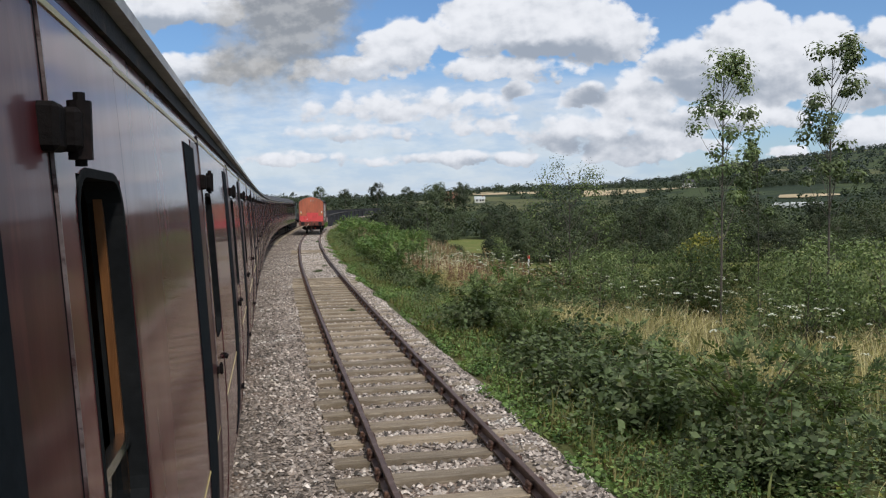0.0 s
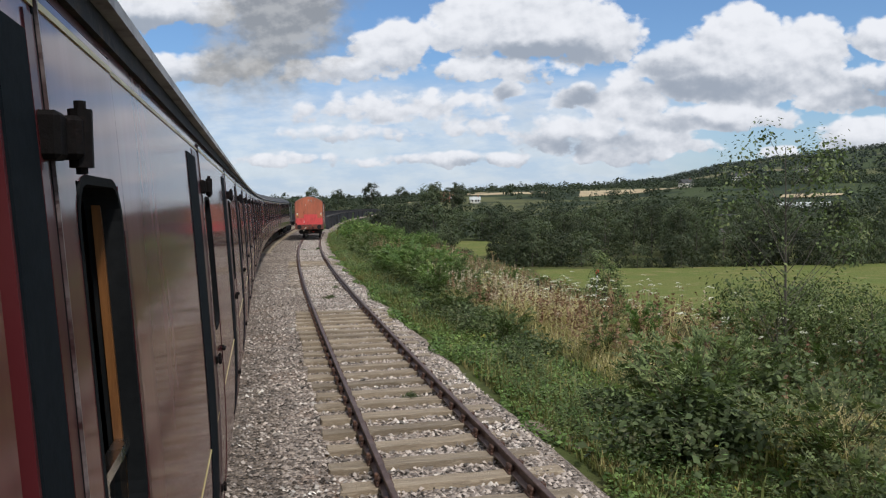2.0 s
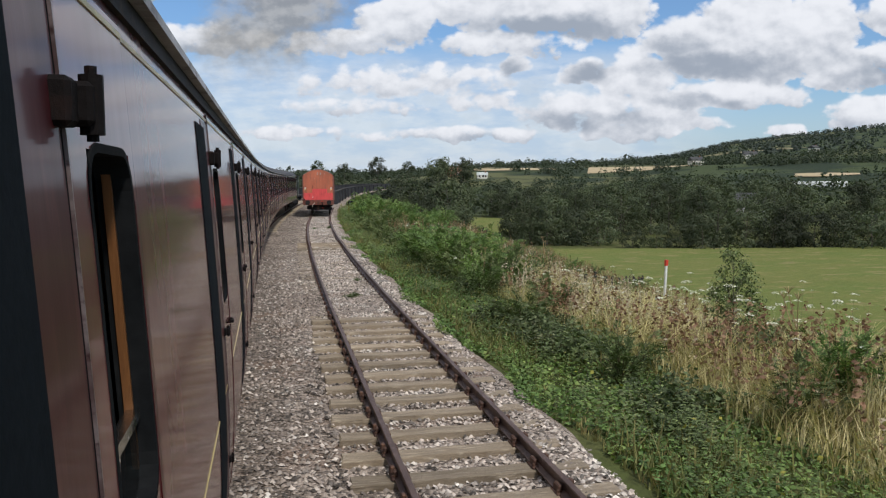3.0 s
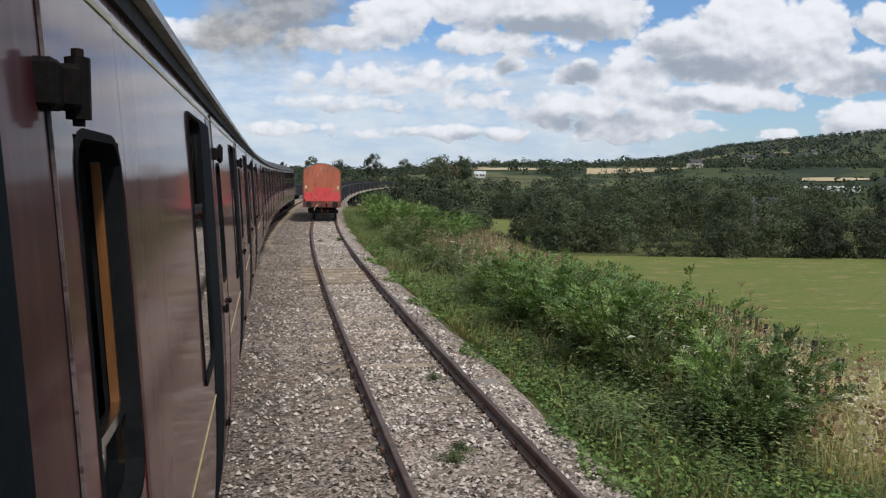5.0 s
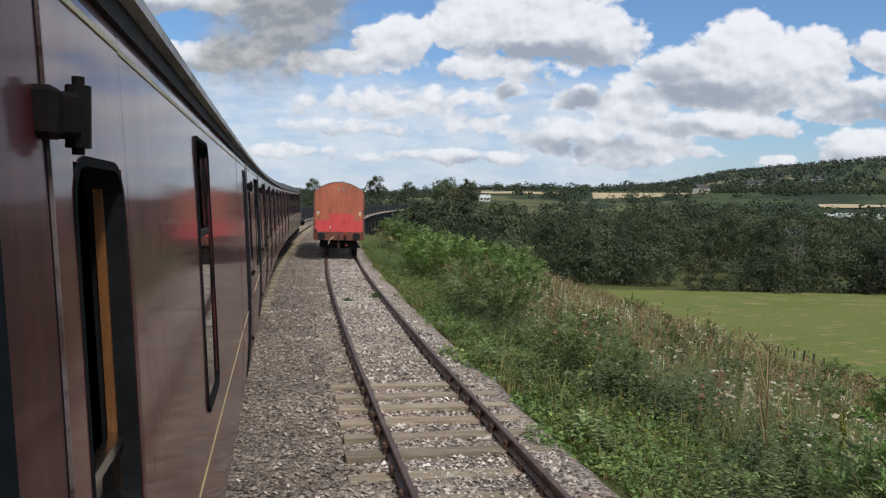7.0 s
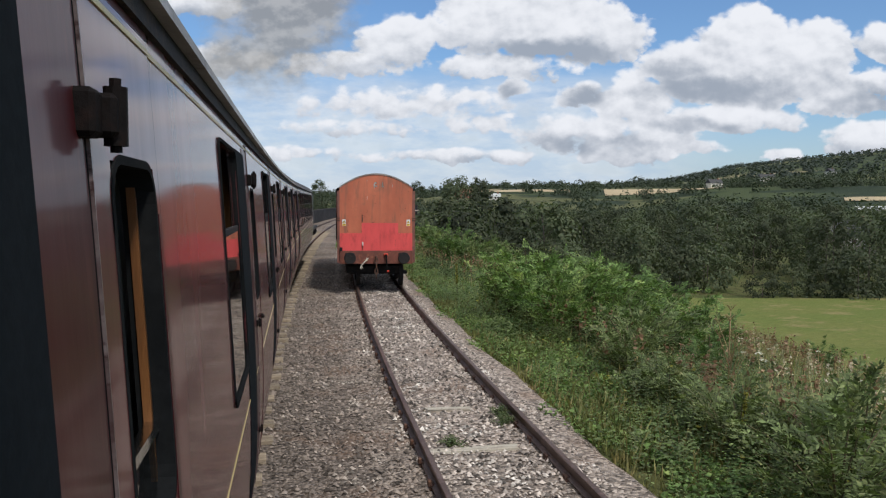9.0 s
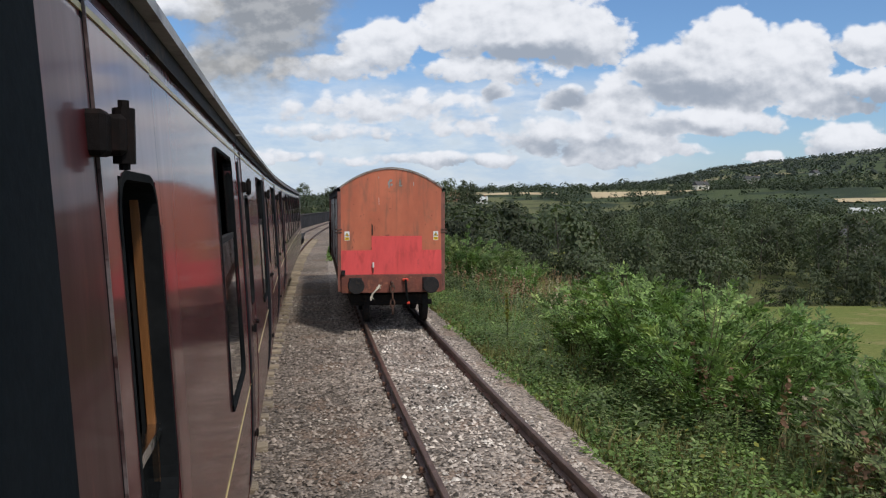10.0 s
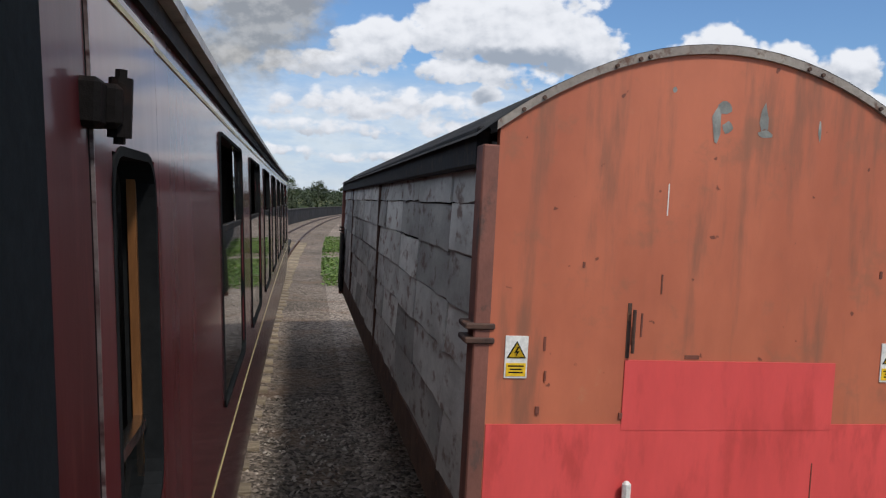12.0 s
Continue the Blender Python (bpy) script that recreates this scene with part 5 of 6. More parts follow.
# red and white marker post
x, y = 16.0, 39.0
z = float(ground_z(x, y))
mk = thing("marker_post", Matrix.Translation((x, y, z)) @ Matrix.Rotation(0.03, 4, "Y"), "white marker post with a red top", "marker post")
part("post", block((-0.04, -0.04, -0.3), (0.04, 0.04, 1.85), 0.008), WHITE, mk)
part("top", block((-0.055, -0.055, 1.83), (0.055, 0.055, 2.05), 0.01), SIGNAL_RED, mk, "red painted top")

# old sleeper left on the ballast shoulder and a stone block by the rail
bm = block((-0.13, -1.1, 0), (0.13, 1.1, 0.14), 0.015)
old = new("discarded_sleeper", shape(bm, SLEEPER, "discarded_sleeper"))
old.matrix_world = place(5.75, 16.8, -0.4, 0.35) @ Matrix.Rotation(0.05, 4, "X")
tagged(old, "weathered timber sleeper dumped beside the ballast", "sleeper")
for s, w, turn in ((62.1, 0.55, 0.03), (64.0, 0.32, -0.06)):
    bm = block((-w, -0.07, -0.03), (w, 0.075, 0.012), 0.006)
    r = random.Random(int(s))
    for v in bm.verts:
        v.co += Vector((r.uniform(-0.04, 0.04), r.uniform(-0.015, 0.015), 0))
    ob = new("timber_board", shape(bm, PALE_TIMBER, "timber_board"))
    ob.matrix_world = place(float(siding(s)) - 0.1, s, -0.155, turn)
    tagged(ob, "pale bleached board sunk in the ballast between the rails", "board", "boards in the ballast")
for s, u, k in ((36.6, 4.95, 0.3), (35.9, 5.1, 0.22), (52.0, 5.6, 0.25), (58.5, 5.75, 0.2)):
    bm = bmesh.new()
    bmesh.ops.create_icosphere(bm, subdivisions=2, radius=k)
    for v in bm.verts:
        v.co = Vector((v.co.x * 1.2, v.co.y, v.co.z * 0.5)) * (0.85 + 0.3 * noise.noise(v.co * 5 + Vector((s, 0, 0))))
    ob = new("stone_lump", shape(bm, COPING, "stone_lump"))
    ob.matrix_world = place(u, s, -0.28)
    tagged(ob, "pale lichened lump of stone beside the track", "stone", "stone lumps")


def house(az, dist, w, d, h, roof_h, wall, roof, turn, label):
    a = radians(az)
    x, y = EYE0[0] + dist * math.sin(a), EYE0[1] + dist * math.cos(a)
    t = thing("farm_house", Matrix.Translation((x, y, float(ground_z(x, y)))) @ Matrix.Rotation(turn, 4, "Z"), label, "house", "far farm buildings")
    part("wall", block((-w / 2, -d / 2, -2), (w / 2, d / 2, h)), wall, t)
    bm = bmesh.new()
    e = 0.4
    a_, b_, c_, d_, r1, r2 = [bm.verts.new(p) for p in ((-w / 2 - e, -d / 2 - e, h), (w / 2 + e, -d / 2 - e, h), (w / 2 + e, d / 2 + e, h), (-w / 2 - e, d / 2 + e, h), (-w / 2 - e, 0, h + roof_h), (w / 2 + e, 0, h + roof_h))]
    for f in ((a_, b_, r2, r1), (c_, d_, r1, r2), (a_, r1, d_), (b_, c_, r2), (a_, d_, c_, b_)):
        bm.faces.new(f)
    part("roof", bm, roof, t)
    part("chimney", block((w / 4, -0.5, h), (w / 4 + 0.9, 0.4, h + roof_h + 1.1)), TILE_RED, t)
    for k in (-0.3, 0.05, 0.3):
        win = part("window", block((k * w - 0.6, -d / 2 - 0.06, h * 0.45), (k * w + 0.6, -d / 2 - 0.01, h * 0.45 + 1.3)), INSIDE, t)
        part("frame", block((k * w - 0.7, -d / 2 - 0.04, h * 0.45 - 0.1), (k * w + 0.7, -d / 2 - 0.005, h * 0.45 + 1.4)), WHITE, win)
    return t


house(16.1, 566, 7.5, 6, 2.4, 2.4, PLASTER, ROOF_PALE, -0.2, "white rendered farm house with a pale roof")
house(14.0, 590, 12, 8, 3.5, 3.6, TILE_RED, TILE_RED, 0.3, "red brick farm house with a clay tile roof")
house(36.9, 240, 12, 8, 4.5, 3.5, COPING, ROOF_GREY, -0.5, "grey barn with a slate roof half hidden in trees")
house(31.2, 820, 14, 8, 5, 4, PLASTER, ROOF_GREY, 0.1, "pale house on the wooded hillside")
house(34.6, 1000, 16, 9, 5, 4, PLASTER, ROOF_GREY, -0.3, "pale house on the wooded hillside")
house(38.5, 1150, 14, 9, 6, 4, PLASTER, ROOF_GREY, 0.4, "pale house on the wooded hillside")

# long white growing tunnels on the slope
for k in range(3):
    a = radians(38.9 + 1.15 * k)
    x, y = EYE0[0] + 360 * math.sin(a), EYE0[1] + 360 * math.cos(a)
    t = thing("growing_tunnel", Matrix.Translation((x, y, float(ground_z(x, y)))) @ Matrix.Rotation(-radians(35), 4, "Z"), "long white plastic growing tunnel on the slope", "polytunnel", "growing tunnels")
    bm = bmesh.new()
    cols = [[bm.verts.new((xx, 2.6 * math.cos(math.pi * i / 10), 2.4 * math.sin(math.pi * i / 10))) for i in range(11)] for xx in (-3.4, -1.1, 1.1, 3.4)]
    for ca_, cb_ in zip(cols, cols[1:]):
        for i in range(10):
            bm.faces.new((ca_[i], ca_[i + 1], cb_[i + 1], cb_[i]))
    bm.faces.new(cols[0])
    bm.faces.new(cols[-1][::-1])
    part("cover", bm, ROOF_PALE, t)
    part("door", block((-3.46, -0.7, 0), (-3.41, 0.7, 1.9)), WHITE, t)


# ---- plants ----
prng = np.random.default_rng(11)


def unit(v):
    return v / np.maximum(np.linalg.norm(v, axis=-1, keepdims=True), 1e-9)


def leaves(c, size, g, aspect=0.5, lift=0.6, face=None):
    """Diamond leaves at the places c, tilted at random, faces mostly up."""
    n = len(c)
    a = unit(g.normal(size=(n, 3)) * (1, 1, 0.45))
    nrm = unit(g.normal(size=(n, 3)) * 0.7 + np.array((0, 0, lift))) if face is None else unit(face + g.normal(size=(n, 3)) * 0.27)
    if face is not None:
        a = unit(np.cross(nrm, a))
    b = unit(np.cross(nrm, a))
    s = np.broadcast_to(np.asarray(size, float), (n,))[:, None]
    return np.stack((c - a * s, c + b * s * aspect, c + a * s, c - b * s * aspect), 1)


def pinnate(base, way, length, g, pairs=4, leaf=0.036):
    """Ash- or elder-like compound leaves: leaflets in pairs along each drooping midrib."""
    n = len(base)
    way = unit(way)
    flat = unit(np.cross(way, np.array((0, 0, 1.0)) + g.normal(size=(n, 3)) * 0.35))
    out = []
    for k in range(pairs + 1):
        t = (k + 0.6) / (pairs + 0.6)
        p = base + way * (length * t)[:, None] - np.array((0, 0, 1.0)) * (0.35 * length * t * t)[:, None]
        for sgn in ((-1, 1) if k < pairs else (0,)):
            d = unit(way * 0.55 + flat * sgn * 0.9) if sgn else way
            ln = leaf * (1.15 - 0.35 * abs(t - 0.55)) * (0.8 + 0.4 * g.random(n))
            m = p + d * ln[:, None]
            w = unit(np.cross(d, np.cross(way, flat) + g.normal(size=(n, 3)) * 0.25))
            w = w * (ln * 0.42)[:, None]
            out.append(np.stack((m - d * ln[:, None], m + w, m + d * ln[:, None], m - w), 1))
    return np.concatenate(out)


def shoots(g, count, height, spread, droop=0.3):
    """Curved shoots from one root: an array (count, 6, 3)."""
    a = g.random(count) * 6.283
    lean = g.random(count) ** 0.7 * spread
    h = height * (0.55 + 0.45 * g.random(count))
    t = np.linspace(0, 1, 6)[None]
    x = np.cos(a)[:, None] * lean[:, None] * t ** 1.2
    y = np.sin(a)[:, None] * lean[:, None] * t ** 1.2
    z = h[:, None] * (t - droop * t ** 3 * (lean / max(spread, 0.01))[:, None])
    return np.stack((x, y, z), -1)


def along(paths, g, n, lo=0.25):
    """n places on the shoots, and the way that each shoot goes there."""
    k = g.integers(0, len(paths), n)
    t = (lo + (1 - lo) * g.random(n)) * (paths.shape[1] - 1.001)
    i = t.astype(int)
    f = (t - i)[:, None]
    p = paths[k, i] * (1 - f) + paths[k, i + 1] * f
    return p, unit(paths[k, i + 1] - paths[k, i])


def stems(paths, r0, r1, mat, n=4):
    v, f = [], []
    ring_ = [(math.cos(2 * math.pi * k / n), math.sin(2 * math.pi * k / n)) for k in range(n)]
    for p in paths:
        b = len(v)
        for i, q in enumerate(p):
            r = r0 + (r1 - r0) * i / (len(p) - 1)
            v += [(q[0] + cx * r, q[1] + cy * r, q[2]) for cx, cy in ring_]
        for i in range(len(p) - 1):
            f += [(b + i * n + k, b + i * n + (k + 1) % n, b + i * n + n + (k + 1) % n, b + i * n + n + k) for k in range(n)]
    return mesh_of("stems", v, f, mat)


HIDE = Matrix.Translation((0, 0, 0))


def ash_bush(seed, height, spread, n, mat, label, group):
    g = np.random.default_rng(seed)
    t = thing("shrub", HIDE, label, "shrub", group)
    p = shoots(g, 26, height, spread)
    part("branchwork", stems(p[::2], 0.018, 0.005, STEM, 3), STEM, t)
    base, way = along(p, g, n, 0.18)
    out = unit(base * (1, 1, 0.15) + g.normal(size=base.shape) * 0.12)
    way = unit(out * 0.9 + way * 0.35 + g.normal(size=base.shape) * 0.45 + np.array((0, 0, 0.25)))
    q = pinnate(base, way, 0.16 + 0.13 * g.random(n), g)
    part("foliage", quads("foliage", q, mat), mat, t)
    return t


def mound(seed, height, spread, n, mat, size, label, group):
    g = np.random.default_rng(seed)
    t = thing("bramble_bush", HIDE, label, "bush", group)
    p = shoots(g, 30, height, spread, 0.75)
    part("branchwork", stems(p[::3], 0.012, 0.004, STEM, 3), STEM, t)
    c, way = along(p, g, n, 0.12)
    c = c + g.normal(size=c.shape) * 0.09
    c[:, 2] = np.maximum(c[:, 2], 0.02)
    q = leaves(c, size * (0.6 + 0.8 * g.random(n)), g, 0.62, 0.9)
    part("foliage", quads("foliage", q, mat), mat, t)
    return t


def drop(x, y, sink=0.05):
    return float(ground_z(x, y)) - sink


def at_track(u, s):
    x, y, _ = bend((u, s, 0))
    return float(x), float(y)


def stand(proto, u, s, scale, turn, used={}):
    """Stands a copy beside the track; the first goes to the prototype itself."""
    x, y = at_track(u, s)
    m = Matrix.Translation((x, y, drop(x, y))) @ Matrix.Rotation(turn, 4, "Z") @ Matrix.Scale(scale, 4)
    if proto.name not in used:
        used[proto.name] = 1
        proto.matrix_world = m
        return proto
    ob = copy_thing(proto, m)
    ob.matrix_basis = m
    return ob


ASH = [ash_bush(21 + k, 1.9, 1.1, 520, ASH_LEAF, "bright green ash-leaved shrub on the bank", "leafy shrubs on the bank") for k in range(3)]
ELD = [ash_bush(31 + k, 1.5, 1.0, 340, BUSH_LEAF, "dark green leafy shrub on the bank", "dark shrubs on the bank") for k in range(3)]
BRA = [mound(41 + k, 1.0, 1.25, 1700, BRAMBLE_LEAF, 0.047, "low dark bramble thicket beside the ballast", "bramble thickets") for k in range(3)]
pr = random.Random(17)
for u, s, k in ((7.3, 40.3, 1.1), (7.9, 41.6, 1.05), (8.3, 39.2, 1.0), (8.9, 40.6, 1.0), (8.0, 37.8, 0.9), (9.4, 42.0, 0.9), (7.4, 70.2, 1.15), (8.3, 71.4, 1.35), (7.7, 72.9, 1.3), (9.2, 73.2, 1.3), (8.2, 74.6, 1.3), (7.4, 75.6, 0.9), (9.6, 75.4, 1.0), (9.0, 68.6, 0.9), (10.2, 70.0, 0.95), (9.5, 66.8, 0.7), (9.8, 72.5, 1.3), (10.8, 74.5, 1.3), (11.8, 73.0, 1.2), (10.5, 76.6, 1.25), (12.5, 76.0, 1.2), (8.7, 77.0, 0.9), (7.3, 73.8, 1.1), (8.6, 70.3, 1.15), (9.4, 71.6, 1.25), (11.6, 71.0, 1.1)):
    stand(pr.choice(ASH), u, s, k, pr.uniform(0, 6))
for u, s, k in ((7.0, 13.2, 0.8), (7.7, 14.5, 1.0), (8.2, 10.2, 0.9), (7.2, 17.5, 0.9), (8.2, 21.5, 0.7), (7.0, 24.0, 0.8), (6.9, 28.5, 0.8), (8.2, 30.5, 0.9), (7.6, 33.5, 0.8), (7.0, 44.5, 0.8), (6.9, 52.5, 0.8), (7.3, 58.0, 1.1), (7.0, 59.6, 1.0), (8.0, 60.6, 1.1), (7.2, 61.8, 0.9), (9.4, 57.5, 0.8), (10.5, 47.5, 0.8), (8.2, 67.2, 1.2), (8.8, 68.3, 1.25), (7.6, 66.2, 0.9), (9, 92, 1.3), (8, 97, 1.3), (11, 100, 1.6), (8.5, 104, 1.6)):
    stand(pr.choice(ELD), u, s, k, pr.uniform(0, 6))
for k in range(56):
    s = 5 + 90 * pr.random()
    u = 6.6 + 2.8 * pr.random() ** 1.5 + (0.6 if s > 30 else 0)
    stand(pr.choice(BRA), u, s, pr.uniform(0.45, 0.85), pr.uniform(0, 6))
for k in range(44):
    s = 6 + 88 * pr.random()
    stand(pr.choice(BRA), 6.5 + 1.3 * pr.random() + 0.012 * s, s, pr.uniform(0.32, 0.58), pr.uniform(0, 6))
for k in range(14):
    s = 13 + 9 * pr.random()
    stand(pr.choice(ELD + BRA), 10.5 + 7.5 * pr.random(), s, pr.uniform(1.0, 1.4), pr.uniform(0, 6))
for k in range(28):
    s = 88 + 24 * pr.random()
    stand(pr.choice(ELD + ASH), 8 + 9 * pr.random() ** 1.3, s, pr.uniform(0.8, 1.5), pr.uniform(0, 6))
# dense dark growth close to the ballast, then taller leafy clumps out over the slope
for k in range(30):
    s = 4 + 16 * pr.random()
    stand(pr.choice(BRA + ELD[:1]), 6.7 + 2.6 * pr.random(), s, pr.uniform(0.85, 1.3), pr.uniform(0, 6))
for k in range(16):
    s = 6 + 26 * pr.random()
    stand(pr.choice(ELD + ASH), 8.5 + 8 * pr.random(), s, pr.uniform(0.45, 0.8), pr.uniform(0, 6))
for k in range(46):
    s = 33 + 13 * pr.random()
    stand(pr.choice(ASH + ELD), 6.8 + (1.7 if s < 42 else 3.2) * pr.random(), s, pr.uniform(0.6, 1.1), pr.uniform(0, 6))
for k in range(54):
    s = 44 + 40 * pr.random()
    stand(pr.choice(ELD + ASH[:1] + BRA), 7.2 + 16 * pr.random() ** 1.2, s, pr.uniform(0.45, 0.95), pr.uniform(0, 6))
for k in range(16):
    s = 4 + 22 * pr.random()
    stand(pr.choice(BRA), 6.9 + 8 * pr.random(), s, pr.uniform(0.7, 1.1), pr.uniform(0, 6))


def blades(n, s_lo, s_hi, u_lo, u_hi, h, w, mat, name, label, keep=None, seed=1, lean=0.45):
    g = np.random.default_rng(seed)
    s = s_lo + (s_hi - s_lo) * g.random(n)
    u = u_lo + (u_hi - u_lo) * g.random(n) ** 1.35
    if keep is not None:
        ok = keep(u, s) > g.random(n)
        s, u = s[ok], u[ok]
    n = len(s)
    p = bend(np.stack((u, s, 0 * s), -1))
    p[:, 2] = ground_z(p[:, 0], p[:, 1]) - 0.03
    hh = h * (0.45 + 0.75 * g.random(n)) * (0.75 + 0.4 * wave(u, s, 0.8, seed))
    a = g.random(n) * 6.283
    bow = np.stack((np.cos(a), np.sin(a), 0 * a), -1) * (hh * lean * (0.3 + g.random(n)))[:, None]
    across = np.stack((-np.sin(a + 0.6), np.cos(a + 0.6), 0 * a), -1) * (w * (0.6 + 0.8 * g.random(n)))[:, None]
    mid = p + bow * 0.3 + np.array((0, 0, 0.6)) * hh[:, None]
    tip = p + bow + np.array((0, 0, 1.0)) * hh[:, None]
    q1 = np.stack((p - across, p + across, mid + across * 0.8, mid - across * 0.8), 1)
    q2 = np.stack((mid - across * 0.8, mid + across * 0.8, tip + across * 0.12, tip - across * 0.12), 1)
    return tagged(new(name, quads(name, np.concatenate((q1, q2)), mat)), label, "grass", kind="stuff")


def open_ground(u, s):
    """Where dry grass stands clear of the leafy weeds."""
    a = step01(u, 7.3, 8.8) * step01(s, 6, 9) * step01(s, 42, 37) * (wave(u, s, 0.45, 5.0) > -0.35)
    b = 0.5 * step01(u, 9.0, 11.5) * step01(s, 40, 46) * (wave(u, s, 0.3, 4.0) > -0.1)
    return np.maximum(a, b)


def verge(u, s):
    return 0.35 + 0.65 * (wave(u, s, 0.7, 3.0) > -0.2)


def dry_spots(u, s):
    open_ = (wave(u, s, 0.35, 8.0) > 0.12 - 0.75 * step01(s, 5, 9) * step01(s, 43, 37)) * 0.9 + 0.14
    return open_ * step01(u, 7.2, 9.0) * (1 - 0.85 * step01(s, 40, 45))


def brown_spots(u, s):
    return ((wave(u, s, 0.3, 4.0) > 0.3 - 0.7 * step01(s, 40, 48) * step01(u, 8, 12)) * (0.25 + 0.65 * (wave(u, s, 1.1, 2.0) > -0.1)) + 0.06) * step01(u - 4.5 * step01(s, 58, 66), 7.5, 9.5)


def arching(u, s):
    return (0.12 + 0.88 * (wave(u, s, 0.5, 5.0) > -0.3)) * step01(u, 6.9, 8.2)


def fence_u(s):
    return np.clip(17.2 + (s - 47) * 0.54, 8, 44)


def inside(u, s):
    return verge(u, s) * (u < fence_u(np.maximum(s, 42)) + 1.5) * (1 - 0.6 * open_ground(u, s)) * (0.25 + 0.75 * step01(u, 6.6, 8.5)) * (1 - 0.6 * step01(s, 64, 68) * step01(u, 12, 10))


blades(95000, 2, 110, 5.6, 30, 0.5, 0.014, GRASS, "grass", "long green meadow grass on the bank", inside, 2)
blades(30000, 2, 96, 5.5, 7.1, 0.24, 0.012, GRASS, "grass", "short green grass along the ballast edge", verge, 6)
blades(46000, 8, 42, 7.6, 16, 0.75, 0.008, DRY_GRASS, "dry_grass", "arching pale straw-coloured grass", arching, 8, 0.95)
blades(85000, 2, 96, 6.8, 22, 0.85, 0.009, DRY_GRASS, "dry_grass", "tall straw-coloured dry grass", dry_spots, 3, 0.55)
blades(24000, 20, 110, 7.4, 34, 0.8, 0.011, DRY_STALK, "dead_stalks", "brown seeding dock and thistle stalks", brown_spots, 4, 0.15)


def herbs(n, seed, s0=2, s1=94, u0=5.9, du=15, top=1.0):
    """Leafy herbs: upright stems set with pairs of leaves; nettle-like."""
    g = np.random.default_rng(seed)
    k = g.integers(0, max(1, n // 14), n)
    cs, cu, ch, cl = [g.random(n // 14 + 1)[k] for _ in range(4)]
    off = g.normal(size=(n, 2)) * (0.12 + 0.16 * ch)[:, None]
    s = s0 + (s1 - s0) * cs + off[:, 0]
    u = u0 + du * cu ** 1.6 + np.maximum(off[:, 1], -0.3)
    p = bend(np.stack((u, s, 0 * s), -1))
    p[:, 2] = ground_z(p[:, 0], p[:, 1]) - 0.02
    ok = (1 - 0.85 * open_ground(u, s)) * (0.35 + 0.65 * (wave(u, s, 0.6, seed) > -0.25)) > g.random(n)
    ok = ok & (u < fence_u(np.maximum(s, 42)) + 0.8)
    s, u, p, ch, cl, off = s[ok], u[ok], p[ok], ch[ok], cl[ok], off[ok]
    n = len(s)
    h = top * (0.25 + 1.0 * ch ** 1.3) * (0.65 + 0.35 * g.random(n)) * (0.9 + 0.4 * wave(u, s, 0.5, 6.0))
    lean = g.normal(size=(n, 3)) * 0.12 * (1, 1, 0) + np.stack((off[:, 1], off[:, 0], 0 * h), -1) * 0.7
    out = []
    for k in range(15):
        t = 0.1 + 0.9 * k / 14
        c = p + lean * t + np.array((0, 0, 1.0)) * (h * t)[:, None]
        a = k * 2.4 + g.random(n) * 0.8
        d = np.stack((np.cos(a), np.sin(a), -0.15 + 0.3 * g.random(n)), -1)
        ln = (0.014 + 0.022 * g.random(n)) * (0.75 + 1.3 * cl ** 2) * (1.25 - 0.6 * t)
        m = c + d * ln[:, None]
        w = np.stack((-np.sin(a), np.cos(a), 0 * a), -1) * (ln * 0.45)[:, None]
        out.append(np.stack((c, m + w, c + d * (2 * ln)[:, None], m - w), 1))
    return np.concatenate(out)


tagged(new("herbs", quads("herbs", herbs(15000, 5), BUSH_LEAF)), "tangled green nettles and herbs on the bank", "weeds", kind="stuff")
tagged(new("herbs", quads("herbs", herbs(9500, 15), ASH_LEAF)), "lighter green weeds among the grass", "weeds", kind="stuff")


tagged(new("herbs", quads("herbs", np.concatenate((herbs(8000, 25, 34, 100, 8.5, 22, 1.25), herbs(5200, 27, 34, 64, 6.8, 7, 1.4))), BUSH_LEAF)), "patches of leafy weeds among the seeding grass", "weeds", kind="stuff")
tagged(new("herbs", quads("herbs", herbs(5200, 26, 68, 92, 5.9, 10, 1.1), ASH_LEAF)), "fresh light green weeds beside the van", "weeds", kind="stuff")


def seeders(n, seed, s0, s1, u0, u1, h, size, count):
    """Dock- and thistle-like plants: a bare stalk with many small seed heads over its upper half."""
    g = np.random.default_rng(seed)
    s, u = s0 + (s1 - s0) * g.random(n), u0 + (u1 - u0) * g.random(n) ** 1.2
    near = (wave(u, s, 0.33, seed) > 0.0) * 0.85 + 0.15 > g.random(n)
    s, u = s[near], u[near]
    n = len(s)
    p = bend(np.stack((u, s, 0 * s), -1))
    p[:, 2] = ground_z(p[:, 0], p[:, 1])
    top = p + np.stack((g.normal(size=n) * 0.12, g.normal(size=n) * 0.12, h * (0.6 + 0.6 * g.random(n))), -1)
    out = []
    for k in range(count):
        t = (0.5 + 0.5 * g.random(n))[:, None]
        c = p + (top - p) * t + g.normal(size=(n, 3)) * 0.045 * (1.3 - t)
        out.append(leaves(c, size * (0.6 + 0.8 * g.random(n)), g, 0.7, 0.3))
    w = np.array((0.005, 0.004, 0))
    out.append(np.stack((p - w, p + w, top + w * 0.5, top - w * 0.5), 1))
    return np.concatenate(out)


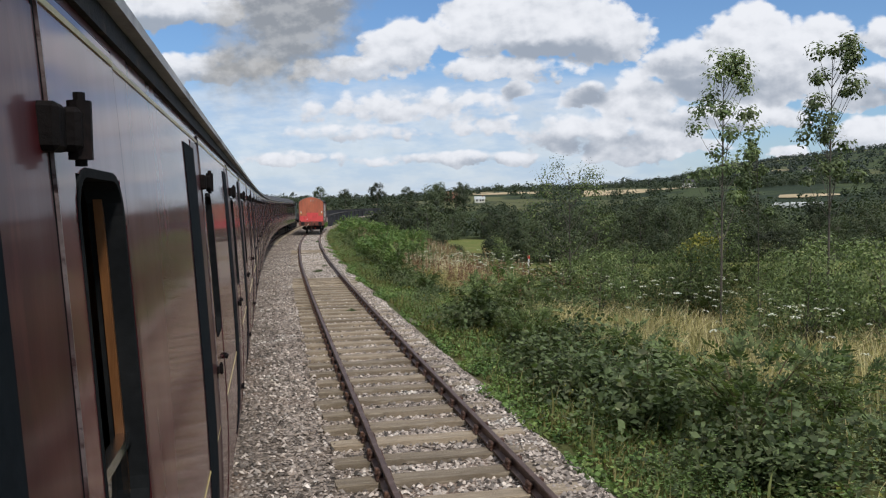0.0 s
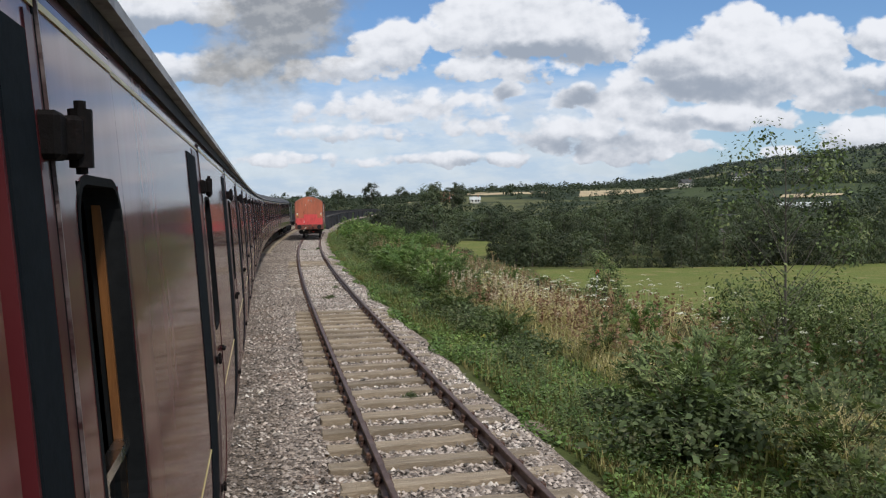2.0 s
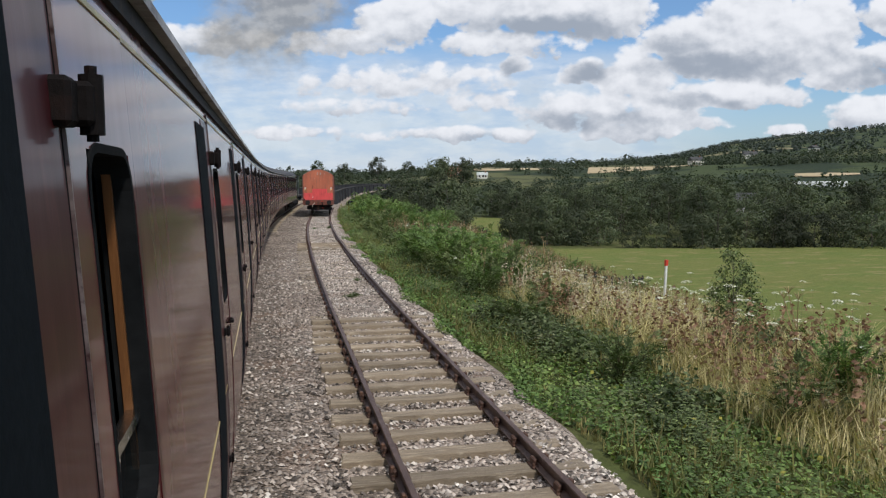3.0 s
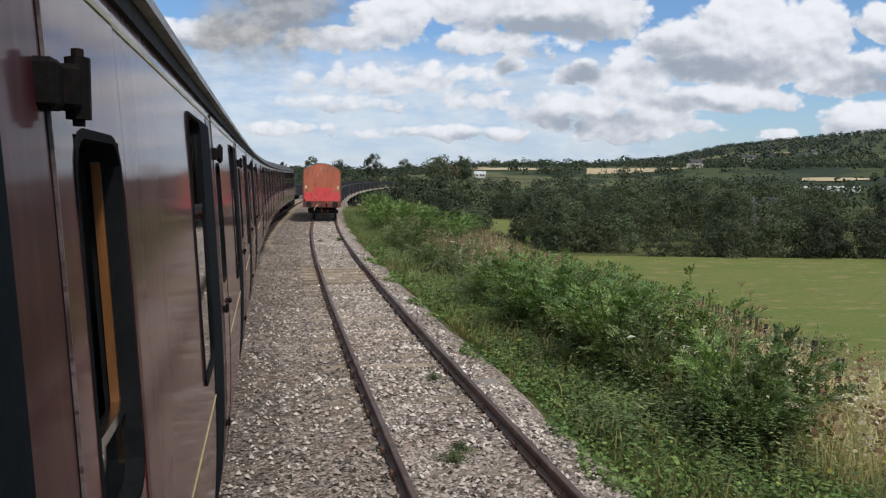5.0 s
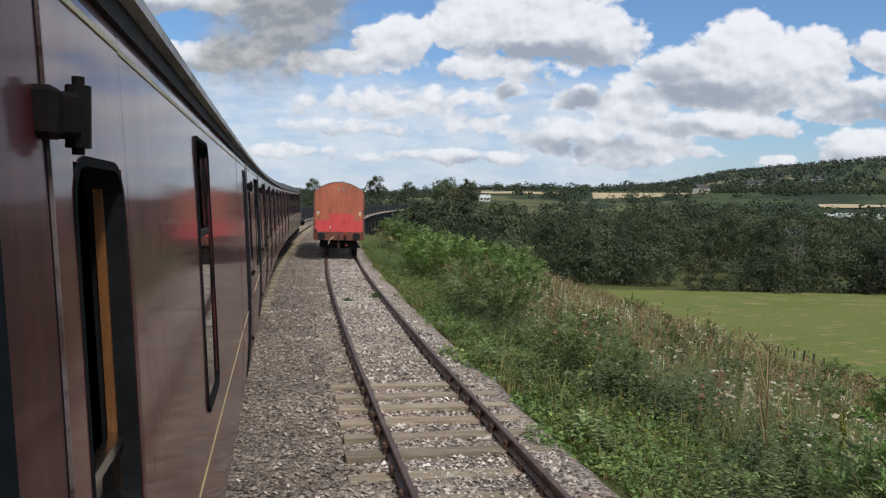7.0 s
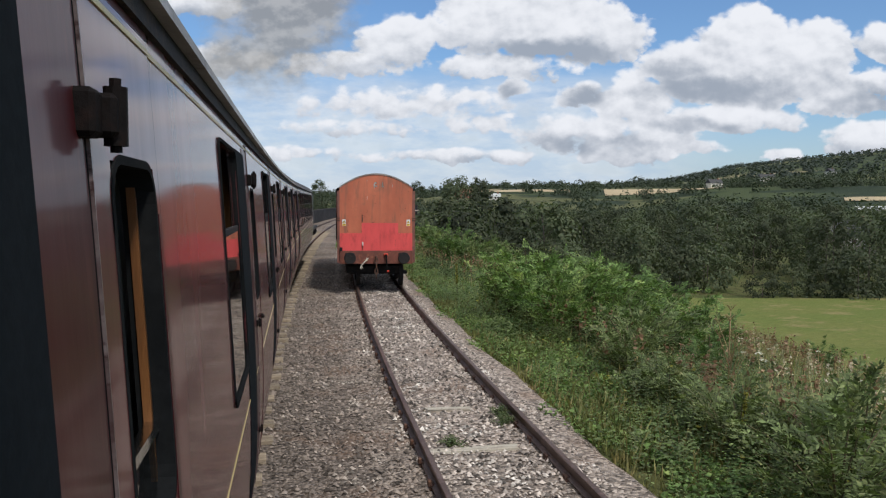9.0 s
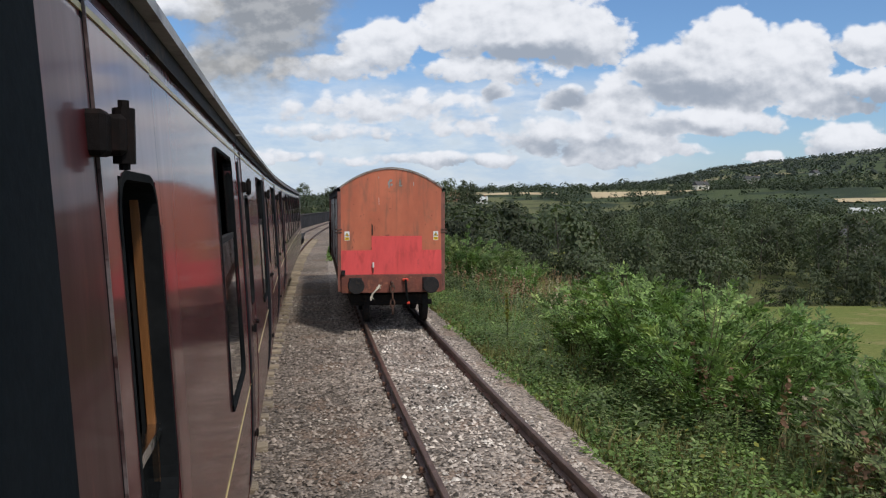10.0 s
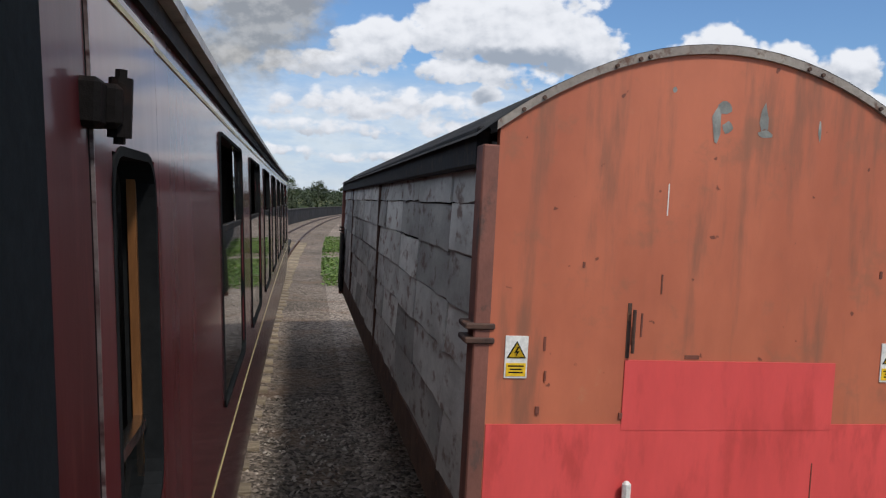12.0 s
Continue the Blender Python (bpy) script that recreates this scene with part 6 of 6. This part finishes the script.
tagged(new("dock_plants", quads("dock_plants", np.concatenate((seeders(2600, 3, 34, 112, 7.4, 22, 1.0, 0.04, 13), seeders(700, 4, 16, 34, 7.6, 12, 1.0, 0.036, 13))), SEED_HEAD)), "rust-brown seeding dock plants", "weeds", kind="stuff")
tagged(new("thistles", quads("thistles", np.concatenate((seeders(1150, 6, 36, 100, 7.8, 20, 0.95, 0.034, 11), seeders(500, 7, 18, 42, 7.6, 12, 1.05, 0.03, 12))), DOWN)), "thistles gone to pale down", "weeds", kind="stuff")


def creepers(n, seed):
    g = np.random.default_rng(seed)
    s = 2 + 96 * g.random(n)
    u = siding(s) + np.where(s < 28, 1.62, 1.5) + 0.42 * wave(s, s, 0.9) + 0.25 * wave(s, s, 2.3, 2.0) + 2.4 * g.random(n) ** 1.2
    p = bend(np.stack((u, s, 0 * s), -1))
    p[:, 2] = np.maximum(ground_z(p[:, 0], p[:, 1]), np.interp(u, [a for a, _ in bed], [b for _, b in bed]) + 0.0) + 0.01 + 0.14 * g.random(n) ** 1.6
    return leaves(p, 0.022 + 0.028 * g.random(n), g, 0.65, 1.4)


tagged(new("creeping_weeds", quads("creeping_weeds", creepers(105000, 9), ASH_LEAF)), "low creeping green weeds along the ballast edge", "weeds", kind="stuff")


g = np.random.default_rng(23)
n = 9000
ss, su = 103 + 36 * g.random(n), 2.5 + 2.1 * g.random(n)
keep = wave(su, ss, 0.5, 2.0) > -0.3
q = bend(np.stack((su, ss, -0.17 + 0.16 * g.random(n) ** 2), -1))[keep]
tagged(new("low_weeds", quads("low_weeds", leaves(q, 0.05 + 0.05 * g.random(len(q)), g, 0.5, 1.0), ASH_LEAF)), "low green weeds grown over the ballast between the lines", "weeds", kind="stuff")


tagged(new("bramble_shoots", quads("bramble_shoots", creepers(1500, 19) + np.array((0.9, 0, 0.25)), YELLOW_LEAF)), "fresh yellow-green leaves among the weeds", "weeds", kind="stuff")


def umbels(n, s0, s1, u0, u1, seed, h=1.0):
    g = np.random.default_rng(seed)
    s, u = s0 + (s1 - s0) * g.random(n), u0 + (u1 - u0) * g.random(n)
    p = bend(np.stack((u, s, 0 * s), -1))
    p[:, 2] = ground_z(p[:, 0], p[:, 1])
    top = p + np.stack((g.normal(size=n) * 0.1, g.normal(size=n) * 0.1, h * (0.75 + 0.4 * g.random(n))), -1)
    r = 0.04 + 0.05 * g.random(n)
    out, st = [], []
    for k in range(11):
        a = k * 2.4 + g.random(n)
        d = np.stack((np.cos(a), np.sin(a), 0 * a), -1) * (r * math.sqrt(k / 11))[:, None]
        c = top + d - np.array((0, 0, 1.0)) * (k / 11 * r * 0.35)[:, None]
        out.append(leaves(c, 0.3 * r, g, 0.9, 2.5))
    w = np.array((0.004, 0.003, 0))
    st = np.stack((p - w, p + w, top + w * 0.6, top - w * 0.6), 1)
    return np.concatenate(out), st


fl, st = [], []
for args in ((46, 9.3, 13.4, 9.3, 12.6, 9, 1.3), (60, 12, 22, 9, 13.5, 1, 1.15), (110, 22, 31, 8.0, 11.5, 2, 1.3), (30, 16, 24, 9, 13, 8, 1.2), (26, 30, 44, 7.8, 10, 3, 0.9), (24, 33, 38, 6.8, 9, 4, 0.85), (50, 44, 56, 8, 13, 5, 0.9), (30, 60, 80, 9, 14, 6, 0.9), (40, 5, 12, 10, 15, 7, 1.2)):
    a, b = umbels(*args)
    fl.append(a)
    st.append(b)
tagged(new("flower_heads", quads("flower_heads", np.concatenate(fl), BLOOM)), "flat white umbels of wild carrot and hogweed", "wild flowers", kind="stuff")
tagged(new("flower_stalks", quads("flower_stalks", np.concatenate(st), STEM)), "thin green stalks of umbel flowers", "wild flowers", kind="stuff")


def tree(seed, height, crown_w, crown_lo, n_clump, per, leaf, mat, bark, label, category="tree", group="", trunk_r=None, spread=0.75, name="tree"):
    g = np.random.default_rng(seed)
    t = thing(name, HIDE, label, category, group)
    r = trunk_r or height * 0.016
    bend_x = g.normal(size=2) * height * 0.02
    tt = np.linspace(0, 1, 7)
    trunk = np.stack((bend_x[0] * tt ** 2, bend_x[1] * tt ** 2, height * 0.93 * tt), -1)
    part("trunk", stems([trunk], r, r * 0.2, bark, 7), bark, t)
    a = g.random(n_clump) * 6.283
    hz = crown_lo + (1 - crown_lo) * g.random(n_clump) ** 0.85
    env = np.sqrt(np.clip(1 - ((hz - (crown_lo + 0.42 * (1 - crown_lo))) / (0.62 * (1 - crown_lo))) ** 2, 0.05, 1))
    rad = crown_w / 2 * env * (0.45 + 0.6 * g.random(n_clump) ** spread)
    c = np.stack((np.cos(a) * rad, np.sin(a) * rad, hz * height), -1) + np.array((bend_x[0], bend_x[1], 0)) * (hz ** 2)[:, None]
    limbs = []
    for q in c:
        z0 = max(q[2] - np.hypot(q[0], q[1]) * 0.9 - 0.06 * height, height * crown_lo * 0.6)
        b = np.array((bend_x[0] * (z0 / height) ** 2, bend_x[1] * (z0 / height) ** 2, z0))
        limbs.append(np.stack([b + (q - b) * k + np.array((0, 0, 1.0)) * (-0.05 * height * k * (1 - k)) for k in np.linspace(0, 1, 4)]))
    part("branchwork", stems(limbs[::3] if height > 5 and leaf > 0.1 else limbs, r * 0.35, r * 0.08, bark, 3), bark, t)
    cl = crown_w / 2 * (0.26 + 0.2 * g.random(n_clump))
    out = unit(g.normal(size=(n_clump, per, 3)))
    pts = c[:, None] + out * (cl[:, None] * g.random((n_clump, per)) ** 0.45)[..., None] * (1, 1, 0.8)
    pts = pts.reshape(-1, 3)
    pts[:, 2] = np.maximum(pts[:, 2], 0.1)
    part("crown", quads("crown", leaves(pts, leaf * (0.6 + 0.8 * g.random(len(pts))), g, 0.6, 0.5, out.reshape(-1, 3) + unit(pts * (1, 1, 0.3)) * 0.5 + np.array((0, 0, 0.35))), mat), mat, t)
    return t


def plant(proto, x, y, scale, turn, sink=0.15, used={}):
    m = Matrix.Translation((x, y, drop(x, y, sink))) @ Matrix.Rotation(turn, 4, "Z") @ Matrix.Scale(scale, 4)
    if proto.name not in used:
        used[proto.name] = 1
        proto.matrix_world = m
        return proto
    ob = copy_thing(proto, m)
    ob.matrix_basis = m
    return ob


# slender young trees on the bank
plant(tree(61, 6.8, 1.7, 0.42, 34, 115, 0.046, POPLAR_LEAF, BARK, "slender young tree with silvery green leaves", "tree", "young trees on the bank", 0.035), 12.4, 13.9, 1, 0)
plant(tree(62, 7.2, 1.4, 0.5, 30, 115, 0.046, POPLAR_LEAF, BARK, "slender young tree with silvery green leaves", "tree", "young trees on the bank", 0.035), 14.4, 12.7, 1, 0)
plant(tree(63, 4.9, 1.0, 0.62, 16, 130, 0.044, POPLAR_LEAF, BARK, "small slender sapling with silvery leaves", "tree", "young trees on the bank", 0.02), 13.9, 14.6, 1, 0)
plant(tree(64, 4.6, 2.6, 0.12, 40, 70, 0.034, BUSH_LEAF, BARK, "open thorn bush with sparse upright twigs", "tree", "young trees on the bank", 0.03, 0.5), 10.6, 19.1, 1, 0)
plant(tree(65, 3.5, 1.5, 0.08, 80, 46, 0.042, BUSH_LEAF, BARK, "young leafy sapling among dry grass", "tree", "young trees on the bank", 0.02), 10.6, 26.4, 0.66, 0)
plant(tree(66, 2.6, 1.8, 0.1, 22, 44, 0.06, YELLOW_LEAF, BARK, "bush with yellowing leaves", "tree", "young trees on the bank", 0.02), 15.5, 20.0, 1, 0)

# tall thorn bushes that screen the field at first
SCREEN = [tree(101 + k, 3.1, 3.0, 0.03, 64, 62, 0.045, BUSH_LEAF, BARK, "rounded overgrown thorn bush on the bank", "bush", "thorn bushes on the bank", 0.03, name="thorn_bush") for k in range(2)]
for x, y, k in ((9.9, 15.4, 0.64), (11.3, 16.5, 0.7), (12.9, 16.2, 0.72), (14.6, 17.4, 0.8), (11.4, 11.0, 0.55), (13.0, 11.6, 0.75), (14.4, 10.8, 0.85), (16.2, 14.6, 0.9), (17.4, 18.0, 0.8), (15.4, 12.2, 0.85), (12.0, 18.6, 0.6), (10.2, 18.8, 0.56), (11.6, 20.2, 0.58), (13.2, 21.4, 0.6), (12.2, 22.6, 0.48), (14.8, 20.4, 0.62), (16.0, 23.0, 0.6), (17.6, 21.4, 0.66)):
    plant(pr.choice(SCREEN), x, y, k, pr.uniform(0, 6))
for k in range(44):
    s = 30 + 42 * pr.random()
    stand(pr.choice(ELD), 7.2 + 6.5 * pr.random() ** 1.4, s, pr.uniform(0.3, 0.68), pr.uniform(0, 6))

# woods across the pasture
WOOD = [tree(71 + k, 9.5, 7.5 + 0.6 * k, 0.06, 46, 46, 0.23, TREE_LEAF, BARK, "rounded broadleaf tree in full dark summer leaf", "tree", "trees of the valley wood") for k in range(4)]
HEDGE = [tree(81 + k, 5.2, 6.5, 0.02, 36, 46, 0.19, TREE_LEAF, BARK, "broad hedgerow thorn bush at the pasture edge", "tree", "hedgerow bushes") for k in range(3)]
TALL = [tree(91 + k, 15, 9.5, 0.12, 50, 52, 0.31, TREE_LEAF, BARK, "tall spreading tree beyond the viaduct", "tree", "tall valley trees") for k in range(2)]
ax, ay = math.sin(radians(13.5)), math.cos(radians(13.5))


def by_axis(depth, lat):
    return 1.9 + ax * depth + ay * lat, 28 + ay * depth - ax * lat


lat = 27.0
while lat < 190:
    plant(pr.choice(HEDGE), *by_axis(128 + pr.uniform(-2, 7), lat), pr.uniform(0.55, 1.3), pr.uniform(0, 6))
    lat += pr.uniform(3.2, 5.2)
for k in range(110):
    lat = 24 + 190 * pr.random()
    plant(pr.choice(WOOD), *by_axis(135 + 62 * pr.random() ** 1.2 + (8 if lat < 40 else 0), lat), pr.uniform(0.6, 1.3), pr.uniform(0, 6))
for k in range(26):
    lat = 15 + 14 * pr.random()
    plant(pr.choice(HEDGE if k % 3 else WOOD), *by_axis(130 + (28 + 1.2 * (lat - 15)) * pr.random(), lat), pr.uniform(0.7, 1.05), pr.uniform(0, 6))
for k in range(46):
    plant(pr.choice(WOOD), *by_axis(236 + 60 * pr.random(), -2 + 110 * pr.random()), pr.uniform(0.8, 1.15), pr.uniform(0, 6))
for s, u, k in ((124, 13, 0.8), (130, 18, 0.9), (136, 12, 0.8), (150, 15, 0.9), (165, 18, 0.9), (180, 20, 0.9), (200, 16, 0.9), (118, 20, 0.65), (240, 24, 1.0)):
    plant(pr.choice(TALL), *at_track(u, s), k * 0.92, pr.uniform(0, 6))
for u, s, k in ((13, 110, 0.55), (16, 113, 0.6), (20, 114, 0.65), (24, 118, 0.7), (19, 108, 0.5), (28, 122, 0.75), (14, 119, 0.7)):
    plant(pr.choice(HEDGE), *at_track(u, s), k, pr.uniform(0, 6))
for k in range(26):
    plant(pr.choice(TALL), *at_track(-18 - 60 * pr.random(), 112 + 190 * pr.random()), pr.uniform(0.7, 1.0), pr.uniform(0, 6))
plant(pr.choice(TALL), *by_axis(352, -2), 1.45, 1)
plant(pr.choice(TALL), *by_axis(356, 7), 1.3, 2)
for k in range(6):
    plant(pr.choice(TALL), *by_axis(470 + 40 * pr.random(), -95 + 20 * k + 12 * pr.random()), pr.uniform(0.9, 1.3), k)


def far_woods(n, r0, r1, az0, az1, crown, per, leaf, seed, mask):
    g = np.random.default_rng(seed)
    r = np.sqrt(r0 ** 2 + (r1 ** 2 - r0 ** 2) * g.random(n))
    a = np.radians(az0 + (az1 - az0) * g.random(n))
    x, y = EYE0[0] + r * np.sin(a), EYE0[1] + r * np.cos(a)
    ok = mask(x, y, r, np.degrees(a)) > g.random(n)
    x, y, r = x[ok], y[ok], r[ok]
    n = len(x)
    z = ground_z(x, y)
    w = crown * (0.6 + 0.8 * g.random(n))
    d = unit(g.normal(size=(n, per, 3)))
    d[..., 2] = np.abs(d[..., 2])
    p = np.stack((x, y, z), -1)[:, None] + d * (w[:, None] * (0.75 + 0.3 * g.random((n, per))))[..., None] * (1, 1, 1.55) + np.array((0, 0, 0.2)) * w[:, None, None]
    p = p.reshape(-1, 3)
    return leaves(p, leaf * (0.7 + 0.7 * g.random(len(p))), g, 0.75, 0.4, d.reshape(-1, 3) + np.array((0, 0, 0.3)))


def copse(x, y, r, az):
    wood = wave(x, y, 0.021, 2.0) > -0.05
    fields = ((az > 23.5) & (az < 31.8) & (r > 572) & (r < 765)) | ((az > 15) & (az < 21.7) & (r > 670) & (r < 805)) | ((az > 38) & (az < 42.4) & (r > 340) & (r < 455)) | ((az > 13) & (az < 20) & (r > 500) & (r < 600))
    lines = np.abs(wave(x, y, 0.016, 6.0)) < 0.06
    return np.where(fields, 0.0, np.where(wood, 1.0, np.where(lines, 0.9, 0.06)))


def hill_wood(x, y, r, az):
    return np.where(wave(x, y, 0.006, 1.0) > -0.25, 1.0, 0.55)


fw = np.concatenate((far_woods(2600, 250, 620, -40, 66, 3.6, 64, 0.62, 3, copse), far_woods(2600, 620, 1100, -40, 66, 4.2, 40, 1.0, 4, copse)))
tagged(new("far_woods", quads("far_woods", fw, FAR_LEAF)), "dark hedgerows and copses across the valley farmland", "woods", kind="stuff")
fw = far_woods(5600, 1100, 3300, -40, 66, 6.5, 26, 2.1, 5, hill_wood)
tagged(new("hill_woods", quads("hill_woods", fw, HAZED_HILL_LEAF)), "wooded skyline and hillside in the distance", "woods", kind="stuff")



def mullein(seed, spike, label):
    """A rosette of large soft leaves, with or without a tall flower spike."""
    g = np.random.default_rng(seed)
    t = thing("mullein_plant", HIDE, label, "wild plant", "pale broad-leaved plants by the ballast")
    n = 26
    a = np.arange(n) * 2.4 + g.random(n) * 0.5
    z = 0.08 + (0.6 if spike else 0.42) * np.linspace(0, 1, n) ** 1.2
    ln = (0.2 - 0.1 * np.linspace(0, 1, n)) * (0.8 + 0.4 * g.random(n))
    d = np.stack((np.cos(a), np.sin(a), 0.25 + 0.5 * g.random(n)), -1)
    c = np.stack((0 * a, 0 * a, z), -1)
    w = np.stack((-np.sin(a), np.cos(a), 0 * a), -1) * (ln * 0.3)[:, None]
    mid = c + d * ln[:, None]
    tip = mid + (d * (1, 1, -0.3)) * ln[:, None]
    q = np.concatenate((np.stack((c, c + (mid - c) * 0.6 + w, mid + w * 0.9, mid), 1), np.stack((c, mid, mid - w * 0.9, c + (mid - c) * 0.6 - w), 1), np.stack((mid, mid + w * 0.9, tip, mid - w * 0.9), 1)))
    part("leaf_rosette", quads("leaf_rosette", q, MULLEIN_LEAF), MULLEIN_LEAF, t)
    if spike:
        tt = np.linspace(0, 1, 6)
        part("stalk", stems([np.stack((0.02 * tt, 0.03 * tt ** 2, 1.25 * tt), -1)], 0.014, 0.006, STEM, 5), STEM, t)
        m = 130
        h = 0.6 + 0.65 * g.random(m)
        e = g.random(m) * 6.283
        p = np.stack((0.025 * np.cos(e) + 0.02 * h, 0.025 * np.sin(e) + 0.02 * h, h), -1)
        part("flower_spike", quads("flower_spike", leaves(p, 0.02 + 0.012 * g.random(m), g, 0.8, 0.2), YELLOW_LEAF), YELLOW_LEAF, t, "yellowish flower spike")
    return t


ROSETTE = [mullein(111 + k, False, "pale green broad-leaved plant at the ballast edge") for k in range(2)]
SPIKE = mullein(115, True, "tall mullein with a yellowish flower spike")
for u, s, k in ((6.35, 77.0, 1.0), (7.1, 61.5, 0.75), (8.6, 47.0, 0.9)):
    stand(SPIKE, u, s, k, s)
for k in range(30):
    s = pr.choice((pr.uniform(68, 82), pr.uniform(68, 82), pr.uniform(68, 82), pr.uniform(48, 66)))
    stand(pr.choice(ROSETTE), float(siding(s)) + pr.uniform(1.85, 2.7), s, pr.uniform(0.5, 0.9), pr.uniform(0, 6))


def bare_umbel(seed):
    """A dead hogweed: a brown branching stalk with ribbed, empty heads."""
    g = np.random.default_rng(seed)
    t = thing("dead_hogweed", HIDE, "dead brown hogweed stalk with empty umbels", "wild plant", "dead hogweed stalks")
    paths, tops = [], []
    tt = np.linspace(0, 1, 5)
    for k in range(5):
        a, z = g.random() * 6.283, 0.45 + 0.16 * k
        r, h = (0.0, 1.35) if k == 4 else (0.16 + 0.18 * g.random(), 0.35 + 0.25 * g.random())
        base = np.array((0, 0, 0 if k == 4 else z))
        end = base + np.array((r * math.cos(a), r * math.sin(a), h))
        paths.append(base + (end - base) * tt[:, None])
        tops.append(end)
    part("stalk", stems(paths, 0.009, 0.005, DRY_STALK, 4), DRY_STALK, t)
    rays = [np.stack((e, e + np.array((0.05 * math.cos(b), 0.05 * math.sin(b), 0.07)), e + np.array((0.075 * math.cos(b), 0.075 * math.sin(b), 0.085)))) for e in tops for b in np.arange(9) * 0.7]
    for k in range(len(tops)):
        tagged(part("empty_umbel", stems(rays[k * 9:k * 9 + 9], 0.003, 0.004, DRY_STALK, 3), DRY_STALK, t), kind="stuff")
    return t


DEAD = [bare_umbel(121 + k) for k in range(2)]
for u, s, k in ((7.9, 40.2, 1.1), (7.2, 46.5, 1.2), (8.0, 47.8, 1.0), (9.6, 45.0, 1.1), (8.1, 63.6, 1.15), (8.6, 64.4, 1.0), (10.2, 62.5, 1.0), (7.5, 34.0, 0.95), (9.1, 36.5, 1.1), (9.0, 22.6, 1.1), (11.0, 39.0, 1.2), (10.0, 79.0, 1.1), (9.0, 53.0, 1.1), (11.5, 56.0, 1.2), (8.4, 57.0, 1.0)):
    stand(pr.choice(DEAD), u, s, k, s)

# small weeds between the rails
for s, du, k in ((19.5, 0.25, 0.16), (33.4, -0.1, 0.2), (33.7, 0.05, 0.16), (62.3, -0.35, 0.2), (63.2, 0.55, 0.2), (63.6, 0.6, 0.22), (36.9, 0.4, 0.14)):
    stand(pr.choice(BRA), float(siding(s)) + du, s, k, pr.uniform(0, 6)).location.z = -0.2
